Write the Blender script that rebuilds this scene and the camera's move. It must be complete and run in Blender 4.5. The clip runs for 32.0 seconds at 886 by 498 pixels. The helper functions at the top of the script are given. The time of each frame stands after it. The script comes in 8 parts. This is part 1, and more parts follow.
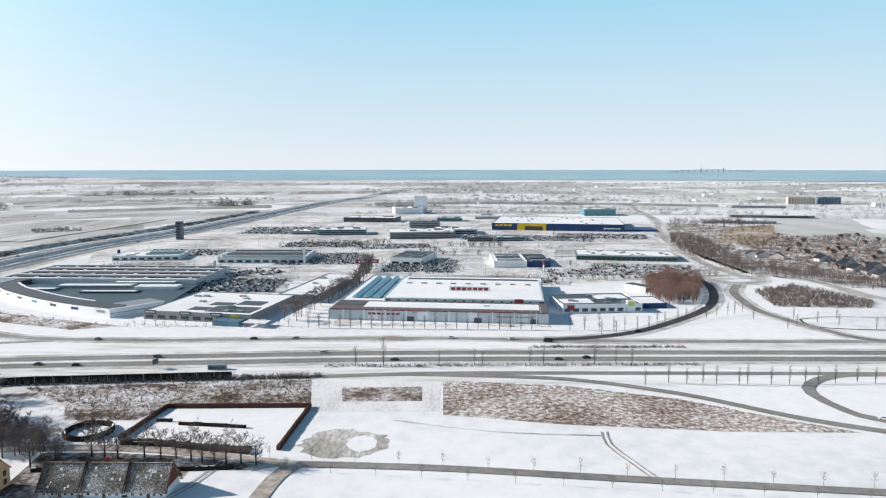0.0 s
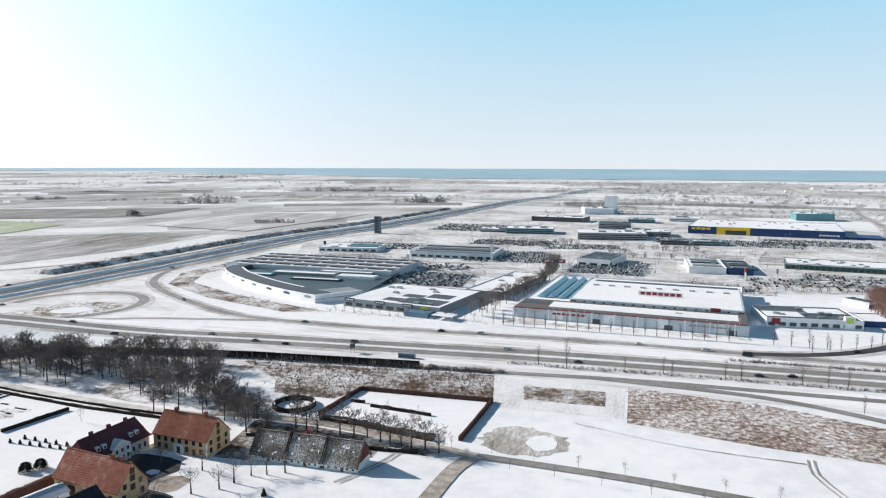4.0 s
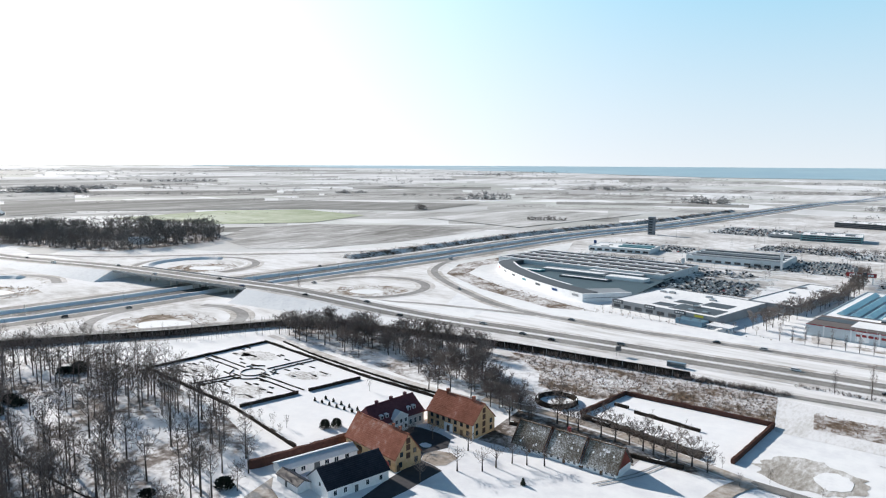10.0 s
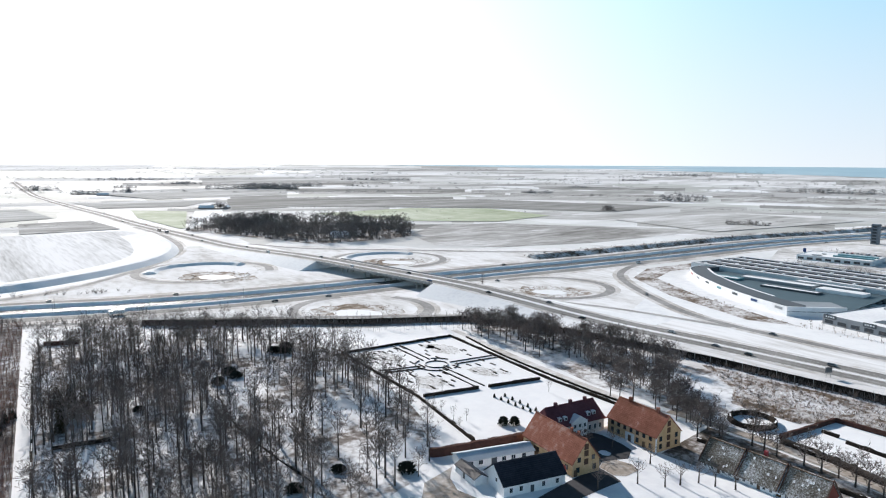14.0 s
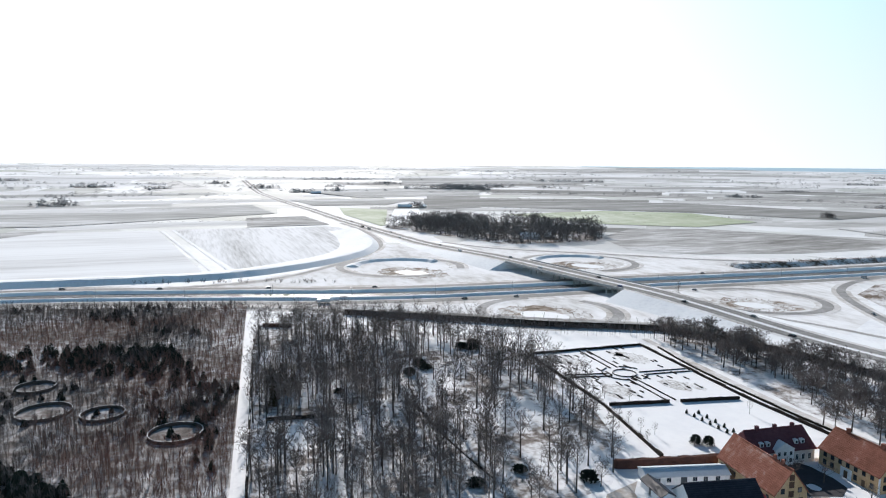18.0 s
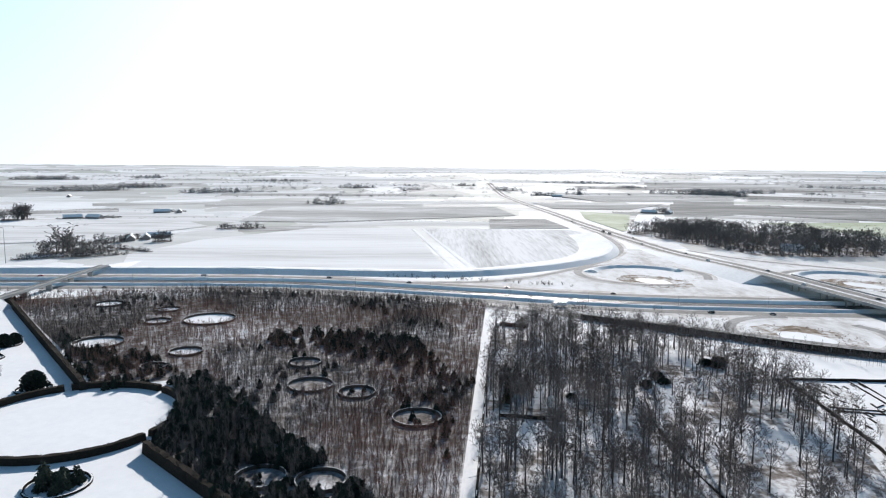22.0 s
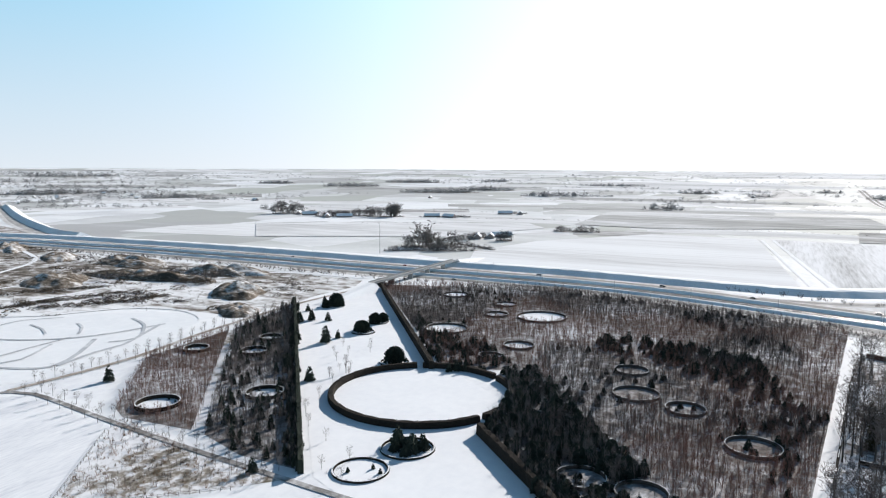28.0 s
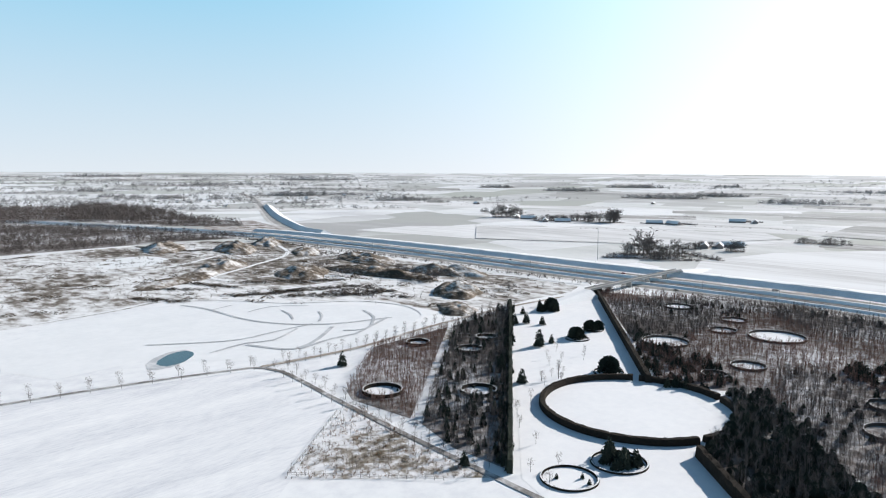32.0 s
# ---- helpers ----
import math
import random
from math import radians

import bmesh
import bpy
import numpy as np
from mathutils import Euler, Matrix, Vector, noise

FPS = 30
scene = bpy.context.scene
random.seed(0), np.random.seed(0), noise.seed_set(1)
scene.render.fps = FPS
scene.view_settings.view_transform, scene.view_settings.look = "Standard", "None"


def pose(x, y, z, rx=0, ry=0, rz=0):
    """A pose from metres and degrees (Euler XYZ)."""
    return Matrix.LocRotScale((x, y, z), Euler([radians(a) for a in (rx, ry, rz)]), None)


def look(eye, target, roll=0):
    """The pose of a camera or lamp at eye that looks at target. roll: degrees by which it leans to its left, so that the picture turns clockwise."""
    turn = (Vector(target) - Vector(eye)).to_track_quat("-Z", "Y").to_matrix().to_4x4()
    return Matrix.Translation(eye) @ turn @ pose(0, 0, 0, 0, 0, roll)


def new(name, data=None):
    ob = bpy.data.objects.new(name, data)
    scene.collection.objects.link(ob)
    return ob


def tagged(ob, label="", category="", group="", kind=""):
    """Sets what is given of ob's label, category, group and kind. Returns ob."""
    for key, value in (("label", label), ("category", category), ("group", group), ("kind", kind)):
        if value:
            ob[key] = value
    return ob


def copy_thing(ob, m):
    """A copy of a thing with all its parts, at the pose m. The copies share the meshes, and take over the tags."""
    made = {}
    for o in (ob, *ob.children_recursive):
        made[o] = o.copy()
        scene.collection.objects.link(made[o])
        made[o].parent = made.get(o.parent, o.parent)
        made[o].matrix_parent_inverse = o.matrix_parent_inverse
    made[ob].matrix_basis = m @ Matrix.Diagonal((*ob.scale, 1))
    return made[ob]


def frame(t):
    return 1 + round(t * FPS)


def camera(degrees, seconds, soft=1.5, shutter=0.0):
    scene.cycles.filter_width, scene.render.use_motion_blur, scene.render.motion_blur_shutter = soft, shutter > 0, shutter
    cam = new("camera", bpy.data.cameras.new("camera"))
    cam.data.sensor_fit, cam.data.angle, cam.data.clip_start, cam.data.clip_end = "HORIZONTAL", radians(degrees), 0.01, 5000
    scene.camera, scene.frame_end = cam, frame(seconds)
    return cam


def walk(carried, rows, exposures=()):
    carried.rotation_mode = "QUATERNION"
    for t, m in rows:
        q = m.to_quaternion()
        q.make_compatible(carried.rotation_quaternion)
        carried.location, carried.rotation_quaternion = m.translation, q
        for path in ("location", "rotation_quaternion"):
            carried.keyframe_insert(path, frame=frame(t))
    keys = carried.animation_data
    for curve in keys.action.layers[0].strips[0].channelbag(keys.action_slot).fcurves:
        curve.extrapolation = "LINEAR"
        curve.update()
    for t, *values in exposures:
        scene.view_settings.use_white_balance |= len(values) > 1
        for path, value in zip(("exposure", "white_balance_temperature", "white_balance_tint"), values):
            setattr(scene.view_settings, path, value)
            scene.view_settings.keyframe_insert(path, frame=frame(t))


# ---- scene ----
# Bird's-eye panorama over a snowy manor park, a motorway crossing and a retail park.
cam = camera(65.7, 32.0, soft=1.15)
EYE = 100.0
TURN = [
    (0.0, 0.00, -6.87, 0.02), (1.0, 3.70, -6.88, -0.06), (2.0, 7.74, -6.92, -0.12), (3.0, 11.84, -6.95, -0.16),
    (3.5, 13.79, -6.97, -0.18), (5.5, 20.93, -6.97, -0.19), (6.0, 22.70, -6.98, -0.18), (7.0, 26.47, -7.02, -0.19),
    (8.0, 30.35, -7.08, -0.20), (9.0, 34.22, -7.15, -0.23), (10.0, 38.08, -7.20, -0.27), (11.0, 41.91, -7.25, -0.28),
]
TURN += [
    (12.0, 45.75, -7.29, -0.27), (13.0, 49.60, -7.29, -0.27), (14.0, 53.48, -7.28, -0.29), (14.5, 55.40, -7.27, -0.31),
    (16.5, 63.19, -7.23, -0.38), (17.0, 65.22, -7.23, -0.38), (18.0, 69.33, -7.25, -0.38), (19.0, 73.60, -7.27, -0.37),
    (20.0, 78.76, -7.21, -0.41), (21.0, 84.05, -7.16, -0.44), (22.0, 89.24, -7.11, -0.46), (23.0, 94.28, -7.09, -0.46),
]
TURN += [
    (24.0, 99.08, -7.03, -0.46), (25.0, 103.59, -7.02, -0.44), (25.5, 105.84, -7.00, -0.42), (27.5, 114.58, -6.92, -0.29),
    (28.0, 116.71, -6.90, -0.28), (29.0, 121.06, -6.86, -0.24), (30.0, 125.83, -6.78, -0.21), (31.0, 130.52, -6.69, -0.21),
    (32.0, 134.79, -6.60, -0.24),
]
walk(cam, [(t, pose(0, 0, EYE, 90 + p, r, y)) for t, y, p, r in TURN], [(0.0, 0.47, 6330, 10), (6.0, 0.47, 6320, 10), (12.0, 0.50, 6230, 10), (18.0, 0.42, 6060, 10), (25.0, 0.41, 6090, 10), (32.0, 0.42, 6200, 10)])

# ---- sky and sun ----
SUN_EL, SUN_AZ = 24.0, 171.0      # azimuth counted from +x towards +y
HAZE, HAZE_SUN = 0.62, 0.86
world = bpy.data.worlds.new("sky")
scene.world = world
world.use_nodes = True
wn = world.node_tree
wn.nodes.clear()
w_out = wn.nodes.new("ShaderNodeOutputWorld")
w_bg = wn.nodes.new("ShaderNodeBackground")
w_sky = wn.nodes.new("ShaderNodeTexSky")
w_sky.sky_type = "NISHITA"
w_sky.sun_disc = False
w_sky.sun_elevation = radians(SUN_EL)
w_sky.sun_rotation = radians(90.0 - SUN_AZ)
w_sky.altitude = 100
w_sky.air_density, w_sky.dust_density, w_sky.ozone_density = 1.0, 0.5, 1.2
w_bg.inputs[1].default_value = 0.06


def sky_node(kind, op="", *values):
    n = wn.nodes.new(kind)
    if op:
        n.operation = op
    for i, v in enumerate(values):
        if v is not None:
            n.inputs[i].default_value = v
    return n


# haze: the sky turns white towards the horizon, more so round the sun
w_dir = wn.nodes.new("ShaderNodeTexCoord")
w_sep = wn.nodes.new("ShaderNodeSeparateXYZ")
wn.links.new(w_dir.outputs["Generated"], w_sep.inputs[0])
w_low = wn.nodes.new("ShaderNodeMapRange")
w_low.interpolation_type = "SMOOTHSTEP"
w_low.inputs["From Min"].default_value, w_low.inputs["From Max"].default_value = 0.24, 0.46
w_low.inputs["To Min"].default_value, w_low.inputs["To Max"].default_value = 1.0, 0.0
wn.links.new(w_sep.outputs["Z"], w_low.inputs["Value"])
w_dot = sky_node("ShaderNodeVectorMath", "DOT_PRODUCT", None, (math.cos(radians(SUN_AZ)) * math.cos(radians(SUN_EL)), math.sin(radians(SUN_AZ)) * math.cos(radians(SUN_EL)), math.sin(radians(SUN_EL))))
wn.links.new(w_dir.outputs["Generated"], w_dot.inputs[0])
w_max = sky_node("ShaderNodeMath", "MAXIMUM", None, 0.0)
wn.links.new(w_dot.outputs["Value"], w_max.inputs[0])
w_pow = sky_node("ShaderNodeMath", "POWER", None, 4.3)
wn.links.new(w_max.outputs[0], w_pow.inputs[0])
w_gain = sky_node("ShaderNodeMath", "MULTIPLY", None, HAZE_SUN)
wn.links.new(w_pow.outputs[0], w_gain.inputs[0])
w_haze = wn.nodes.new("ShaderNodeBackground")
w_ramp = wn.nodes.new("ShaderNodeValToRGB")
for k, (at, c) in enumerate([(0.0, (0.935, 0.995, 1.03)), (0.26, (0.375, 0.775, 1.01))]):
    w_ramp.color_ramp.elements[k].position, w_ramp.color_ramp.elements[k].color = at, (*c, 1)
wn.links.new(w_sep.outputs["Z"], w_ramp.inputs[0])
wn.links.new(w_ramp.outputs[0], w_haze.inputs[0])
w_haze.inputs[1].default_value = HAZE
w_glow = wn.nodes.new("ShaderNodeBackground")
w_glow.inputs[0].default_value = (1.0, 0.87, 0.77, 1)
wn.links.new(w_gain.outputs[0], w_glow.inputs[1])
w_add = wn.nodes.new("ShaderNodeAddShader")
wn.links.new(w_haze.outputs[0], w_add.inputs[0])
wn.links.new(w_glow.outputs[0], w_add.inputs[1])
w_mix = wn.nodes.new("ShaderNodeMixShader")
wn.links.new(w_low.outputs["Result"], w_mix.inputs[0])
w_tint = wn.nodes.new("ShaderNodeMix")
w_tint.data_type, w_tint.blend_type = "RGBA", "MULTIPLY"
w_tint.inputs["Factor"].default_value = 1.0
w_tint.inputs["B"].default_value = (0.78, 0.98, 0.99, 1)
wn.links.new(w_sky.outputs[0], w_tint.inputs["A"])
wn.links.new(w_tint.outputs["Result"], w_bg.inputs[0])
wn.links.new(w_bg.outputs[0], w_mix.inputs[1])
wn.links.new(w_add.outputs[0], w_mix.inputs[2])
wn.links.new(w_mix.outputs[0], w_out.inputs[0])

sun_dir = Vector((math.cos(radians(SUN_AZ)) * math.cos(radians(SUN_EL)), math.sin(radians(SUN_AZ)) * math.cos(radians(SUN_EL)), math.sin(radians(SUN_EL))))
sun_data = bpy.data.lights.new("sun", "SUN")
sun_data.energy, sun_data.angle, sun_data.color = 5.0, radians(0.6), (1.0, 0.905, 0.81)
sun = new("sun", sun_data)
sun.matrix_world = look(sun_dir * 300, (0, 0, 0))

# ---- materials ----
def mat(name, colors, rough=0.85, scale=0.5, big=0.02, bump=0.0, metal=0.0, spec=0.06, vary=0.0, stretch=(1, 1, 1), turn=0.0, edge=(0.35, 0.65), bigmix=0.5):
    """A surface from a ramp of colours driven by fine and broad noise, in metres."""
    m = bpy.data.materials.new(name)
    m.use_nodes = True
    nt = m.node_tree
    b = nt.nodes["Principled BSDF"]
    b.inputs["Roughness"].default_value, b.inputs["Metallic"].default_value = rough, metal
    b.inputs["Specular IOR Level"].default_value = spec
    geo = nt.nodes.new("ShaderNodeNewGeometry")
    mp = nt.nodes.new("ShaderNodeMapping")
    mp.inputs["Scale"].default_value, mp.inputs["Rotation"].default_value = stretch, (0, 0, radians(turn))
    nt.links.new(geo.outputs["Position"], mp.inputs["Vector"])
    fine, broad = nt.nodes.new("ShaderNodeTexNoise"), nt.nodes.new("ShaderNodeTexNoise")
    fine.inputs["Scale"].default_value, fine.inputs["Detail"].default_value, fine.inputs["Roughness"].default_value = scale, 6, 0.65
    broad.inputs["Scale"].default_value, broad.inputs["Detail"].default_value = big, 4
    for n in (fine, broad):
        nt.links.new(mp.outputs["Vector"], n.inputs["Vector"])
    mix = nt.nodes.new("ShaderNodeMix")
    mix.inputs["Factor"].default_value = bigmix
    nt.links.new(fine.outputs["Fac"], mix.inputs["A"])
    nt.links.new(broad.outputs["Fac"], mix.inputs["B"])
    ramp = nt.nodes.new("ShaderNodeValToRGB")
    el = ramp.color_ramp.elements
    while len(el) < len(colors):
        el.new(0.5)
    for i, c in enumerate(colors):
        el[i].position = edge[0] + (edge[1] - edge[0]) * i / max(1, len(colors) - 1)
        el[i].color = (*c, 1)
    nt.links.new(mix.outputs["Result"], ramp.inputs["Fac"])
    col = ramp.outputs["Color"]
    if vary:
        info = nt.nodes.new("ShaderNodeObjectInfo")
        hsv = nt.nodes.new("ShaderNodeHueSaturation")
        rng = nt.nodes.new("ShaderNodeMapRange")
        rng.inputs["To Min"].default_value, rng.inputs["To Max"].default_value = 1 - vary, 1 + vary
        nt.links.new(info.outputs["Random"], rng.inputs["Value"])
        nt.links.new(rng.outputs["Result"], hsv.inputs["Value"])
        nt.links.new(col, hsv.inputs["Color"])
        col = hsv.outputs["Color"]
    nt.links.new(col, b.inputs["Base Color"])
    if bump:
        bp = nt.nodes.new("ShaderNodeBump")
        bp.inputs["Strength"].default_value, bp.inputs["Distance"].default_value = bump, 0.3
        nt.links.new(fine.outputs["Fac"], bp.inputs["Height"])
        nt.links.new(bp.outputs["Normal"], b.inputs["Normal"])
    return m


def plain(name, c, rough=0.6, metal=0.0, spec=0.4, scale=1.5, amount=0.12, vary=0.0):
    lo = tuple(v * (1 - amount) for v in c)
    hi = tuple(min(1, v * (1 + amount)) for v in c)
    return mat(name, [lo, hi], rough, scale, scale * 0.07, 0, metal, spec, vary)


SNOW = mat("snow", [(0.72, 0.73, 0.75), (0.83, 0.84, 0.85), (0.88, 0.885, 0.89)], 0.8, 0.35, 0.02, 0.15, spec=0.02)
LAWN_SNOW = mat("lawn_snow", [(0.78, 0.79, 0.81), (0.87, 0.875, 0.88)], 0.8, 0.25, 0.03, 0.08, spec=0.02)
PATCHY = mat("patchy_snow", [(0.10, 0.085, 0.06), (0.30, 0.27, 0.23), (0.72, 0.72, 0.73), (0.82, 0.82, 0.83)], 0.9, 0.22, 0.03, 0.2, edge=(0.36, 0.56))
SCRUB = mat("scrub_ground", [(0.09, 0.07, 0.05), (0.17, 0.13, 0.10), (0.50, 0.48, 0.47), (0.75, 0.75, 0.76)], 0.95, 0.3, 0.05, 0.4, edge=(0.36, 0.60))
FLOOR = mat("wood_floor", [(0.09, 0.075, 0.065), (0.26, 0.235, 0.22), (0.62, 0.625, 0.64), (0.79, 0.80, 0.82)], 0.95, 0.22, 0.035, 0.2, edge=(0.37, 0.56), bigmix=0.5)
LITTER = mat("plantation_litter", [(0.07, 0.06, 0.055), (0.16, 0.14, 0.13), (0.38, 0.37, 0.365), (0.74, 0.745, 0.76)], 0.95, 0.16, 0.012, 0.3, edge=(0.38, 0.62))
ASPHALT = mat("asphalt", [(0.17, 0.165, 0.16), (0.24, 0.235, 0.225), (0.34, 0.33, 0.32)], 0.85, 0.4, 0.03, 0.05)
TRACK = mat("dark_track", [(0.12, 0.115, 0.11), (0.26, 0.25, 0.24), (0.66, 0.66, 0.66)], 0.9, 0.3, 0.05, 0.1)
WET = mat("dark_asphalt", [(0.045, 0.045, 0.05), (0.08, 0.08, 0.085)], 0.7, 0.5, 0.05)
SALTED = mat("salted_road", [(0.25, 0.245, 0.24), (0.38, 0.37, 0.36), (0.60, 0.60, 0.60)], 0.85, 0.3, 0.04, 0.05)
LOOPGREY = mat("gritted_road", [(0.20, 0.195, 0.19), (0.29, 0.285, 0.28), (0.42, 0.415, 0.41)], 0.85, 0.3, 0.04, 0.05)
VERGESNOW = mat("tracked_verge_snow", [(0.46, 0.445, 0.43), (0.68, 0.675, 0.67), (0.84, 0.84, 0.85)], 0.9, 0.12, 0.02, 0.15, spec=0.02, stretch=(0.25, 1.8, 1), turn=-2, edge=(0.34, 0.56))
BALLAST = mat("ballast", [(0.10, 0.10, 0.10), (0.17, 0.165, 0.16)], 0.95, 0.6, 0.03, 0.2)
GRAVEL = mat("gravel", [(0.20, 0.17, 0.14), (0.34, 0.30, 0.26), (0.6, 0.58, 0.56)], 0.95, 0.3, 0.05, 0.2)
PARKING = mat("parking_slush", [(0.36, 0.35, 0.34), (0.58, 0.57, 0.56), (0.78, 0.78, 0.79)], 0.85, 0.08, 0.015, 0.05, edge=(0.38, 0.60))
ICE = mat("pond_ice", [(0.78, 0.79, 0.80), (0.85, 0.855, 0.86)], 0.5, 0.2, 0.05)
SLUSH = mat("slush_ice", [(0.38, 0.39, 0.41), (0.50, 0.51, 0.53), (0.74, 0.745, 0.75)], 0.5, 0.3, 0.05)
WATER = mat("dark_water", [(0.03, 0.05, 0.06), (0.05, 0.075, 0.085)], 0.15, 0.2, 0.05, spec=0.5)
# Pale water: the haze near the horizon is mixed into its colour.
SEA = mat("hazed_sea_water", [(0.30, 0.45, 0.53), (0.42, 0.56, 0.62)], 0.45, 0.004, 0.0012, spec=0.4, stretch=(1, 1, 1))
BARK = mat("bark", [(0.055, 0.049, 0.045), (0.105, 0.094, 0.087)], 0.95, 1.2, 0.1, vary=0.25)
GROVE = mat("grove_twigs", [(0.12, 0.11, 0.105), (0.20, 0.185, 0.175)], 0.95, 0.2, 0.02)
TWIG = mat("twigs", [(0.125, 0.106, 0.098), (0.215, 0.186, 0.172)], 0.95, 0.6, 0.05, vary=0.25)
REDTWIG = mat("red_twigs", [(0.175, 0.108, 0.088), (0.29, 0.19, 0.158)], 0.95, 0.25, 0.02)
BROWNTWIG = mat("brown_twigs", [(0.11, 0.092, 0.085), (0.19, 0.163, 0.152)], 0.95, 0.25, 0.02)
STRAW = mat("dry_stalks", [(0.17, 0.112, 0.08), (0.32, 0.225, 0.165)], 0.95, 0.3, 0.03)
CONIFER = mat("conifer_green", [(0.020, 0.025, 0.021), (0.046, 0.055, 0.042)], 0.9, 0.7, 0.05, vary=0.2)
HEDGE = mat("hedge_brown", [(0.018, 0.016, 0.014), (0.042, 0.034, 0.028)], 0.95, 1.0, 0.05, 0.3)
COPPER = mat("beech_hedge", [(0.06, 0.032, 0.027), (0.12, 0.062, 0.05)], 0.95, 0.8, 0.05, 0.3)
WHITE = plain("white_wall", (0.78, 0.79, 0.80), 0.6)
GREY = plain("grey_panel", (0.27, 0.285, 0.30), 0.5)
PALE = plain("pale_panel", (0.55, 0.60, 0.63), 0.5)
VERGE = mat("slushy_verge", [(0.30, 0.27, 0.24), (0.55, 0.53, 0.51), (0.76, 0.76, 0.77)], 0.9, 0.12, 0.02, 0.1, edge=(0.34, 0.60))
DARK = plain("dark_panel", (0.07, 0.08, 0.09), 0.5)
TEAL = plain("teal_panel", (0.10, 0.24, 0.27), 0.4)
# Blue deepened so that the colour carries the furniture store's shade.
BLUE = plain("shaded_blue_cladding", (0.010, 0.045, 0.15), 0.45)
YELLOW = plain("yellow_cladding", (0.75, 0.48, 0.03), 0.5)
REDP = plain("red_paint", (0.27, 0.03, 0.035), 0.5)
GREENP = plain("green_cladding", (0.02, 0.09, 0.075), 0.35)
OCHRE = mat("ochre_plaster", [(0.47, 0.31, 0.165), (0.56, 0.39, 0.225), (0.64, 0.47, 0.31)], 0.9, 0.8, 0.1, 0.05)
TILE = mat("red_roof_tile", [(0.19, 0.075, 0.05), (0.28, 0.115, 0.08), (0.46, 0.33, 0.29)], 0.8, 0.6, 0.12, 0.2, edge=(0.35, 0.75), vary=0.12)
DTILE = mat("dark_red_tile", [(0.08, 0.035, 0.045), (0.14, 0.06, 0.07)], 0.6, 0.8, 0.1, 0.1, vary=0.12)
BTILE = mat("black_roof", [(0.018, 0.022, 0.032), (0.04, 0.045, 0.06)], 0.45, 0.8, 0.1, 0.1, vary=0.1)
THATCH = mat("snowy_thatch", [(0.06, 0.05, 0.04), (0.19, 0.168, 0.14), (0.72, 0.72, 0.72)], 0.95, 2.4, 0.15, 0.6, edge=(0.37, 0.62), bigmix=0.4)
GLASS = plain("window_glass", (0.03, 0.04, 0.05), 0.12, 0, 0.6)
METAL = plain("grey_metal", (0.35, 0.36, 0.37), 0.35, 0.8)
CONCRETE = mat("concrete", [(0.30, 0.30, 0.29), (0.42, 0.42, 0.41)], 0.85, 0.6, 0.05, 0.05)
WOOD = plain("brown_wood", (0.13, 0.08, 0.05), 0.8)
TYRE = plain("tyre", (0.02, 0.02, 0.02), 0.8)
# Far twigs get a paler grey, with distance haze mixed into the colour.
FAR = mat("hazed_far_wood", [(0.22, 0.22, 0.22), (0.33, 0.325, 0.32)], 0.95, 0.05, 0.01)


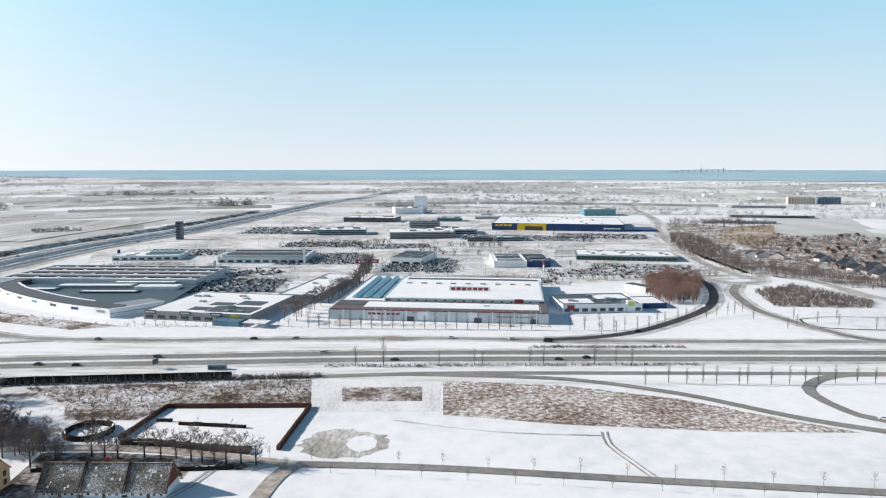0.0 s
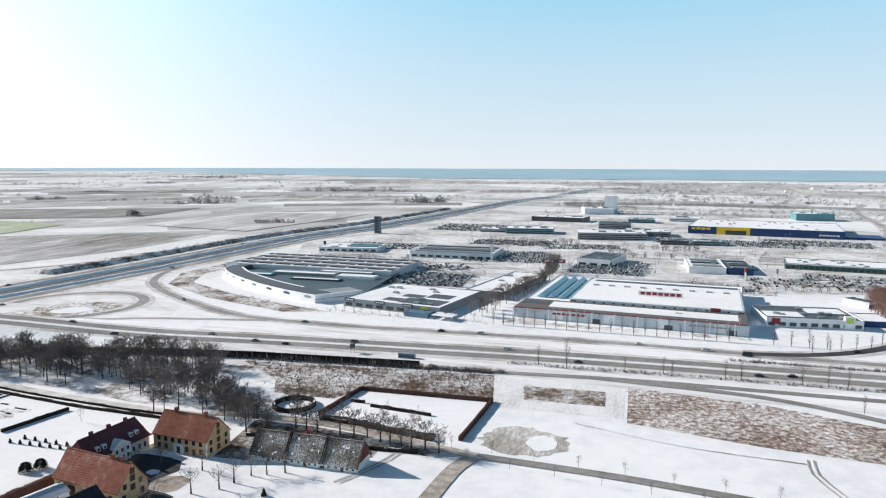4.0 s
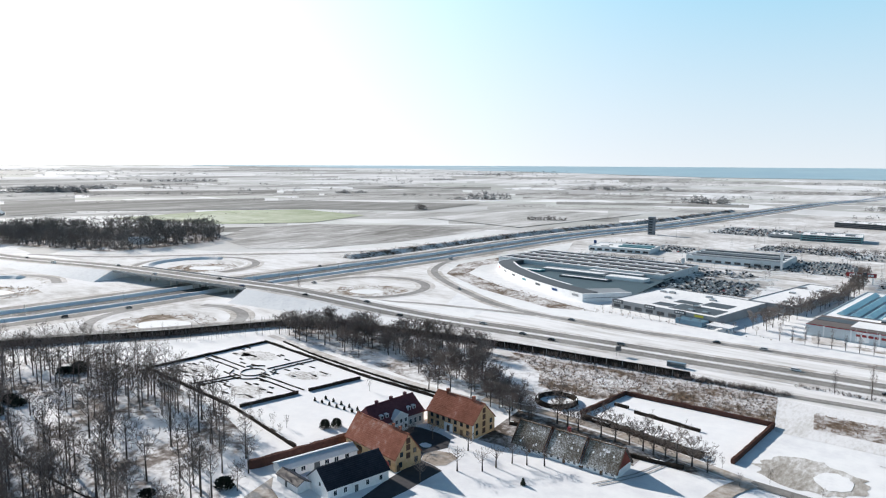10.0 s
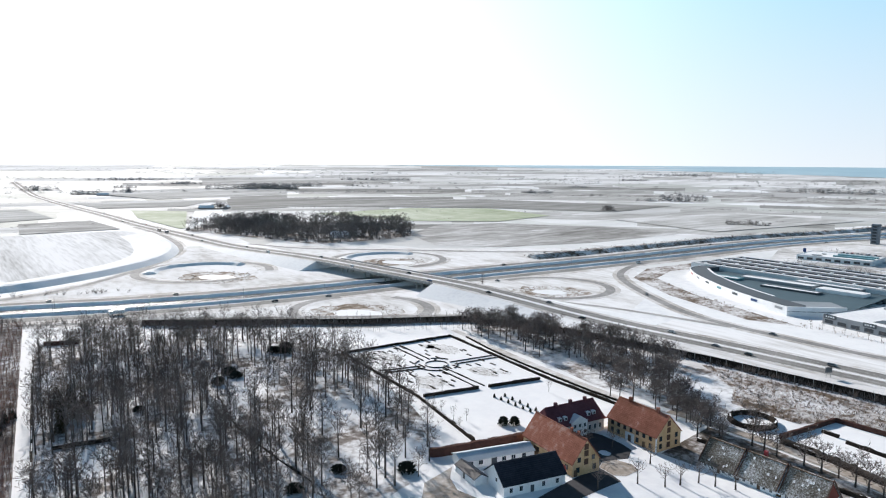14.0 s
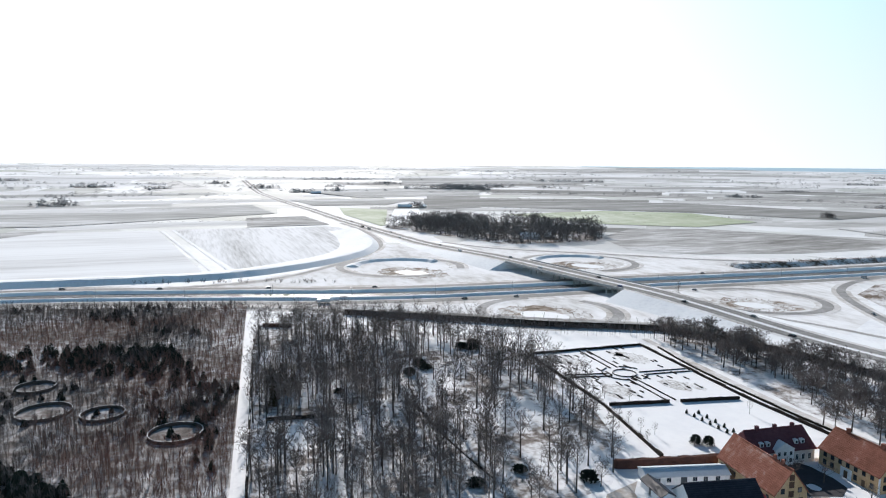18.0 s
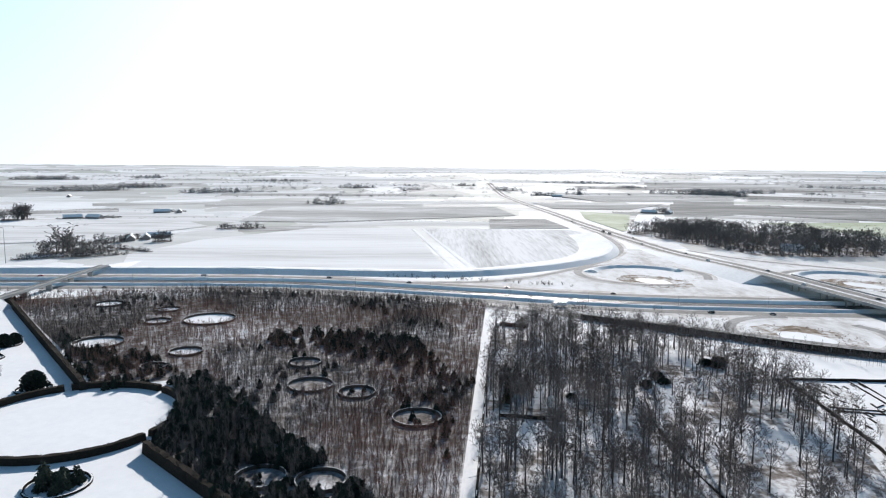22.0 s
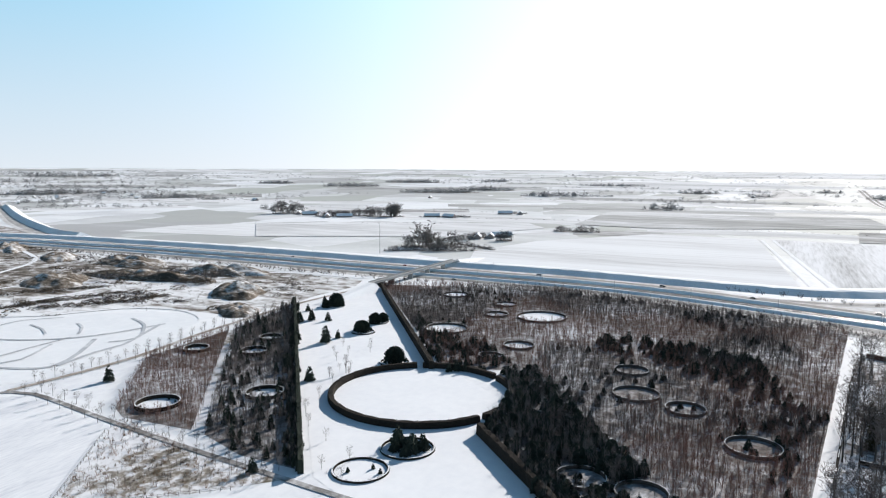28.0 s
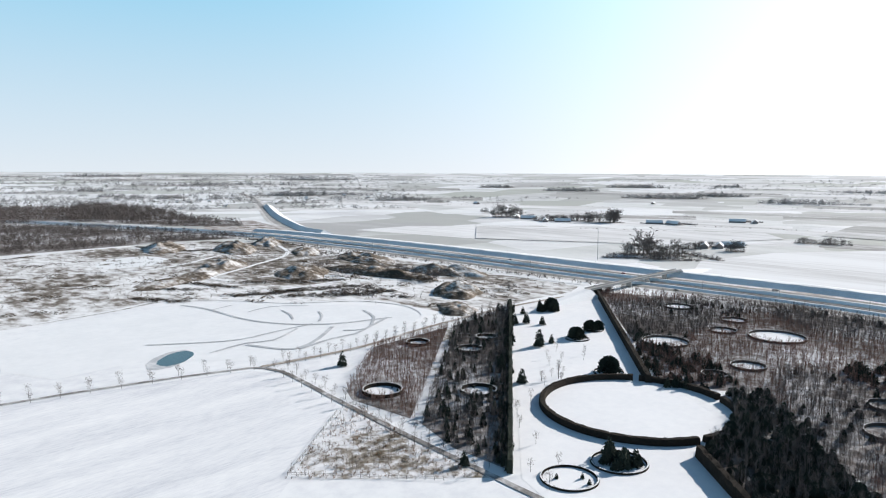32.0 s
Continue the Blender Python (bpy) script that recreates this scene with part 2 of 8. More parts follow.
def field_ground():
    """Snow cover near by; beyond it a patchwork of fields, more or less blown clear."""
    m = mat("snow_fields", [(0.68, 0.69, 0.72), (0.81, 0.82, 0.83), (0.87, 0.875, 0.88)], 0.8, 0.12, 0.008, 0.1)
    nt = m.node_tree
    b = nt.nodes["Principled BSDF"]
    base = b.inputs["Base Color"].links[0].from_socket
    geo = nt.nodes.new("ShaderNodeNewGeometry")
    mp = nt.nodes.new("ShaderNodeMapping")
    mp.inputs["Rotation"].default_value = (0, 0, radians(12))
    mp.inputs["Scale"].default_value = (1 / 300, 1 / 170, 0)
    nt.links.new(geo.outputs["Position"], mp.inputs["Vector"])
    vor = nt.nodes.new("ShaderNodeTexVoronoi")
    vor.inputs["Scale"].default_value = 1.0
    vor.distance = "MANHATTAN"
    nt.links.new(mp.outputs["Vector"], vor.inputs["Vector"])
    sep = nt.nodes.new("ShaderNodeSeparateColor")
    nt.links.new(vor.outputs["Color"], sep.inputs["Color"])
    noi = nt.nodes.new("ShaderNodeTexNoise")
    noi.inputs["Scale"].default_value, noi.inputs["Detail"].default_value = 1.0, 8
    streak = nt.nodes.new("ShaderNodeMapping")
    streak.inputs["Scale"].default_value, streak.inputs["Rotation"].default_value = (0.016, 0.004, 0.01), (0, 0, radians(8))
    nt.links.new(geo.outputs["Position"], streak.inputs["Vector"])
    nt.links.new(streak.outputs["Vector"], noi.inputs["Vector"])
    add = nt.nodes.new("ShaderNodeMath")
    add.operation = "MULTIPLY_ADD"
    add.inputs[1].default_value = 0.9
    nt.links.new(noi.outputs["Fac"], add.inputs[0])
    nt.links.new(sep.outputs["Red"], add.inputs[2])
    rng = nt.nodes.new("ShaderNodeMapRange")
    rng.inputs["From Min"].default_value, rng.inputs["From Max"].default_value = 0.55, 1.35
    rng.inputs["To Max"].default_value = 0.8
    nt.links.new(add.outputs[0], rng.inputs["Value"])
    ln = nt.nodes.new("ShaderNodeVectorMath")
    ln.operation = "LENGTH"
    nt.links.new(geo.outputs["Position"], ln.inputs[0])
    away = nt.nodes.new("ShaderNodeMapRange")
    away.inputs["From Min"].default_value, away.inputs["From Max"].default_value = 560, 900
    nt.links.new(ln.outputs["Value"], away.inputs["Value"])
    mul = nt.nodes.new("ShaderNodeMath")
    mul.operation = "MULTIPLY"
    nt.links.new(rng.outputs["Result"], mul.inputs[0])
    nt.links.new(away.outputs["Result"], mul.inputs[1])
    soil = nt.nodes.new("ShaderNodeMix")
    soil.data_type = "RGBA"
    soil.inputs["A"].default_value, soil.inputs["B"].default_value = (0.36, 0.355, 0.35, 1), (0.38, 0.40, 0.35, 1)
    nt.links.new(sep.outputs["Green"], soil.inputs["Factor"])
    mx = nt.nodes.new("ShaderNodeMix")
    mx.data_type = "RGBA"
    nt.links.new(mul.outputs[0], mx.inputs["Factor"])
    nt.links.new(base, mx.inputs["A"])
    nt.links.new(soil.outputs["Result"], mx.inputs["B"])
    nt.links.new(mx.outputs["Result"], b.inputs["Base Color"])
    return m


GROUND = field_ground()


# ---- mesh helpers ----
RIM0, RIM1, RISE = 2200.0, 4900.0, 74.3


def gz(x, y):
    """The height of the land: level near by, rising gently to the horizon."""
    r = math.hypot(x, y)
    return 0.0 if r < RIM0 else RISE * (r - RIM0) / (RIM1 - RIM0)


class Shape:
    def __init__(self):
        self.v, self.f = [], []

    def add(self, verts, faces):
        n = len(self.v)
        self.v += [tuple(p) for p in verts]
        self.f += [tuple(i + n for i in f) for f in faces]
        return self

    def box(self, x0, x1, y0, y1, z0, z1):
        return self.add([(x0, y0, z0), (x1, y0, z0), (x1, y1, z0), (x0, y1, z0), (x0, y0, z1), (x1, y0, z1), (x1, y1, z1), (x0, y1, z1)],
                        [(3, 2, 1, 0), (4, 5, 6, 7), (0, 1, 5, 4), (1, 2, 6, 5), (2, 3, 7, 6), (3, 0, 4, 7)])

    def prism(self, poly, z0, z1):
        n = len(poly)
        return self.add([(x, y, z0) for x, y in poly] + [(x, y, z1) for x, y in poly],
                        [tuple(range(n - 1, -1, -1)), tuple(range(n, 2 * n))] + [(i, (i + 1) % n, n + (i + 1) % n, n + i) for i in range(n)])

    def tube(self, p, q, r0, r1, n=4, caps=False):
        p, q = Vector(p), Vector(q)
        d = (q - p).normalized()
        a = d.orthogonal().normalized()
        c = d.cross(a)
        ring = [a * math.cos(6.2832 * i / n) + c * math.sin(6.2832 * i / n) for i in range(n)]
        fs = [(i, (i + 1) % n, n + (i + 1) % n, n + i) for i in range(n)]
        if caps:
            fs += [tuple(range(n - 1, -1, -1)), tuple(range(n, 2 * n))]
        return self.add([p + k * r0 for k in ring] + [q + k * r1 for k in ring], fs)

    def cone(self, p, q, r):
        """A twig: three thin faces that meet in a point."""
        p, q = Vector(p), Vector(q)
        d = (q - p).normalized()
        a = d.orthogonal().normalized()
        c = d.cross(a)
        return self.add([p + a * r, p + (c * 0.87 - a * 0.5) * r, p - (c * 0.87 + a * 0.5) * r, q], [(0, 1, 3), (1, 2, 3), (2, 0, 3)])

    def tufts(self, path, w, h, r):
        """Loose sprigs along the top and sides of a hedge."""
        for p, q in zip(path, path[1:]):
            d = q - p
            side = Vector((-d.y, d.x, 0)).normalized()
            for k in range(max(1, int(d.length * (2.5 + h)))):
                o = r.uniform(-0.55, 0.55)
                c = p.lerp(q, r.random()) + side * w * o + Vector((0, 0, h * (0.97 if abs(o) < 0.42 else r.uniform(0.3, 0.95))))
                g = min(0.35, 0.12 + 0.06 * h)
                self.add([c + Vector((r.uniform(-1, 1), r.uniform(-1, 1), r.uniform(-0.5, 1))) * g for _ in range(4)], [(0, 1, 2), (0, 2, 3), (0, 3, 1), (1, 3, 2)])
        return self

    def roof(self, x0, x1, y0, y1, ze, zr, over=0.4, thick=0.25, hip=0.0):
        """A gable (or hipped) roof with its ridge along x."""
        ym = (y0 + y1) / 2
        k = (zr - ze) / ((y1 - y0) / 2)
        a, b, c, d, zl = x0 - over, x1 + over, y0 - over, y1 + over, ze - over * k
        top = [(a, c, zl), (b, c, zl), (b, d, zl), (a, d, zl), (a + hip, ym, zr), (b - hip, ym, zr)]
        low = [(x, y, z - thick) for x, y, z in top]
        f = [(0, 1, 5, 4), (2, 3, 4, 5), (1, 2, 5), (3, 0, 4)]
        if hip < 0.1:
            f = f[:2]
            return self.add(top + low, f + [tuple(6 + i for i in reversed(q)) for q in f] + [(0, 6, 7, 1), (2, 8, 9, 3), (1, 7, 11, 5), (5, 11, 8, 2), (0, 4, 10, 6), (4, 3, 9, 10)])
        return self.add(top + low, f + [tuple(6 + i for i in reversed(q)) for q in f[:2]] + [(0, 6, 7, 1), (2, 8, 9, 3), (1, 7, 8, 2), (3, 9, 6, 0)])

    def mesh(self, name, material, smooth=False):
        me = bpy.data.meshes.new(name)
        me.from_pydata(self.v, [], self.f)
        if material:
            me.materials.append(material)
        if smooth:
            me.polygons.foreach_set("use_smooth", [True] * len(me.polygons))
        me.update()
        return me


def part(name, shape, material, parent=None, label="", smooth=False):
    ob = new(name, shape if isinstance(shape, bpy.types.Mesh) else shape.mesh(name, material, smooth))
    ob.parent = parent
    return tagged(ob, label) if label else ob


def setting(name, shape, material, label="", smooth=False):
    return tagged(part(name, shape, material, None, "", smooth), label, "", "", "structure")


def stuff(name, shape, material, label, category):
    return tagged(part(name, shape, material), label, category, "", "stuff")


def thing(name, label, category, x, y, z=0.0, turn=0.0, group=""):
    ob = new(name)
    ob.empty_display_size = 0.5
    ob.matrix_basis = pose(x, y, z, 0, 0, turn)
    return tagged(ob, label, category, group)


def smooth_path(pts, step=12.0):
    """A curve through the points, sampled every few metres; points have two or three numbers."""
    p = [Vector((*q, 0.0)[:3]) for q in pts]
    p = [p[0] * 2 - p[1]] + p + [p[-1] * 2 - p[-2]]
    out = []
    for i in range(1, len(p) - 2):
        n = max(2, int((p[i + 1] - p[i]).length / step))
        for k in range(n):
            t = k / n
            out.append(0.5 * (2 * p[i] + (p[i + 1] - p[i - 1]) * t + (2 * p[i - 1] - 5 * p[i] + 4 * p[i + 1] - p[i + 2]) * t * t
                              + (3 * p[i] - p[i - 1] - 3 * p[i + 1] + p[i + 2]) * t ** 3))
    return out + [p[-2]]


def sides(path, offset):
    """The path shifted to its right by offset."""
    out = []
    for i, p in enumerate(path):
        d = path[min(i + 1, len(path) - 1)] - path[max(i - 1, 0)]
        d.z = 0
        d.normalize()
        out.append(Vector((p.x + d.y * offset, p.y - d.x * offset, p.z)))
    return out


def ribbon(shape, path, width, lift, offset=0.0):
    a, b = sides(path, offset - width / 2), sides(path, offset + width / 2)
    v = []
    for p, q in zip(a, b):
        v += [(p.x, p.y, p.z + gz(p.x, p.y) + lift), (q.x, q.y, q.z + gz(q.x, q.y) + lift)]
    return shape.add(v, [(2 * i + 1, 2 * i + 3, 2 * i + 2, 2 * i) for i in range(len(path) - 1)])


def profile(shape, path, section, rough=0.0, rnd=None):
    """Sweeps a section of (offset, height) along the path, with an uneven skin if rough."""
    rows = []
    for k, (o, h) in enumerate(section):
        rows.append([Vector((p.x, p.y, p.z + h)) for p in sides(path, o)])
    n, m = len(section), len(path)
    v = []
    for i in range(m):
        for k in range(n):
            p = rows[k][i]
            if rough and 0 < k < n - 1:
                p = p + Vector((rnd.uniform(-rough, rough), rnd.uniform(-rough, rough), rnd.uniform(-rough, rough)))
            v.append((p.x, p.y, p.z + gz(p.x, p.y)))
    f = [(i * n + k, (i + 1) * n + k, (i + 1) * n + k + 1, i * n + k + 1) for i in range(m - 1) for k in range(n - 1)]
    f += [tuple(range(n)), tuple(range((m - 1) * n + n - 1, (m - 1) * n - 1, -1))]
    return shape.add(v, f)


def sheet(shape, poly, lift):
    """A flat outline laid on the land."""
    return shape.add([(x, y, gz(x, y) + lift) for x, y in poly], [tuple(range(len(poly)))])


def disc(shape, x, y, rx, ry, lift, turn=0.0, n=28, wobble=0.0, rnd=None):
    pts = []
    for i in range(n):
        a, k = 6.2832 * i / n, 1 + (rnd.uniform(-wobble, wobble) if rnd else 0)
        u, w = rx * k * math.cos(a), ry * k * math.sin(a)
        pts.append((x + u * math.cos(turn) - w * math.sin(turn), y + u * math.sin(turn) + w * math.cos(turn)))
    return sheet(shape, pts, lift)


def inside(x, y, poly):
    c = False
    for (x0, y0), (x1, y1) in zip(poly, poly[1:] + poly[:1]):
        if (y0 > y) != (y1 > y) and x < (x1 - x0) * (y - y0) / (y1 - y0) + x0:
            c = not c
    return c


def scatter(poly, n, rnd, gap=0.0, keep=None):
    xs, ys = [p[0] for p in poly], [p[1] for p in poly]
    out, tries = [], 0
    while len(out) < n and tries < n * 30:
        tries += 1
        x, y = rnd.uniform(min(xs), max(xs)), rnd.uniform(min(ys), max(ys))
        if inside(x, y, poly) and (keep is None or keep(x, y)) and (not gap or all((x - a) ** 2 + (y - b) ** 2 > gap * gap for a, b in out)):
            out.append((x, y))
    return out


def many(name, shapes, spots, material, label, category):
    """One object out of many placed copies: spots are (x, y, z, scale, height scale, turn)."""
    arr = [(np.array(s.v, dtype=float), s.f) for s in shapes]
    vs, fs, n = [], [], 0
    for i, (x, y, z, sc, hz, a) in enumerate(spots):
        v, f = arr[i % len(arr)]
        c, s = math.cos(a), math.sin(a)
        w = np.empty_like(v)
        w[:, 0] = x + sc * (v[:, 0] * c - v[:, 1] * s)
        w[:, 1] = y + sc * (v[:, 0] * s + v[:, 1] * c)
        w[:, 2] = z + hz * v[:, 2]
        vs.append(w)
        fs += [tuple(k + n for k in q) for q in f]
        n += len(v)
    me = bpy.data.meshes.new(name)
    me.from_pydata(np.concatenate(vs).tolist(), [], fs)
    me.materials.append(material)
    return tagged(new(name, me), label, category, "", "stuff")

# ---- the land ----
def build_ground():
    s = Shape()
    radii = [0, 60, 120, 180, 240, 300, 380, 460, 560, 680, 820, 1000, 1250, 1550, 1900, RIM0, 2600, 3100, 3700, 4300, RIM1]
    n = 120
    for r in radii[1:]:
        s.v += [(r * math.cos(6.283185 * i / n), r * math.sin(6.283185 * i / n), gz(r, 0)) for i in range(n)]
    s.v.append((0, 0, 0))
    c = len(s.v) - 1
    s.f += [(c, i, (i + 1) % n) for i in range(n)]
    for k in range(len(radii) - 2):
        s.f += [(k * n + i, (k + 1) * n + i, (k + 1) * n + (i + 1) % n, k * n + (i + 1) % n) for i in range(n)]
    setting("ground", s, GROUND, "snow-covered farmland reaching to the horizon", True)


build_ground()


def build_sea():
    """The strait: a wide band of water before the horizon."""
    s = Shape()
    n = 60
    for i in range(n + 1):
        k = i / n
        yaw = radians(-48 + k * 106)
        near = 3330 + 250 * k + 60 * math.sin(9 * k) + 1150 * max(0, k - 0.62) / 0.38
        for r in (near, (near + 4890) / 2, 4890):
            s.v.append((-r * math.sin(yaw), r * math.cos(yaw), gz(r, 0) + 1.5))
    for i in range(n):
        for k in (0, 1):
            s.f.append((3 * i + k, 3 * i + k + 1, 3 * i + k + 4, 3 * i + k + 3))
    setting("water", s, SEA, "blue strait below the horizon")


build_sea()


# ---- the motorway over the bridge (east to west) and the one below (south to north) ----
def deck_z(x):
    up = min(1, max(0, (-250 - x) / 170))
    down = min(1, max(0, (x + 820) / 250))
    k = min(up, down)
    return 7.0 * k * k * (3 - 2 * k)


LINE_A = smooth_path([(420, 352), (240, 354), (0, 354.5), (-113, 349), (-226, 341), (-330, 328), (-400, 318), (-510, 303),
                      (-650, 287), (-890, 268), (-1145, 252), (-1400, 245), (-1700, 232), (-2275, 222), (-2900, 232)])
for p in LINE_A:
    p.z = deck_z(p.x)
for name, off in (("road_east", -6.4), ("road_west", 6.4)):
    setting(name, ribbon(Shape(), LINE_A, 9.0, 0.22, off), ASPHALT, "grey motorway carriageway wet between snowy verges")
setting("road_median", ribbon(Shape(), LINE_A, 1.8, 0.26, 0), SNOW, "snow-covered central reserve")
for off in (-10.6, -2.1, 2.1, 10.6):
    setting("lane_edge", ribbon(Shape(), LINE_A, 0.35, 0.28, off), SNOW, "pale edge line of the carriageway")
for off in (-6.4, 6.4):
    setting("lane_line", ribbon(Shape(), LINE_A, 0.3, 0.27, off), SALTED, "pale lane line")

LINE_B = smooth_path([(-330, -1500), (-430, -1240), (-520, -980), (-552, -740), (-562, -540), (-562, -370), (-566, -247), (-562, -110), (-524, 29), (-503, 92), (-487, 165),
                      (-478, 251), (-473, 355), (-467, 423), (-455, 566), (-446, 763), (-432, 900), (-391, 1110), (-355, 1510), (-315, 1931), (-254, 2187), (-150, 2600)])
setting("verge_lower", ribbon(Shape(), LINE_B, 84, 0.07, -1), VERGE, "slushy verges of the lower motorway")
setting("motorway_margin", ribbon(Shape(), [p for p in LINE_A if p.x > -262], 84, 0.03, -6), VERGESNOW, "tracked and blown snow beside the motorway")
setting("verge_upper", ribbon(Shape(), LINE_A, 29, 0.18, 0), VERGE, "slushy verges of the upper motorway")
setting("road_south", ribbon(Shape(), LINE_B, 11.0, 0.15, -29), ASPHALT, "salted motorway carriageway with slush")
setting("road_north", ribbon(Shape(), LINE_B, 11.0, 0.15, 26), ASPHALT, "salted motorway carriageway with slush")
setting("railway_bed", ribbon(Shape(), LINE_B, 17.0, 0.12, 0), BALLAST, "ballast bed of the double railway track")
for off in (-3.2, -1.7, 1.7, 3.2):
    setting("rail", ribbon(Shape(), LINE_B, 0.25, 0.3, off), METAL, "steel rail")
rnd = random.Random(3)
for name, off, h in (("embankment_west", -13, 2.2), ("embankment_east", 13, 1.8)):
    setting(name, profile(Shape(), sides(LINE_B, off), [(-4, 0), (-1, h), (1, h), (4, 0)], 0.25, rnd), SNOW, "snowy bank beside the railway")
BANK_W = [p for p in sides(LINE_B, -52) if -1000 < p.y < -60]
BANK_PATH = smooth_path([(p.x, p.y) for p in BANK_W[::6]] + [(-606, 0), (-611, 36), (-628, 76), (-662, 125), (-706, 169), (-752, 196), (-808, 213), (-888, 225), (-970, 231)], 8)
setting("field_bank", profile(Shape(), BANK_PATH, [(-40, 0), (-14, 3.2), (-6, 4.3), (0, 4.1), (8, 0)], 0.35, rnd), SNOW, "shaded snowy bank curving along the field edge")
BANK_N = [p for p in LINE_B if 480 < p.y < 1500]
setting("hedge_bank", profile(Shape(), sides(BANK_N, -55), [(-9, 0), (-3, 4.0), (3, 4.0), (12, 0)], 0.5, rnd), SCRUB, "scrubby bank beside the motorway")

# embankments that carry the upper motorway to the bridge
for lo, hi in ((-432, -250), (-820, -566)):
    seg = [p for p in LINE_A if lo <= p.x <= hi]
    s = Shape()
    rows = [sides(seg, o) for o in (-32, -15, 15, 32)]
    for i in range(len(seg)):
        for k in range(4):
            p = rows[k][i]
            s.v.append((p.x, p.y, p.z + 0.1 if k in (1, 2) else -0.05))
    s.f += [(i * 4 + k, (i + 1) * 4 + k, (i + 1) * 4 + k + 1, i * 4 + k + 1) for i in range(len(seg) - 1) for k in range(3)]
    s.f += [(0, 1, 2, 3), tuple(4 * (len(seg) - 1) + k for k in (3, 2, 1, 0))]
    setting("embankment", s, SNOW, "snowy road embankment leading to the bridge")


def build_bridge():
    x0, x1 = -568, -430
    seg = [p for p in LINE_A if x0 - 12 <= p.x <= x1 + 12]
    th = thing("road_bridge", "grey concrete motorway bridge with dark open spans", "bridge", seg[0].x, seg[0].y, 0)
    o = Vector((seg[0].x, seg[0].y, 0))
    loc = [p - o for p in seg]

    def sweep(name, mat_, sec, label=""):
        s = Shape()
        rows = [sides(loc, k[0]) for k in sec]
        n = len(sec)
        for i in range(len(loc)):
            s.v += [(rows[k][i].x, rows[k][i].y, loc[i].z + sec[k][1]) for k in range(n)]
        s.f += [(i * n + k, (i + 1) * n + k, (i + 1) * n + (k + 1) % n, i * n + (k + 1) % n) for i in range(len(loc) - 1) for k in range(n)]
        s.f += [tuple(range(n)), tuple(range((len(loc) - 1) * n + n - 1, (len(loc) - 1) * n - 1, -1))]
        return part(name, s, mat_, th, label)

    sweep("deck", CONCRETE, [(-14, 0.1), (-14, -0.9), (-9, -1.5), (9, -1.5), (14, -0.9), (14, 0.1)])
    for side in (-14, 14):
        sweep("parapet", METAL, [(side - 0.15, 0.1), (side - 0.15, 1.1), (side + 0.15, 1.1), (side + 0.15, 0.1)], "steel guard rail")
    for k in (0.2, 0.4, 0.6, 0.8):
        i = int(k * (len(loc) - 1))
        d = (loc[min(i + 1, len(loc) - 1)] - loc[i - 1]).normalized()
        nrm = Vector((d.y, -d.x, 0))
        for w in (-9, -3, 3, 9):
            c = loc[i] + nrm * w
            part("pier", Shape().tube((c.x, c.y, 0), (c.x, c.y, loc[i].z - 1.4), 0.7, 0.7, 10), CONCRETE, th)
        c0, c1 = loc[i] - nrm * 10.5, loc[i] + nrm * 10.5
        part("pier_cap", Shape().tube((c0.x, c0.y, loc[i].z - 1.9), (c1.x, c1.y, loc[i].z - 1.9), 0.75, 0.75, 6, True), CONCRETE, th)


build_bridge()

# ---- slip roads, loops and small roads ----
LAYER = [0.0]


def road(name, pts, width, material, label, lift=0.16):
    LAYER[0] += 0.004
    lift += LAYER[0]
    if width >= 6.5:
        setting("verge", ribbon(Shape(), smooth_path(pts, 8.0), width * 2.1, lift - 0.07), VERGE, "slushy road verge")
    return setting(name, ribbon(Shape(), smooth_path(pts, 8.0), width, lift), material, label)


SLIP = "grey slip road between snow-covered verges"
road("slip_road_northeast", [(420, 380), (254, 384), (103, 386), (0, 392), (-110, 390), (-158, 388), (-225, 391), (-264, 400), (-305, 422), (-362, 460), (-400, 499), (-423, 556), (-430, 640), (-426, 740)], 6.5, LOOPGREY, SLIP)
road("slip_road_parallel", [(-225, 388), (-300, 372), (-350, 352)], 5.0, SALTED, SLIP, 0.14)
road("slip_road_southwest", [(-1098, 240, 0), (-946, 240.6, 0), (-829, 228), (-755, 204), (-686, 163), (-631, 117), (-595, 78), (-574, 32), (-572, -60)], 7, LOOPGREY, SLIP)
road("slip_road_northwest", [(-800, 300), (-720, 340), (-640, 430), (-560, 520), (-510, 620)], 6.5, LOOPGREY, SLIP)
road("slip_road_southeast", [(-260, 318), (-330, 285), (-390, 200), (-440, 110), (-480, 30)], 6.5, LOOPGREY, SLIP)


def loop_road(cx, cy, r, a0, a1, name):
    pts = [(cx + r * math.cos(radians(a0 + (a1 - a0) * i / 14)), cy + r * math.sin(radians(a0 + (a1 - a0) * i / 14))) for i in range(15)]
    road(name, pts, 7.5, LOOPGREY, "curved loop road of the motorway junction", 0.18)


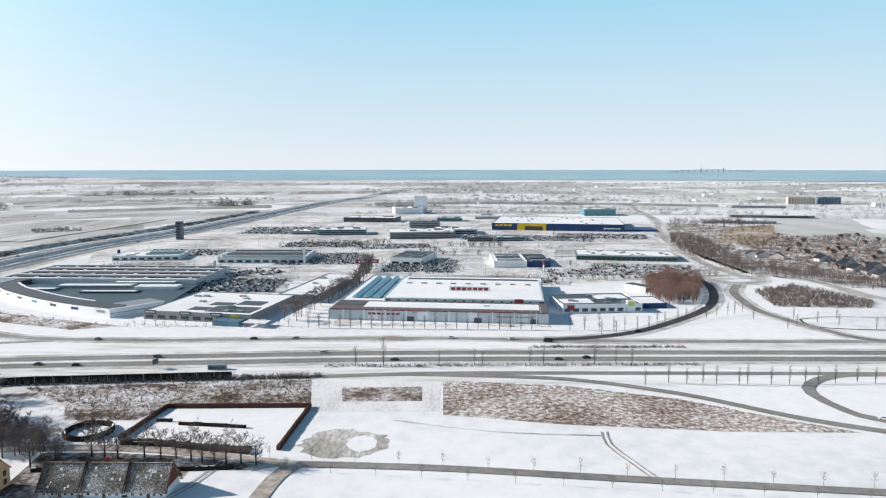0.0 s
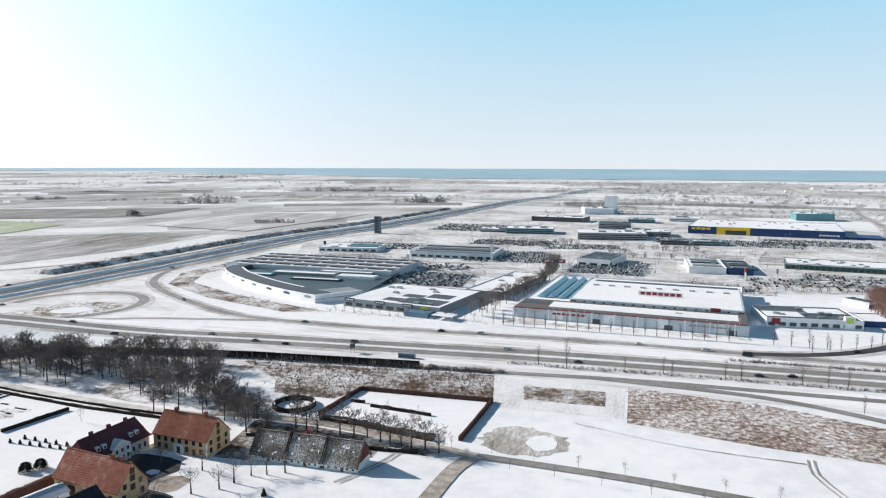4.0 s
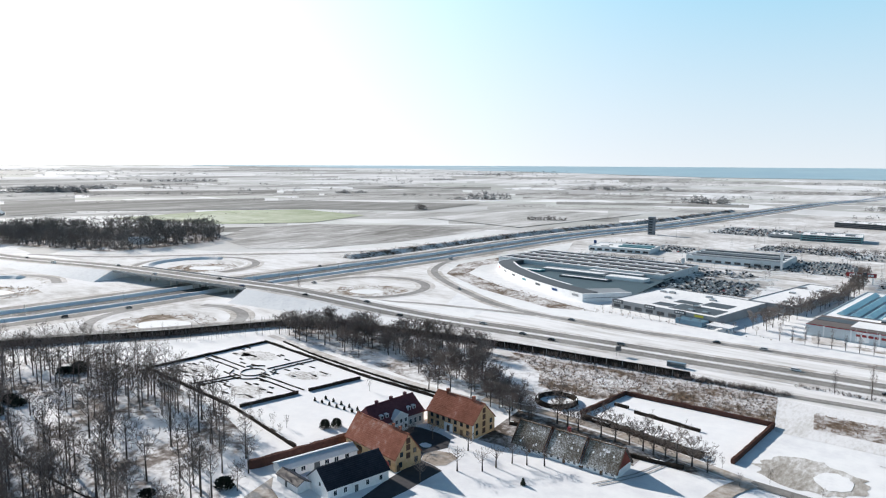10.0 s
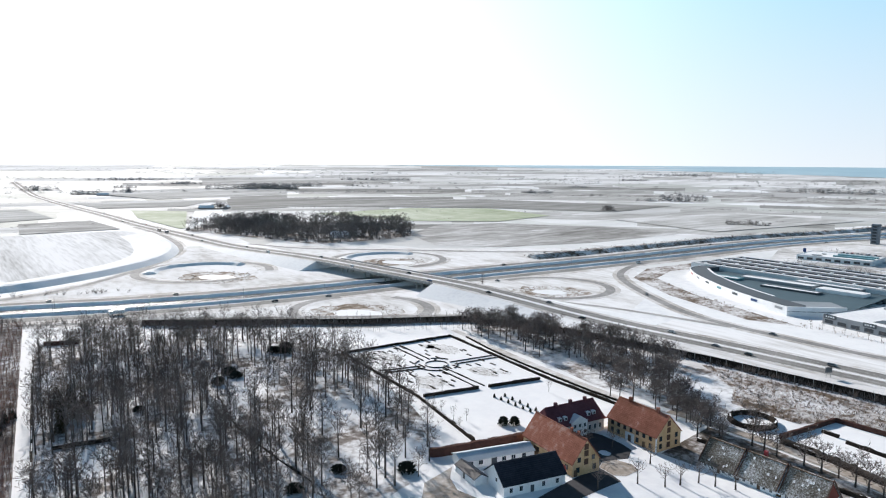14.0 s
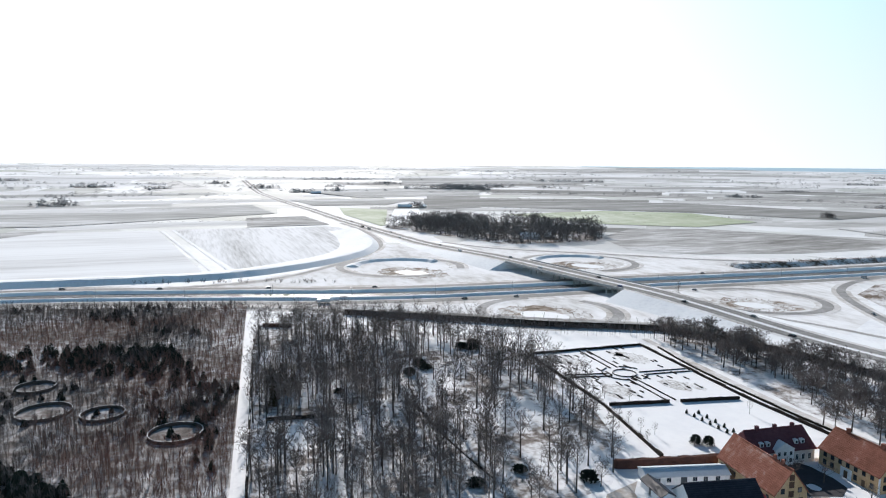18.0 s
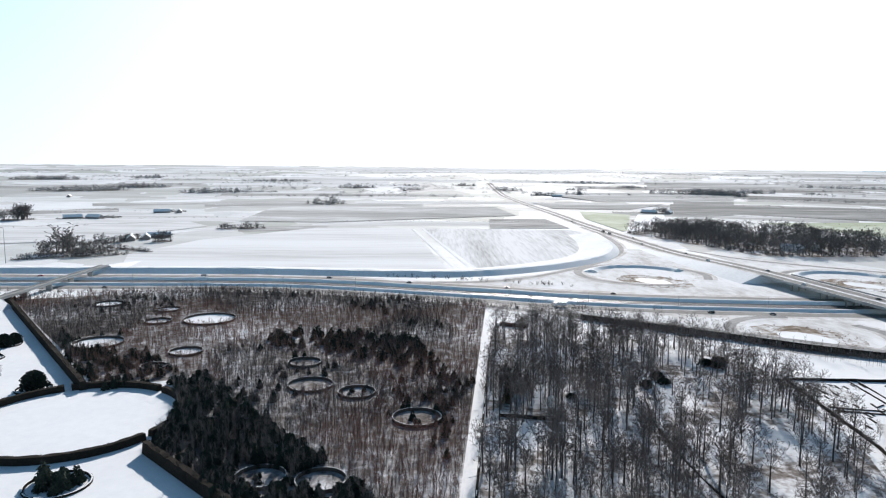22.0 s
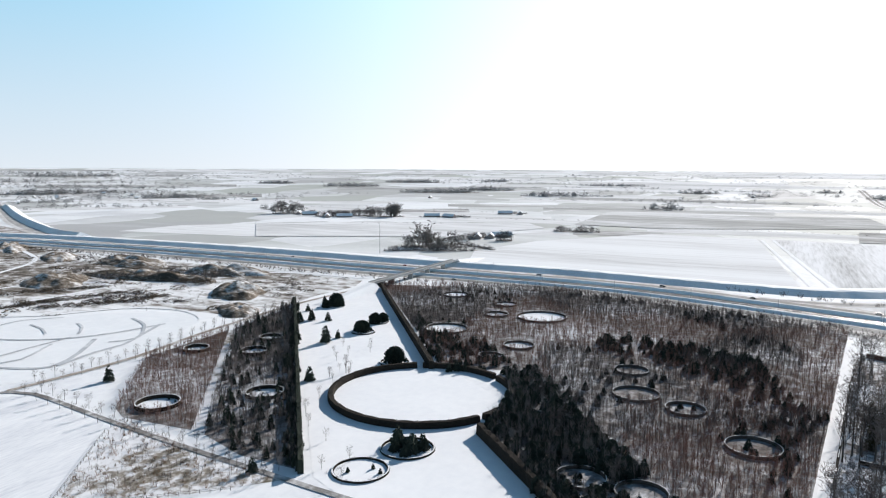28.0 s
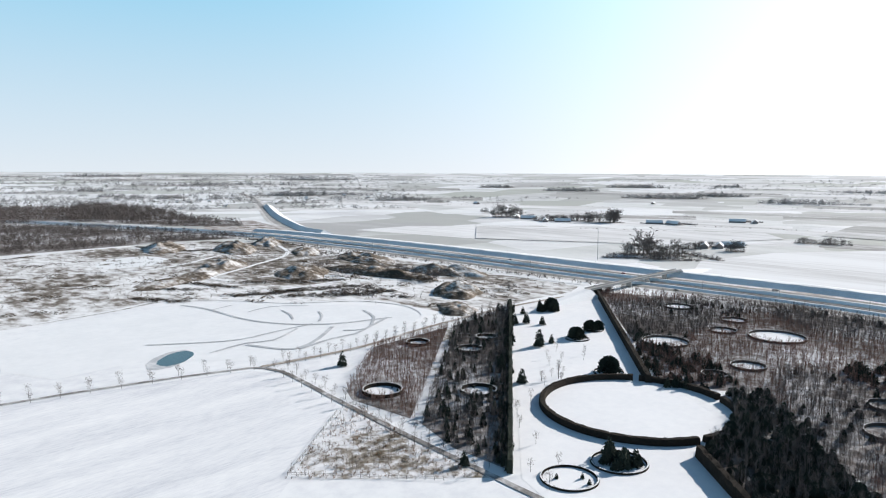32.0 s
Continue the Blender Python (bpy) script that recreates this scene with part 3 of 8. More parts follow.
loop_road(-384, 394, 46, -120, 190, "loop_road_northeast")
loop_road(-400, 228, 46, -190, 120, "loop_road_southeast")
loop_road(-594, 370, 57, -10, 300, "loop_road_northwest")
loop_road(-622, 192, 58, 60, 370, "loop_road_southwest")
STREAK = mat("blown_snow", [(0.50, 0.485, 0.47), (0.70, 0.695, 0.69), (0.82, 0.82, 0.83)], 0.9, 0.09, 0.02, 0.15, spec=0.02, stretch=(0.6, 1.4, 1), turn=12, edge=(0.36, 0.58))
setting("junction_ground", sheet(Shape(), [(-262, 316), (-318, 430), (-400, 520), (-520, 640), (-640, 460), (-760, 330), (-800, 220), (-700, 160), (-620, 100), (-590, 40), (-470, 30), (-432, 108), (-392, 168), (-362, 212), (-332, 268)], 0.02), STREAK, "blown and trodden snow between the slip roads")
rnd = random.Random(5)
POND_GRASS = mat("pond_grass", [(0.12, 0.095, 0.07), (0.27, 0.22, 0.175), (0.60, 0.59, 0.58), (0.80, 0.80, 0.81)], 0.95, 0.16, 0.03, 0.4, edge=(0.38, 0.62))
for i, (x, y, rx, ry) in enumerate([(-370, 377, 13, 10), (-390, 219, 17, 12), (-583, 191, 17, 11), (-569, 366, 17, 11)]):
    setting("pond_bank", disc(Shape(), x, y, rx + 18, ry + 16, 0.06, 0.6, 26, 0.12, rnd), POND_GRASS, "grass bank showing through thin snow")
    setting("pond_ice", disc(Shape(), x, y, rx, ry, 0.12, 0.6, 26, 0.05, rnd), ICE, "frozen pond under white snow")

POND_SPOTS = [(-370, 377, 24), (-390, 219, 30), (-583, 191, 30), (-569, 366, 30)]
for cx, cy, r in ((-594, 370, 57), (-622, 192, 58)):
    berm = [Vector((cx + (r - 13) * math.cos(radians(a)), cy + (r - 13) * math.sin(radians(a)), 0)) for a in range(115, 262, 7)]
    setting("loop_bank", profile(Shape(), berm, [(-6, 0), (-2, 2.2), (1, 2.4), (8, 0)], 0.3, rnd), SNOW, "snowy bank inside the loop road")
    setting("loop_grass", ribbon(Shape(), [Vector((cx + (r - 8) * math.cos(radians(a)), cy + (r - 8) * math.sin(radians(a)), 0)) for a in range(-80, 100, 8)], 7, 0.1), PATCHY, "rough grass beside the loop road")

road("road_frontage", [(-64, 318.5), (0, 324), (87, 324.3), (215, 323), (420, 322)], 5, ASPHALT, "grey frontage road along the motorway")
road("road_diverging", [(-20, 323), (0, 321.6), (58, 314.5), (104, 294), (140, 266), (168, 250), (230, 220)], 5, ASPHALT, "narrow grey road curving away through snow")
road("road_loop_east", [(260, 323), (214, 322), (188, 319.6), (170, 307.6), (163, 293), (166, 272), (175, 261), (215, 235)], 5.5, ASPHALT, "looping grey slip road")
road("road_ramp", [(60, 389), (88, 394), (119, 409), (153, 439), (185, 475), (207, 516), (223, 565), (227, 600)], 7, WET, SLIP)
road("road_ramp_east", [(420, 366), (330, 372), (253, 386), (233, 416), (220, 465), (224, 505), (233, 542), (250, 575)], 7, ASPHALT, SLIP)
road("road_suburb", [(283, 600), (302, 640), (326, 587), (335, 511), (400, 440)], 7, SALTED, "salted local road")
road("road_north", [(272, 606), (272, 724), (298, 897), (338, 1074), (396, 1279), (480, 1737), (640, 2200)], 10, SALTED, "salted main road running away")
road("roundabout", [(260 + 22 * math.cos(i * 0.5236), 604 + 22 * math.sin(i * 0.5236)) for i in range(13)], 8, SALTED, "salted roundabout")
road("road_lane", [(-50, 221.7), (0, 218.2), (57.5, 210.6), (136, 201), (220, 192)], 4.6, ASPHALT, "narrow grey country lane")
road("road_drive", [(-50, 221.7), (-54, 212), (-56, 198), (-58, 175)], 6, GRAVEL, "gravelly drive with wheel tracks")
road("road_yard", [(-160, 233), (-132, 235), (-112, 234.5), (-90, 231), (-70, 226), (-50, 221.5)], 5, GRAVEL, "dark gravel lane behind the cottages")
road("park_path", [(-405, 33), (-331, 25), (-258, 17.3), (-199, 11.2), (-120, 3)], 2.9, SNOW, "straight snow-covered path through the woods", 0.1)
road("track_field", [(60, -350), (-67, -331), (-101, -325), (-139, -316), (-172, -306)], 2.4, TRACK, "dark track along the snowy field")
road("track_park", [(-172, -306), (-179, -290), (-173, -235), (-168, -185), (-165, -145), (-163, -119), (-160, -60)], 2.6, TRACK, "dark avenue track between young trees")
road("track_lake", [(-176, -304), (-237, -300), (-300, -309), (-388, -314), (-465, -308), (-500, -302)], 3.4, GRAVEL, "gravel track towards the bridge")
road("track_wedge", [(-178.5, -192), (-309, -298)], 5.5, PATCHY, "pale path through the plantation", 0.1)
road("basin_edge", [(235, 443), (232, 432), (235, 420), (250, 415), (272, 412), (300, 410)], 1.6, WET, "dark edge of a snowy basin", 0.08)
road("basin_edge", [(235, 443), (259, 450), (294, 447), (320, 445)], 1.0, TRACK, "dark edge of a snowy basin", 0.08)

# ---- retail park ----
setting("car_park", sheet(Shape(), [(-330, 610), (-200, 640), (-85, 575), (100, 575), (290, 640), (300, 900), (330, 1250), (60, 1600), (-250, 1500), (-380, 1100), (-410, 800)], 0.04), PARKING, "slushy asphalt car park")


def hall(name, label, x, y, w, d, turn, h, wall=WHITE, roof=SNOW, cat="building", ribs=0, skylights=0, band=None, base=None, windows=0, seed=1, parapet=0.6, rooftop=0):
    """A flat-roofed hall: x, y is the middle of its near wall."""
    r = random.Random(seed)
    th = thing(name, label, cat, x, y, 0, turn)
    for nm, b in (("front_wall", (-w / 2, w / 2, 0, 0.4)), ("back_wall", (-w / 2, w / 2, d - 0.4, d)), ("side_wall", (-w / 2, -w / 2 + 0.4, 0.4, d - 0.4)), ("side_wall", (w / 2 - 0.4, w / 2, 0.4, d - 0.4))):
        part(nm, Shape().box(*b, 0, h), wall, th)
    part("roof", Shape().box(-w / 2 + 0.4, w / 2 - 0.4, 0.4, d - 0.4, h - parapet - 0.3, h - parapet), roof, th, "snow-covered flat roof" if roof is SNOW else "")
    for i in range(ribs):
        yy = d * (i + 0.5) / ribs
        part("skylight", Shape().box(-w / 2 + 4, w / 2 - 4, yy - d / ribs * 0.22, yy + d / ribs * 0.22, h - parapet, h + 1.0), DARK if i % 2 else GREY, th, "long roof light")
    for i in range(skylights):
        a, b = r.uniform(-w * 0.42, w * 0.42), r.uniform(d * 0.12, d * 0.88)
        part("roof_unit", Shape().box(a - 2, a + 2, b - 1.5, b + 1.5, h - parapet, h + r.uniform(0.4, 1.4)), METAL, th)
    if band:
        part("fascia", Shape().box(-w / 2 - 0.15, w / 2 + 0.15, -0.15, 0, h - 1.6, h - 0.4), band, th)
    if base:
        part("plinth", Shape().box(-w / 2 - 0.1, w / 2 + 0.1, -0.1, 0, 0, 1.4), base, th)
    for i in range(windows):
        a = -w / 2 + w * (i + 0.5) / windows
        part("window", Shape().box(a - w / windows * 0.32, a + w / windows * 0.32, -0.12, 0.02, 1.2, min(h - 2, 4.2)), GLASS, th)
    for i in range(rooftop):
        a, b = r.uniform(-w * 0.35, w * 0.35), r.uniform(d * 0.2, d * 0.8)
        part("plant_room", Shape().box(a - 5, a + 5, b - 3, b + 3, h - parapet, h + 2.2), GREY, th)
    th.scale = (1, 1, 0.74)
    return th


BROWNROOF = plain("brown_roof", (0.13, 0.11, 0.105), 0.8)
diy = hall("store", "large pale building store with snowy roof and dark red trim", -4, 436, 143, 140, -6, 9.6, PALE, SNOW, "store", skylights=10)
furn = hall("store", "huge blue furniture store with a yellow entrance", 178, 1066, 204, 150, -10, 15, BLUE, SNOW, "store", skylights=20)
part("entrance", Shape().box(-62, -17, -1.2, 0, 0, 15.4), YELLOW, furn, "yellow entrance front")
low = hall("store", "low grey shop hall with snowy and dark roof fields", -160, 437, 76, 70, -11, 8, GREY, SNOW, "store", skylights=8, windows=9)
wing = hall("store", "long grey shop wing beside the avenue", -108, 500, 30, 100, -12, 8, GREY, SNOW, "store", skylights=5)
mall = hall("store", "long low shopping hall with dark striped roof", -290, 565, 170, 80, -3, 9, PALE, BROWNROOF, "store", windows=0)
for k in range(4):
    part("snow_strip", Shape().box(-84, 84, 4 + 20 * k, 7.5 + 20 * k, 8.4, 9.1), SNOW, mall, "snow lying along the roof valley")
    part("roof_ridge", Shape().box(-82, 82, 12 + 20 * k, 16 + 20 * k, 8.4, 9.5), DARK, mall)
    for q in range(9):
        part("roof_dome", Shape().box(-76 + 19 * q, -73.5 + 19 * q, 6.5 + 20 * k, 9 + 20 * k, 8.4, 9.9), WHITE, mall)
for x0, x1, y0, y1 in ((2, 34, 6, 24), (-12, 1, 9, 19), (12, 30, 30, 44), (-6, 10, 26, 36)):
    part("dark_roof", Shape().box(x0, x1, y0, y1, 7.4, 7.62), DARK, low, "bare dark roofing felt")
for a in (-33, -8, 14):
    bd = part("sign_board", Shape().box(a - 4, a + 4, -0.35, -0.1, 5.2, 8.6), DARK, low, "dark sign board")
    for k in range(4):
        part("sign_bar", Shape().box(a - 3 + 1.6 * k, a - 2 + 1.6 * k, -0.42, -0.35, 6.3, 7.5), WHITE, bd)
part("sign_board", Shape().box(24, 30, -0.35, -0.1, 5.4, 7.4), plain("yellow_sign", (0.55, 0.5, 0.06), 0.5), low, "yellow sign board")
part("loading_bay", Shape().box(16, 34, -9, -0.2, 0, 4.2), plain("blue_container", (0.12, 0.22, 0.30), 0.5), low, "blue-grey loading containers")
part("porch", Shape().box(37, 52, -10, 0, 3.8, 4.2), SNOW, low, "snowy canopy")
for a in (38, 51):
    part("canopy_post", Shape().box(a, a + 0.3, -9.5, -9.2, 0, 3.8), METAL, low)

# ---- trees ----
def bare_tree(rnd, h, spread, limbs, subs, twigs, r0=0.28, sides_=3, low=0.3, fine=0.045, rise=(0.55, 1.2)):
    """Trunk and crown of a leafless tree."""
    t, c = Shape(), Shape()
    lean = Vector((rnd.uniform(-0.03, 0.03), rnd.uniform(-0.03, 0.03), 0)) * h
    p0, p1, p2 = Vector((0, 0, 0)), Vector((lean.x * 0.4, lean.y * 0.4, h * 0.42)), Vector((lean.x, lean.y, h * 0.86))
    t.tube(p0, (p0 + p1) / 2, r0 * 1.25, r0, 6)
    t.tube((p0 + p1) / 2, p1, r0, r0 * 0.75, 6)
    t.tube(p1, p2, r0 * 0.75, r0 * 0.18, 5)
    for i in range(limbs):
        k = low + (0.95 - low) * (i + rnd.random()) / limbs
        base = p0.lerp(p1, k / 0.45) if k < 0.45 else p1.lerp(p2, min(1, (k - 0.45) / 0.45))
        a = i * 2.4 + rnd.uniform(-0.5, 0.5)
        reach = spread * (0.45 + 0.75 * math.sin(3.1416 * min(0.95, max(0.15, k)))) * rnd.uniform(0.7, 1.15)
        end = base + Vector((math.cos(a) * reach, math.sin(a) * reach, reach * rnd.uniform(*rise)))
        mid = base.lerp(end, 0.5) + Vector((0, 0, -0.06 * reach))
        r = r0 * 0.36 * (1.1 - k * 0.6)
        c.tube(base, mid, r, r * 0.7, sides_)
        c.tube(mid, end, r * 0.7, r * 0.25, sides_)
        for j in range(subs):
            f = rnd.uniform(0.3, 1.0)
            b = base.lerp(mid, f * 2) if f < 0.5 else mid.lerp(end, f * 2 - 1)
            d = Vector((rnd.uniform(-1, 1), rnd.uniform(-1, 1), rnd.uniform(-0.1, 1.2))).normalized() * reach * rnd.uniform(0.3, 0.55)
            e = b + d
            c.tube(b, e, r * 0.35, fine, 3)
            for q in range(twigs):
                g = b.lerp(e, rnd.uniform(0.35, 1.0))
                u = (d.normalized() + Vector((rnd.uniform(-1, 1), rnd.uniform(-1, 1), rnd.uniform(-0.2, 1)))).normalized() * reach * rnd.uniform(0.15, 0.3)
                c.cone(g, g + u, fine * 1.1)
    return t, c


def bush(rnd, h, w, n, r=0.05):
    """Upright bare stems from one root."""
    s = Shape()
    for i in range(n):
        a, k = rnd.uniform(0, 6.28), rnd.random() ** 0.5 * w
        b = Vector((0.3 * k * math.cos(a), 0.3 * k * math.sin(a), 0))
        e = Vector((k * math.cos(a), k * math.sin(a), h * rnd.uniform(0.55, 1.0)))
        m = b.lerp(e, 0.5) + Vector((0, 0, h * 0.06))
        s.tube(b, m, r, r * 0.8, 3)
        s.tube(m, e, r * 0.8, r * 0.3, 3)
    return s


def sapling(rnd, h, n, r=0.05):
    s = Shape()
    s.tube((0, 0, 0), (rnd.uniform(-0.1, 0.1) * h, rnd.uniform(-0.1, 0.1) * h, h), r * 1.4, r * 0.4, 3)
    for i in range(n):
        z = h * rnd.uniform(0.25, 0.85)
        a = rnd.uniform(0, 6.28)
        l = h * rnd.uniform(0.16, 0.34)
        s.cone((0, 0, z), (math.cos(a) * l * 0.7, math.sin(a) * l * 0.7, z + l), r * 0.8)
    return s


def conifer_shape(rnd, h, w, layers=8, n=11, round_=False):
    s = Shape()
    for k in range(layers):
        f = k / layers
        z0 = h * (0.04 + 0.9 * f)
        if round_:
            r = w * math.sqrt(max(0.05, 1 - (2 * f - 0.75) ** 2 * 0.8)) * rnd.uniform(0.9, 1.05)
        else:
            r = w * (1 - f) ** 0.85 * rnd.uniform(0.88, 1.1) + 0.15
        z1 = min(h, z0 + h * (0.3 if not round_ else 0.34))
        ring = []
        for i in range(2 * n):
            a = 3.14159 * i / n + k
            rr = r * (1.0 if i % 2 else 0.62) * rnd.uniform(0.85, 1.12)
            ring.append((rr * math.cos(a), rr * math.sin(a), z0 + (0 if i % 2 else h * 0.035) + rnd.uniform(-0.02, 0.02) * h))
        s.add(ring + [(rnd.uniform(-0.1, 0.1), rnd.uniform(-0.1, 0.1), z1)], [(i, (i + 1) % (2 * n), 2 * n) for i in range(2 * n)])
    return s


def fir_shape(rnd, h, w, n, size, dome=False):
    """A soft evergreen crown out of many small needle clumps."""
    s = Shape()
    for i in range(n):
        f = rnd.random() if dome else 1 - math.sqrt(1 - rnd.random() * 0.985)
        edge = w * (math.sqrt(max(0.0, 1 - f * f)) if dome else (1 - f) ** 0.8) * (0.85 + 0.2 * math.sin(f * 40)) + 0.12
        a, k = rnd.uniform(0, 6.28), rnd.uniform(0.55, 1.05)
        g = size * (1.0 if dome else 1.15 - 0.6 * f)
        c = Vector((edge * k * math.cos(a), edge * k * math.sin(a), h * (0.04 + 0.94 * f)))
        out = Vector((math.cos(a), math.sin(a), -0.2 if not dome else 0.5))
        side = Vector((-math.sin(a), math.cos(a), 0))
        s.add([c + out * g * rnd.uniform(0.7, 1.3), c + side * g * 0.7 - out * g * 0.4, c - side * g * 0.7 - out * g * 0.4, c + Vector((0, 0, g * rnd.uniform(0.5, 1.1)))], [(0, 1, 3), (1, 2, 3), (2, 0, 3), (0, 2, 1)])
    return s


def leafy(rnd, w, h, n, size):
    """An evergreen mound out of many small leaf clumps."""
    s = Shape()
    for i in range(n):
        a, z = rnd.uniform(0, 6.28), rnd.random()
        k = math.sqrt(max(0, 1 - z * z)) * rnd.uniform(0.75, 1.05)
        c = Vector((w * k * math.cos(a), w * k * math.sin(a), h * (0.05 + 0.95 * z) * rnd.uniform(0.85, 1.05)))
        q = [c + Vector((rnd.uniform(-1, 1), rnd.uniform(-1, 1), rnd.uniform(-0.6, 0.9))) * size for _ in range(4)]
        s.add(q, [(0, 1, 2), (0, 2, 3), (0, 3, 1), (1, 3, 2)])
    return s


def tree_kind(name, label, seed, h, spread, limbs, subs, twigs, r0=0.28, low=0.3, fine=0.05, rise=(0.55, 1.2)):
    """Meshes of one kind of tree, kept for its copies."""
    t, c = bare_tree(random.Random(seed), h, spread, limbs, subs, twigs, r0, 3, low, fine, rise)
    return (t.mesh("trunk", BARK), c.mesh("crown", TWIG), label, name)


def plant(kind, x, y, sc=1.0, hz=1.0, turn=0.0, group="", label=""):
    trunk, crown, lab, name = kind
    th = new(name)
    th.matrix_basis = Matrix.LocRotScale((x, y, gz(x, y)), Euler((0, 0, turn)), (sc, sc, hz))
    tagged(th, label or lab, "tree", group)
    for nm, me in (("trunk", trunk), ("crown", crown)):
        new(nm, me).parent = th
    return th


WOODS = [tree_kind("bare_tree", "tall slender leafless tree standing in snow", 10 + i, 0.86 * h, s * 1.05, 22, 6, 4, r, lo, 0.05, (0.9, 1.9))
         for i, (h, s, r, lo) in enumerate([(21, 3.4, 0.27, 0.38), (23, 3.0, 0.29, 0.45), (18, 3.6, 0.26, 0.34), (21, 3.9, 0.3, 0.38), (15, 3.0, 0.2, 0.3), (19, 2.6, 0.23, 0.42)])]
ROWTREES = [tree_kind("bare_tree", "leafless tree in the belt beside the garden", 30 + i, h * 0.74, s * 1.05, 20, 8, 6, r * 0.8, lo, 0.062, (0.5, 1.1))
            for i, (h, s, r, lo) in enumerate([(15, 3.8, 0.3, 0.3), (17, 4.0, 0.32, 0.34), (13, 3.6, 0.26, 0.28), (16, 3.2, 0.28, 0.36)])]
YOUNG = [tree_kind("young_tree", "young leafless avenue tree", 50 + i, h, s, 13, 5, 4, 0.075, 0.3, 0.026, (0.9, 1.8)) for i, (h, s) in enumerate([(6.0, 1.3), (7.0, 1.5), (5.2, 1.2)])]
POPLARS = [tree_kind("poplar", "slim upright leafless poplar", 60 + i, h, s, 30, 5, 4, 0.17, 0.08, 0.034, (1.6, 3.0)) for i, (h, s) in enumerate([(15, 1.5), (12, 1.2)])]
POLLARD = [tree_kind("pollard_tree", "pollarded lime tree with knobbly bare head", 70 + i, h, s, 12, 5, 4, 0.25, 0.42, 0.035) for i, (h, s) in enumerate([(6.5, 2.4), (7.0, 2.6)])]
GARDENTREE = [tree_kind("bare_tree", "broad leafless garden tree beside the lane", 80 + i, h, s, 16, 8, 7, 0.26, 0.22, 0.035) for i, (h, s) in enumerate([(9, 3.2), (10, 3.8), (8, 3.0)])]

# ---- manor farm ----
def windows_on(th, xs, zs, w, h, y, out, mat_=GLASS, frame_=WHITE):
    """Framed windows on a wall of constant y; out is -1 for the near side, 1 for the far one."""
    for x in xs:
        for z in zs:
            o = part("window", Shape().box(x - w / 2 - 0.12, x + w / 2 + 0.12, min(y, y + out * 0.08), max(y, y + out * 0.08), z - 0.12, z + h + 0.12), frame_, th)
            part("pane", Shape().box(x - w / 2, x - 0.04, min(y, y + out * 0.12), max(y, y + out * 0.12), z, z + h), mat_, o)
            part("pane", Shape().box(x + 0.04, x + w / 2, min(y, y + out * 0.12), max(y, y + out * 0.12), z, z + h), mat_, o)


def windows_end(th, ys, zs, w, h, x, out, mat_=GLASS, frame_=WHITE):
    for y in ys:
        for z in zs:
            o = part("window", Shape().box(min(x, x + out * 0.08), max(x, x + out * 0.08), y - w / 2 - 0.12, y + w / 2 + 0.12, z - 0.12, z + h + 0.12), frame_, th)
            part("pane", Shape().box(min(x, x + out * 0.12), max(x, x + out * 0.12), y - w / 2, y - 0.04, z, z + h), mat_, o)
            part("pane", Shape().box(min(x, x + out * 0.12), max(x, x + out * 0.12), y + 0.04, y + w / 2, z, z + h), mat_, o)


def gabled(name, label, cat, x, y, w, d, turn, eave, ridge, wall, roofm, hip=0.0, over=0.4, courses=0):
    """A house with its ridge along local x, centred at x, y."""
    th = thing(name, label, cat, x, y, 0, turn)
    s = Shape().box(-w / 2, w / 2, -d / 2, d / 2, 0, eave)
    part("wall", s, wall, th)
    if hip < 0.1:
        for a in (-w / 2, w / 2 - 0.35):
            g = Shape().add([(a, -d / 2, eave), (a, d / 2, eave), (a, 0, ridge - 0.3), (a + 0.35, -d / 2, eave), (a + 0.35, d / 2, eave), (a + 0.35, 0, ridge - 0.3)],
                  [(0, 2, 1), (3, 4, 5), (0, 1, 4, 3), (1, 2, 5, 4), (2, 0, 3, 5)])
            part("gable", g, wall, th)
    rf = part("roof", Shape().roof(-w / 2, w / 2, -d / 2, d / 2, eave, ridge, over, 0.25, hip), roofm, th)
    if courses:
        k = (ridge - eave) / (d / 2)
        for sgn in (-1, 1):
            for i in range(courses):
                f = (i + 0.5) / courses
                yy, zz = sgn * (d / 2 + over) * (1 - f), eave - over * k + (ridge - eave + over * k) * f
                hx = w / 2 + over - hip * f
                part("tile_course", Shape().box(-hx, hx, yy - 0.09, yy + 0.09, zz - 0.05, zz + 0.045), roofm, rf)
    part("ridge_cap", Shape().box(-w / 2 - over + hip, w / 2 + over - hip, -0.18, 0.18, ridge - 0.1, ridge + 0.12), roofm, th)
    return th


SHUTTER = plain("brown_shutter", (0.075, 0.035, 0.022), 0.7)
PLASTER = mat("pale_plaster", [(0.46, 0.43, 0.42), (0.58, 0.55, 0.53)], 0.9, 0.8, 0.1, 0.05)
h1 = gabled("house", "ochre farmhouse with steep red tiled roof", "house", -155, 164.8, 27, 11, -8, 4.8, 11.8, OCHRE, TILE, courses=14)
windows_on(h1, [-11, -5, 7, 10.5], [1.6], 1.1, 1.5, -5.5, -1, GLASS, SHUTTER)
windows_end(h1, [-3.4, 3.4], [1.2], 1.2, 1.6, 13.5, 1, GLASS, SHUTTER)
windows_end(h1, [-2.9, 2.9], [4.6], 1.1, 1.4, 13.5, 1, GLASS, SHUTTER)
windows_end(h1, [0], [3.4, 6.2, 8.4], 1.5, 1.7, 13.5, 1, SHUTTER, SHUTTER)
part("door", Shape().box(-7.2, -4.6, -5.62, -5.5, 0, 3.2), WOOD, h1, "brown barn door")
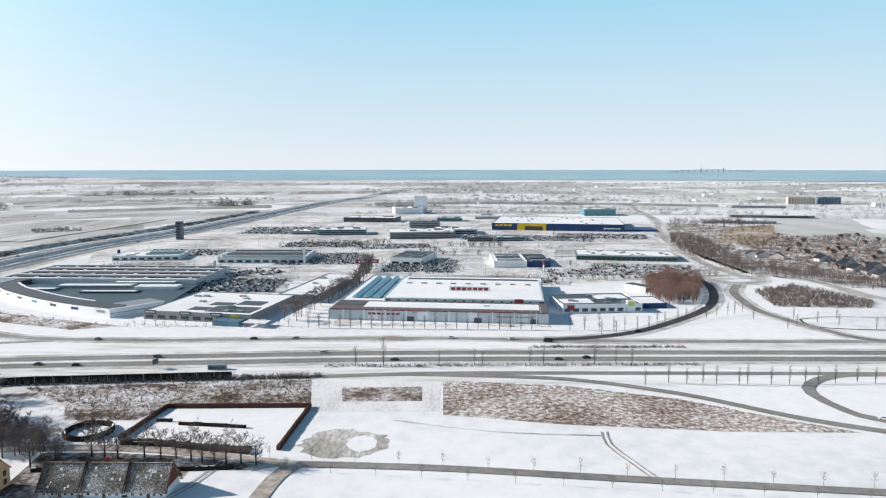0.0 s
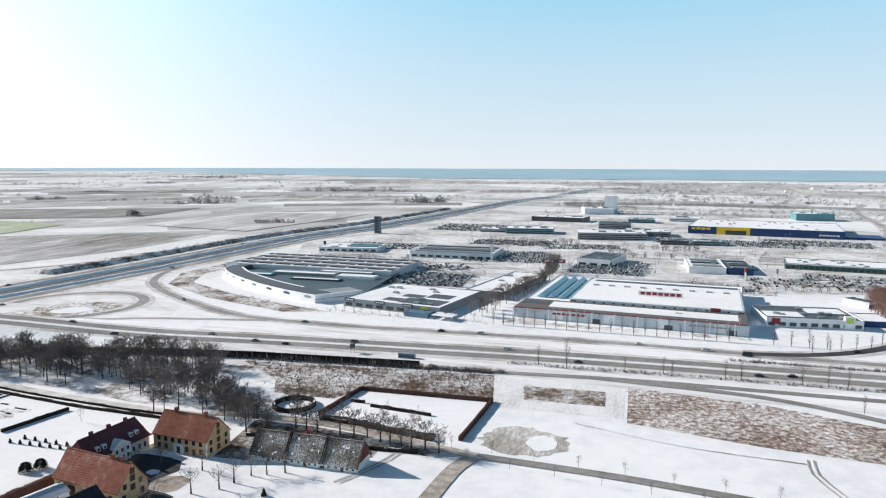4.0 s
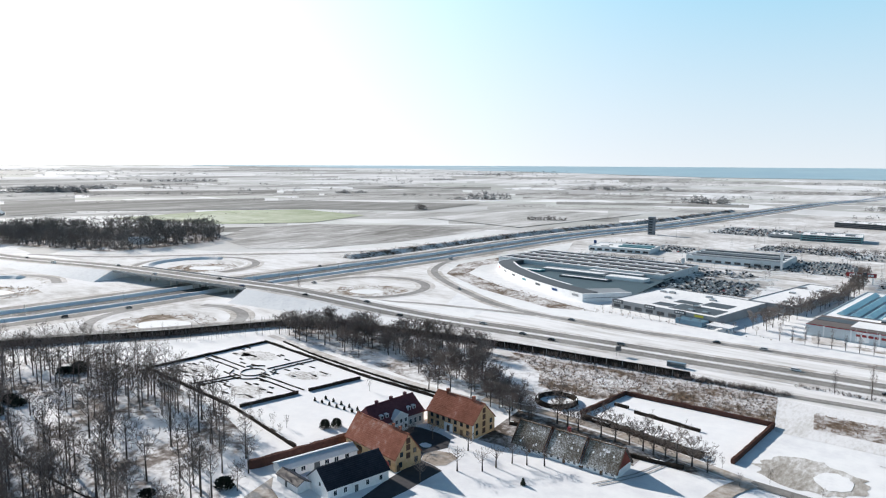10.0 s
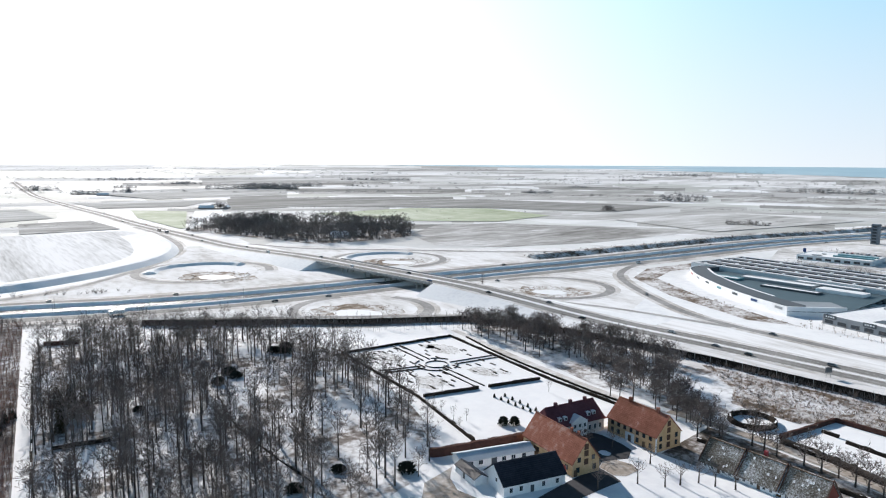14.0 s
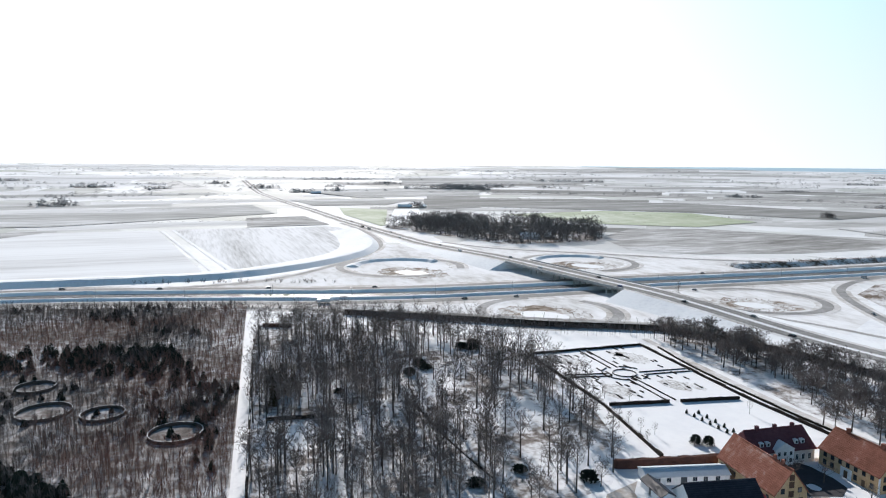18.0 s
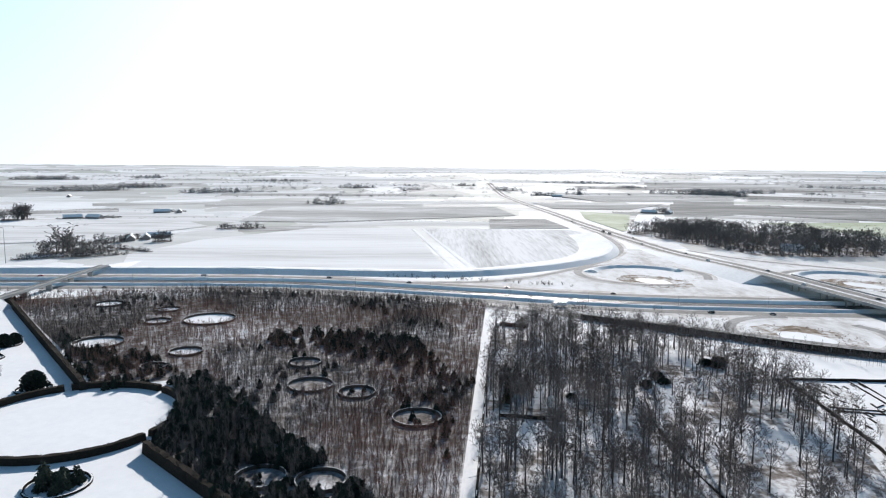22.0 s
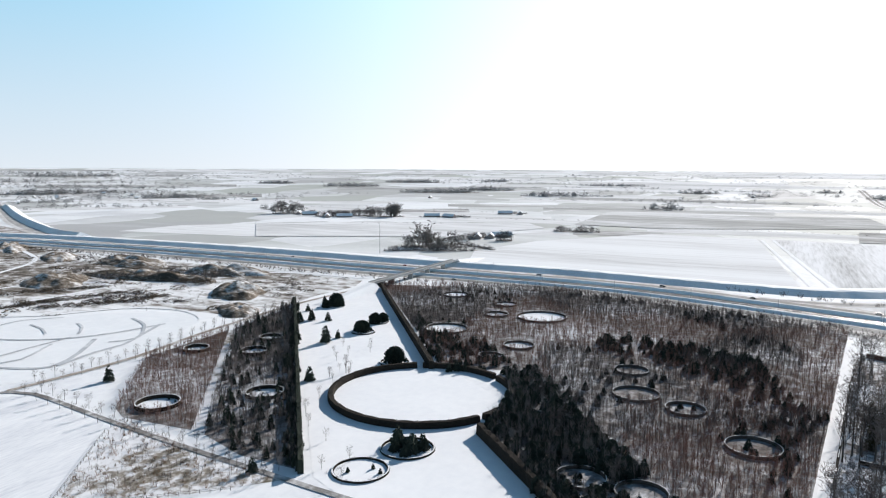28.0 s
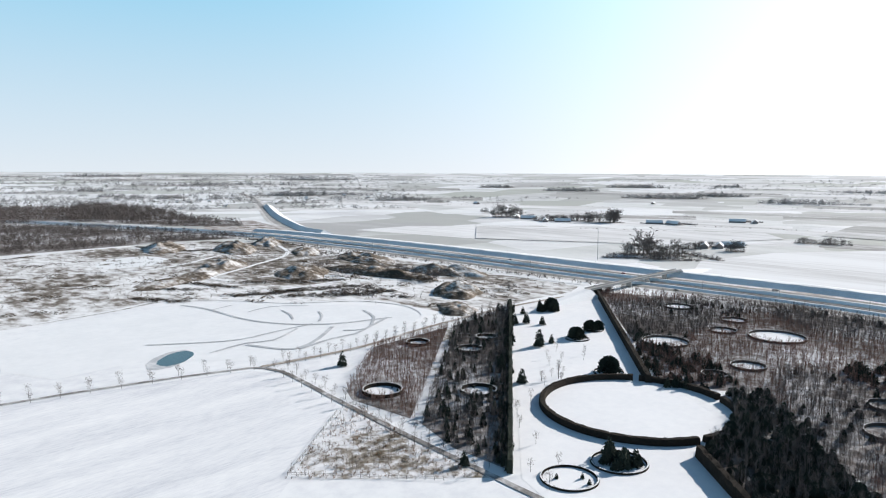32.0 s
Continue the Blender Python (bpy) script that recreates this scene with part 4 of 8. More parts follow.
part("door", Shape().box(13.5, 13.62, -4.9, -3.6, 0, 2.2), WOOD, h1, "brown wooden door")
part("door", Shape().box(8.2, 10.4, -5.62, -5.5, 0, 2.6), REDP, h1, "dark red door")
for a in (5.5, 9.0):
    part("chimney", Shape().box(a, a + 0.8, -0.4, 0.4, 11.0, 13.0), TILE, h1)

h2 = gabled("house", "two-storey ochre farmhouse with snowy red tiled roof", "house", -149.2, 202, 23, 12.5, -5, 5.9, 12.2, OCHRE, TILE, courses=14)
windows_on(h2, [-9, -6, -3, 0, 3, 6, 9], [3.7], 1.1, 1.4, -6.25, -1, GLASS, SHUTTER)
windows_on(h2, [-9, -6, 3, 9], [0.9], 1.1, 1.6, -6.25, -1, GLASS, SHUTTER)
part("door_surround", Shape().box(-2.6, 1.6, -6.4, -6.25, 0, 3.2), WHITE, h2, "white door surround")
part("door", Shape().box(-1.2, 0.2, -6.5, -6.4, 0, 2.4), WOOD, h2)
part("door", Shape().box(5.4, 6.6, -6.37, -6.25, 0, 2.2), WOOD, h2)
windows_end(h2, [-4, 4], [1.2, 3.9], 1.1, 1.5, 11.5, 1, GLASS, SHUTTER)
windows_end(h2, [0], [1.0, 3.6, 6.2, 8.6], 1.4, 1.7, 11.5, 1, SHUTTER, SHUTTER)
for a in (-7, 6):
    part("chimney", Shape().box(a, a + 1.0, -0.5, 0.5, 11.4, 13.6), TILE, h2)
part("quoin", Shape().box(11.3, 11.62, -6.37, -5.9, 0, 5.8), WHITE, h2, "white corner stripe")

h3 = gabled("manor_house", "manor house with dark tiled roof and white pediment", "house", -170, 185, 25, 11, 83, 5.2, 10.8, PLASTER, DTILE, hip=1.2, courses=14)
fr = Shape().box(-3.6, 3.6, -6.4, -5.5, 0, 5.6)
fr.add([(-4, -6.5, 5.6), (4, -6.5, 5.6), (0, -6.5, 8.0), (-4, -3.2, 5.6), (4, -3.2, 5.6), (0, -3.2, 8.0)], [(0, 1, 2), (3, 5, 4), (0, 2, 5, 3), (1, 4, 5, 2), (0, 3, 4, 1)])
part("pediment", fr, WHITE, h3, "white pedimented centre bay")
windows_on(h3, [-10.5, -8, -5.5, 5.5, 8, 10.5], [1.3], 1.0, 1.9, -5.5, -1)
windows_on(h3, [-2.3, 0, 2.3], [1.2, 3.6], 0.9, 1.3, -6.4, -1)
for a in (-7.5, -5, 6.0, 8.5):
    dm = part("dormer", Shape().box(a - 0.7, a + 0.7, -4.4, -2.4, 6.0, 7.7), WHITE, h3, "small white dormer")
    part("pane", Shape().box(a - 0.4, a + 0.4, -4.46, -4.4, 6.5, 7.4), GLASS, dm)
for a in (-7, 0, 7):
    part("chimney", Shape().box(a, a + 1.1, -0.5, 0.5, 9.8, 12.0), DTILE, h3)
part("lean_roof", Shape().box(12.6, 16, -3.5, 3.5, 3.2, 3.5), TILE, h3)

h4 = gabled("house", "white plastered house with black tiled roof", "house", -148.8, 142.8, 22, 12.0, 78, 3.9, 8.4, WHITE, BTILE, courses=12)
windows_on(h4, [-8.5, -5, 3, 8], [1.1], 1.0, 1.5, -6.0, -1)
part("door", Shape().box(-1.6, -0.4, -6.12, -6.0, 0, 2.2), DARK, h4)
windows_end(h4, [-1.5], [3.2], 0.9, 1.1, -11, -1)
h5 = gabled("outbuilding", "long low white outbuilding with snowy metal roof", "building", -167.5, 146, 27, 7.5, 75, 2.9, 4.2, WHITE, plain("snowy_metal", (0.5, 0.55, 0.6), 0.4), over=0.3)
windows_on(h5, [-10, -6.5, 2, 5.5, 9.5], [0.9], 1.4, 1.4, -3.75, -1)
part("door", Shape().box(-2.6, -0.6, -3.87, -3.75, 0, 2.5), DARK, h5, "dark arched gate")
h6 = gabled("outbuilding", "low white link wing with dark roof", "building", -161.5, 131.3, 12, 4.5, -8, 2.6, 3.8, WHITE, BTILE, over=0.3)
part("door", Shape().box(-1, 0, -2.37, -2.25, 0, 2), DARK, h6)

for i, x in enumerate((-117.2, -103.6, -90.0)):
    c = gabled("cottage", "thatched white cottage with snow on its roof", "cottage", x, 203.6 - 0.2 * i, 11.8, 10.5, -1.5, 2.5, 8.8, WHITE, THATCH, over=0.55, courses=12)
    windows_on(c, [-4.2, -1.6, 2.4, 4.6], [0.7], 0.8, 1.0, -5.25, -1)
    part("door", Shape().box(0.1, 1.1, -5.37, -5.25, 0, 2.0), WOOD, c)
    if i == 2:
        part("gable_boarding", Shape().add([(5.92, -5.1, 2.6), (5.92, 5.1, 2.6), (5.92, 0, 8.4), (6.05, -5.1, 2.6), (6.05, 5.1, 2.6), (6.05, 0, 8.4)], [(0, 2, 1), (3, 4, 5), (0, 1, 4, 3), (1, 2, 5, 4), (2, 0, 3, 5)]),
             mat("red_boards", [(0.16, 0.05, 0.04), (0.25, 0.08, 0.06)], 0.8, 2.0, 0.2), c, "dark red boarded gable")
    else:
        part("gate", Shape().box(5.95, 7.6, -4.6, 4.6, 0, 2.6), WOOD, c, "dark wooden gateway between the cottages")
    part("ridge_board", Shape().box(-6.3, 6.3, -0.35, 0.35, 8.62, 8.9), WOOD, c)
    if i < 2:
        part("link_roof", Shape().roof(6.5, 7.2, -5.2, 5.2, 2.0, 7.2, 0.5, 0.3), SNOW, c, "snow lying on the low roof between the cottages")
    if i == 1:
        part("chimney", Shape().box(-1.6, -0.6, 0.6, 1.6, 7.4, 10.2), REDP, c, "red brick chimney")

# Real asphalt; its dark tone also stands for the manor house's shadow.
setting("courtyard", sheet(Shape(), [(-164, 172), (-166, 190), (-160, 192), (-151, 191.7), (-144.7, 189.9), (-141, 183.4), (-142.8, 179.3), (-144.7, 174.6), (-142.4, 170.2), (-150, 172)], 0.05), WET, "asphalt courtyard between the houses with house shadow in its dark colour")
setting("farm_road", sheet(Shape(), [(-142.3, 170), (-135.8, 169.2), (-131.4, 167.9), (-131.6, 161), (-131.4, 150), (-132.5, 138), (-134.5, 118), (-139.5, 118), (-139, 138), (-140.8, 150), (-142.1, 162)], 0.054), WET, "dark asphalt drive past the houses")
setting("terrace", sheet(Shape(), [(-142.2, 170.3), (-144.5, 174.6), (-142.6, 179.3), (-137.3, 180.8), (-133.1, 178.8), (-132.9, 172), (-135.6, 169.4)], 0.058), GRAVEL, "cleared gravel patch")
setting("snow_heap", disc(Shape(), -148.6, 180.4, 2.4, 1.9, 0.09, 0.3, 20, 0.15, random.Random(4)), SNOW, "snow patch round the courtyard tree")
setting("yard_corner", sheet(Shape(), [(-167, 117), (-171, 131), (-165, 125.6), (-157.3, 122.6), (-149.8, 124.3), (-146, 118), (-156, 108)], 0.05), GRAVEL, "muddy gravel behind the white house")
for i, c in enumerate([o for o in bpy.data.objects if o.name.split(".")[0] == "cottage"]):
    for sg in (-1, 1):
        for e in (-6.5, 6.38):
            part("barge_board", Shape().add([(e, sg * 5.9, 1.7), (e + 0.22, sg * 5.9, 1.7), (e + 0.22, 0, 8.85), (e, 0, 8.85), (e, sg * 5.9, 2.3), (e + 0.22, sg * 5.9, 2.3), (e + 0.22, 0, 9.45), (e, 0, 9.45)], [(0, 1, 2, 3), (4, 7, 6, 5), (0, 4, 5, 1), (3, 2, 6, 7), (0, 3, 7, 4), (1, 5, 6, 2)]), SHUTTER, c, "dark slanting barge board")
    r = random.Random(90 + i)
    for k in range(7):
        u, f, w = r.uniform(-5.6, 4.6), r.uniform(0.05, 0.8), r.uniform(0.3, 0.9)
        zz, yy = 1.9 + 6.9 * f, -5.75 * (1 - f)
        part("snow_patch", Shape().add([(u, yy, zz + 0.1), (u + w, yy - 0.1, zz + 0.06), (u + w * 0.9, yy + 0.5, zz + 0.7), (u + w * 0.1, yy + 0.46, zz + 0.66)], [(0, 1, 2, 3)]), SNOW, c)


def hedge(name, label, pts, w, h, mat_, seed=1, step=2.0, cap=0.0):
    path = smooth_path(pts, step) if len(pts) > 2 and cap >= 0 else line(pts, step)
    th = thing(name, label, "hedge", path[0].x, path[0].y)
    o = Vector((path[0].x, path[0].y, 0))
    r = random.Random(seed)
    part("foliage", profile(Shape(), [p - o for p in path], [(-w / 2, 0), (-w / 2, h * 0.6), (-w * 0.38, h), (w * 0.38, h), (w / 2, h * 0.6), (w / 2, 0)], min(0.18, w * 0.12), r).tufts([p - o for p in path], w, h, r), mat_, th)
    if name == "ring_hedge" and w < 1.2:
        part("snow_rim", ribbon(Shape(), [p - o for p in path], w * 0.55, h + 0.07, w * 0.12), SNOW, th, "snow lying on the clipped top")
    elif mat_ is HEDGE and w < 2.2:
        keep = [p - o for p in path]
        for i0 in range(0, len(keep) - 3, 9):
            seg = keep[i0:i0 + r.randint(3, 8)]
            if len(seg) > 1:
                part("snow_cap", ribbon(Shape(), seg, w * r.uniform(0.25, 0.5), h + 0.08, r.uniform(-0.1, 0.1) * w), SNOW, th)
    return th


def line(pts, step):
    """Straight legs between the points."""
    out = []
    for a, b in zip(pts, pts[1:]):
        a, b = Vector((*a, 0)), Vector((*b, 0))
        n = max(2, int((b - a).length / step))
        out += [a.lerp(b, k / n) for k in range(n)]
    return out + [Vector((*pts[-1], 0))]


def ring_pts(x, y, r, a0=0, a1=360, n=24):
    return [(x + r * math.cos(radians(a0 + (a1 - a0) * i / n)), y + r * math.sin(radians(a0 + (a1 - a0) * i / n))) for i in range(n + 1)]


BROWNHEDGE = mat("brown_hedge", [(0.045, 0.036, 0.03), (0.10, 0.08, 0.066)], 0.95, 1.0, 0.05, 0.3)
# walled yard and kitchen garden
hedge("hedge", "clipped copper-brown hedge round the yard", [(-119, 242), (-115, 276), (-55.5, 277), (-58.5, 233)], 1.2, 1.8, COPPER, 1, 2, -1)
hedge("hedge", "low clipped hedge in the snowy yard", [(-103, 257.5), (-76, 254)], 1.3, 1.3, HEDGE, 2)
hedge("hedge", "dark uneven hedge beside the lane", [(-112, 238), (-90, 236), (-68, 233.5)], 1.6, 1.3, HEDGE, 3)
hedge("hedge", "short dark hedge stub", [(-113, 261), (-107, 260.5)], 1.2, 1.3, HEDGE, 4)
hedge("ring_hedge", "dark clipped ring hedge", ring_pts(-134, 249.5, 8.2), 1.5, 1.9, HEDGE, 5)
hedge("garden_wall", "tall red-brown hedge wall of the garden", [(-182, 130), (-180, 134), (-173.5, 163), (-172, 168)], 1.8, 3.0, COPPER, 6)
setting("yard_lawn", sheet(Shape(), [(-118, 243), (-114.5, 275.5), (-56, 276.4), (-59, 234)], 0.05), LAWN_SNOW, "smooth snow in the hedged yard")
setting("garden_lawn", sheet(Shape(), [(-311, 166), (-307, 233), (-176, 221), (-183, 150)], 0.05), LAWN_SNOW, "smooth snow over the formal garden")
G = HEDGE
PATCHY_BED = mat("bed_snow", [(0.20, 0.18, 0.16), (0.50, 0.49, 0.48), (0.74, 0.745, 0.75), (0.82, 0.825, 0.83)], 0.9, 0.7, 0.1, 0.2, edge=(0.37, 0.62), bigmix=0.3)
for i, (pts, h) in enumerate([([(-311, 166), (-307, 233)], 1.7), ([(-307, 233), (-219, 223), (-160, 221)], 1.7), ([(-311, 166), (-233, 160)], 1.7), ([(-233, 160), (-183, 150)], 1.9), ([(-232, 162), (-226.5, 188)], 2.0), ([(-225.5, 193), (-220, 219)], 2.0),
                              ([(-274, 166), (-269, 186)], 1.0), ([(-266, 202), (-263, 227)], 1.0), ([(-270, 166), (-265, 186)], 1.0), ([(-262, 202), (-259, 227)], 1.0),
                              ([(-310, 199), (-276, 196.5)], 1.0), ([(-309, 195), (-276, 192.5)], 1.0), ([(-259, 194), (-228, 192.5)], 1.0), ([(-259, 190.5), (-228, 188.5)], 1.0)]):
    hedge("hedge", "dark clipped garden hedge with snow beside it", pts, 1.0 if h > 1.5 else 0.55, h * 0.72 if h > 1.5 else 0.5, G, 20 + i, 2, -1)
for a0 in (20, 110, 200, 290):
    hedge("hedge", "low curved box hedge round the garden centre", ring_pts(-267, 194.3, 10.5, a0, a0 + 50, 6), 0.5, 0.5, G, a0)
hedge("ring_hedge", "low round box hedge in the garden centre", ring_pts(-267, 194.3, 5.6), 0.5, 0.5, G, 77)
for i, (x, y, a, b) in enumerate([(-292, 181, 11, 6), (-288, 214, 11, 7), (-245, 206, 9, 5), (-247, 177, 9, 6), (-297, 210, 6, 3), (-240, 213, 6, 3), (-296, 173, 6, 2.5), (-242, 171, 6, 2.5)]):
    setting("garden_bed", disc(Shape(), x, y, a, b, 0.08, 0.05 * i, 26, 0.16, random.Random(300 + i)), PATCHY_BED, "snow-dusted planting bed of the formal garden")
rnd = random.Random(11)
for i in range(58):
    a, b = rnd.uniform(-305, -236), rnd.uniform(168, 222)
    hedge("flower_bed", "low dark planting bed in snow", [(a, b), (a + rnd.choice([-1, 1]) * rnd.uniform(2, 6), b + rnd.uniform(-0.5, 0.5))], 0.9, 0.35, G, 50 + i)

# Litter and trodden snow, with the trees' shadow painted into the dark tones.
SHADED = mat("shaded_lane_litter", [(0.05, 0.042, 0.035), (0.13, 0.11, 0.095), (0.42, 0.41, 0.41), (0.74, 0.745, 0.75)], 0.95, 0.35, 0.06, 0.3, edge=(0.38, 0.66))
setting("lane_ground", sheet(Shape(), [(-137, 196), (-141, 231), (-116, 231), (-90, 228), (-70, 223), (-56, 219.5), (-62, 217), (-84, 217), (-84, 210.5), (-122, 211), (-124, 197)], 0.045), SHADED, "brown leaf litter and trodden snow darkened with painted tree shadow")
hedge("hedge", "low dark hedge behind the thatched cottages", [(-136, 216), (-122, 217.5), (-104, 218), (-86, 217), (-70, 218.5)], 1.3, 1.2, HEDGE, 15)
hedge("hedge", "dark clipped shrub row along the yard", [(-117, 239), (-106, 238.5), (-90, 235), (-76, 232), (-68, 230.5)], 2.2, 1.7, BROWNHEDGE, 16)
road("garden_path", [(-318, 244), (-262, 236), (-205, 230), (-160, 229)], 4.2, VERGE, "trodden path between the garden and the tree belt", 0.06)
hedge("hedge", "low dark hedge beside the garden path", [(-300, 239.5), (-262, 232), (-205, 226.5), (-172, 225.5)], 0.8, 0.9, HEDGE, 17)
# clipped cones, ball bushes and small trees of the garden
cone = conifer_shape(random.Random(1), 1.9, 0.75, 5, 7).mesh("foliage", CONIFER)
for i in range(7):
    for (xa, ya, xb, yb) in ((-214, 186.4, -188, 186.9), (-212, 190.7, -182, 189)):
        k = i / 6
        th = thing("topiary_cone", "small dark clipped cone in the snow", "bush", xa + (xb - xa) * k, ya + (yb - ya) * k, 0, i * 40, "clipped cones along the garden walk")
        part("foliage", cone, None, th)
ball = fir_shape(random.Random(2), 3.3, 2.1, 700, 0.3, True).mesh("foliage", CONIFER)
for x, y in ((-188.5, 169), (-186, 172.5)):
    part("foliage", ball, None, thing("round_bush", "dark evergreen ball bush on the lawn", "bush", x, y))
for i, (x, y) in enumerate([(-240, 165), (-232, 172), (-222, 160), (-212, 157), (-203, 156), (-195, 153), (-246, 168), (-205, 210), (-200, 160)]):
    plant(YOUNG[i % 3], x, y, 0.9, 0.9, i)

# pollards and yard trees
for i, (x, y) in enumerate([(-134, 186), (-127.5, 171), (-121, 176), (-119, 181), (-116.5, 187), (-112, 189), (-107, 192), (-132, 157.5), (-150, 186), (-154, 178)]):
    plant(POLLARD[i % 2], x, y, 0.9 + 0.05 * (i % 4), 0.95, i * 1.7)
for i, (x, y) in enumerate([(-112, 226), (-103, 226.5), (-97, 225.5), (-92, 226.3), (-86, 224), (-82, 223.2), (-77.6, 222.7), (-73.4, 221.7), (-68.5, 222.3), (-63, 220.9), (-128, 241), (-122, 228), (-134, 227), (-141, 232), (-117, 227), (-130, 222), (-138, 219)]):
    plant(GARDENTREE[i % 3], x, y, 1.0 + 0.12 * (i % 3), 0.95 + 0.12 * (i % 3), i * 2.1)
th = thing("conifer", "little dark spruce on the snowy lawn", "tree", -105.5, 176)
part("foliage", conifer_shape(random.Random(6), 2.6, 1.0, 6, 8), CONIFER, th)
for i, (x, y) in enumerate([(-110, 239), (-106, 238.5), (-102, 238), (-98, 238), (-92, 237)]):
    part("foliage", ball, None, thing("round_bush", "clipped dark ball bush by the yard", "bush", x, y)).scale = (0.55, 0.55, 0.6)


# ---- sound barrier along the motorway ----
def barrier(pts, h):
    path = line(pts, 8.0)
    o = path[0].copy()
    th = thing("sound_barrier", "dark brown timber sound barrier beside the motorway", "fence", o.x, o.y)
    post = Shape().box(-0.12, 0.12, -0.12, 0.12, 0, h + 0.25).mesh("post", CONCRETE)
    for a, b in zip(path, path[1:]):
        d = b - a
        pn = part("panel", Shape().box(0.12, d.length - 0.12, -0.06, 0.06, 0.1, h), HEDGE, th)
        pn.matrix_basis = Matrix.Translation(a - o) @ Matrix.Rotation(math.atan2(d.y, d.x), 4, "Z")
        ps = part("post", post, None, th)
        ps.location = a - o



BARRIER_PTS = [(-436, 96), (-428, 108), (-392, 163), (-362, 207), (-332, 262), (-300, 283), (-254, 297), (-189, 308), (-100, 315.5)]
barrier(BARRIER_PTS, 3.6)
# ---- woods of the manor park ----
rnd = random.Random(21)


def sap0(seed):
    return sapling(random.Random(seed), 5.5, 14, 0.05)


SAP0 = [sap0(100 + i) for i in range(5)]
WOODLAND = [(-418, 37), (-412, 70), (-396, 100), (-362, 148), (-322, 166), (-236, 155), (-190, 141), (-172, 122), (-165, 100), (-150, 9), (-258, 20.3), (-331, 28)]
setting("wood_floor", sheet(Shape(), WOODLAND, 0.03), FLOOR, "leaf litter and snow under the trees")
CLEAR = [(-300, 120, 14), (-270, 105, 12), (-250, 45, 11), (-330, 40, 9), (-240, 125, 9), (-205, 120, 8), (-244, 34, 11), (-425, 52, 16), (-398, 44, 9), (-372, 41, 8), (-348, 38, 8), (-328, 36, 7)]
def joined(kind_seed, h, s, r0, low, limbs=18, subs=5, twigs=4):
    t, c = bare_tree(random.Random(kind_seed), h, s, limbs, subs, twigs, r0, 3, low, 0.044, (0.8, 1.7))
    return t.add(c.v, c.f)


stand = scatter(WOODLAND, 385, rnd, 3.2, lambda x, y: (y < 75 + 0.25 * (-190 - x) or x < -340 or rnd.random() < 0.75) and all((x - a) ** 2 + (y - b) ** 2 > r * r for a, b, r in CLEAR))
stand.sort(key=lambda p: p[0] * p[0] + p[1] * p[1])
many("wood_trees", [joined(500, 16.5, 3.8, 0.24, 0.36), joined(501, 15, 4.0, 0.23, 0.33), joined(502, 18, 3.6, 0.26, 0.42)], [(x, y, 0, 1, rnd.uniform(0.8, 1.1), rnd.uniform(0, 6.28)) for x, y in stand[165:]], TWIG, "tall leafless trees at the back of the park wood", "trees")
many("wood_understorey", SAP0, [(x, y, 0, k, k, rnd.uniform(0, 6.28)) for x, y in scatter(WOODLAND, 1300, rnd, 0, lambda x, y: y < 45 + rnd.random() * 70 and (x + 244) ** 2 + (y - 34) ** 2 > 140) for k in (rnd.uniform(0.4, 1.1),)], TWIG, "thin undergrowth below the park trees", "undergrowth")
own = random.Random(77)
extra = scatter(WOODLAND, 100, own, 2.6, lambda x, y: (x < -270 or own.random() < 0.4) and y < 150 and all((x - a) ** 2 + (y - b) ** 2 > r * r for a, b, r in CLEAR))
many("wood_trees_back", [joined(505, 14.5, 4.4, 0.22, 0.34, 20, 6, 6), joined(506, 16, 4.2, 0.24, 0.38, 20, 6, 6)], [(x, y, 0, 1, own.uniform(0.75, 1.05), own.uniform(0, 6.28)) for x, y in extra], TWIG, "dense bushy-crowned leafless trees of the park wood", "trees")
for i, (x, y) in enumerate(stand[:165]):
    k = rnd.uniform(0.75, 1.08)
    plant(WOODS[i % 6], x, y, k, k * rnd.uniform(0.85, 1.1), rnd.uniform(0, 6.28), "bare trees of the park wood")
BELT = [(-332, 258), (-300, 279), (-254, 293), (-205, 300), (-192, 284), (-180, 262), (-156, 246), (-156, 233), (-172, 225), (-219, 228), (-304, 238)]
setting("belt_floor", sheet(Shape(), [(-336, 262), (-300, 284), (-254, 296), (-150, 302), (-138, 276), (-142, 258), (-150, 236), (-200, 234), (-235, 240), (-280, 244), (-318, 252)], 0.025), FLOOR, "snow and leaves under the tree belt")
for i, (x, y) in enumerate(scatter(BELT, 92, rnd, 4.0, lambda x, y: y > 238 + (x + 304) * -0.05 + 8 or x > -185)):
    k = rnd.uniform(0.8, 1.1)
    plant(ROWTREES[i % 4], x, y, k, k, rnd.uniform(0, 6.28), "bare trees of the garden belt")
many("belt_trees", [joined(510, 10, 3.6, 0.2, 0.3), joined(511, 9, 3.4, 0.18, 0.28)], [(x, y, 0, 1, rnd.uniform(0.8, 1.1), rnd.uniform(0, 6.28)) for x, y in scatter(BELT, 60, rnd, 2.8, lambda x, y: y > 256 and x < -170)], TWIG, "leafless trees at the back of the garden belt", "trees")
for i in range(13):
    plant(ROWTREES[i % 4], -140 - 2.0 * i + rnd.uniform(-3, 3), 224 + 1.5 * i + rnd.uniform(-5, 5), 0.8, 0.8, rnd.uniform(0, 6))

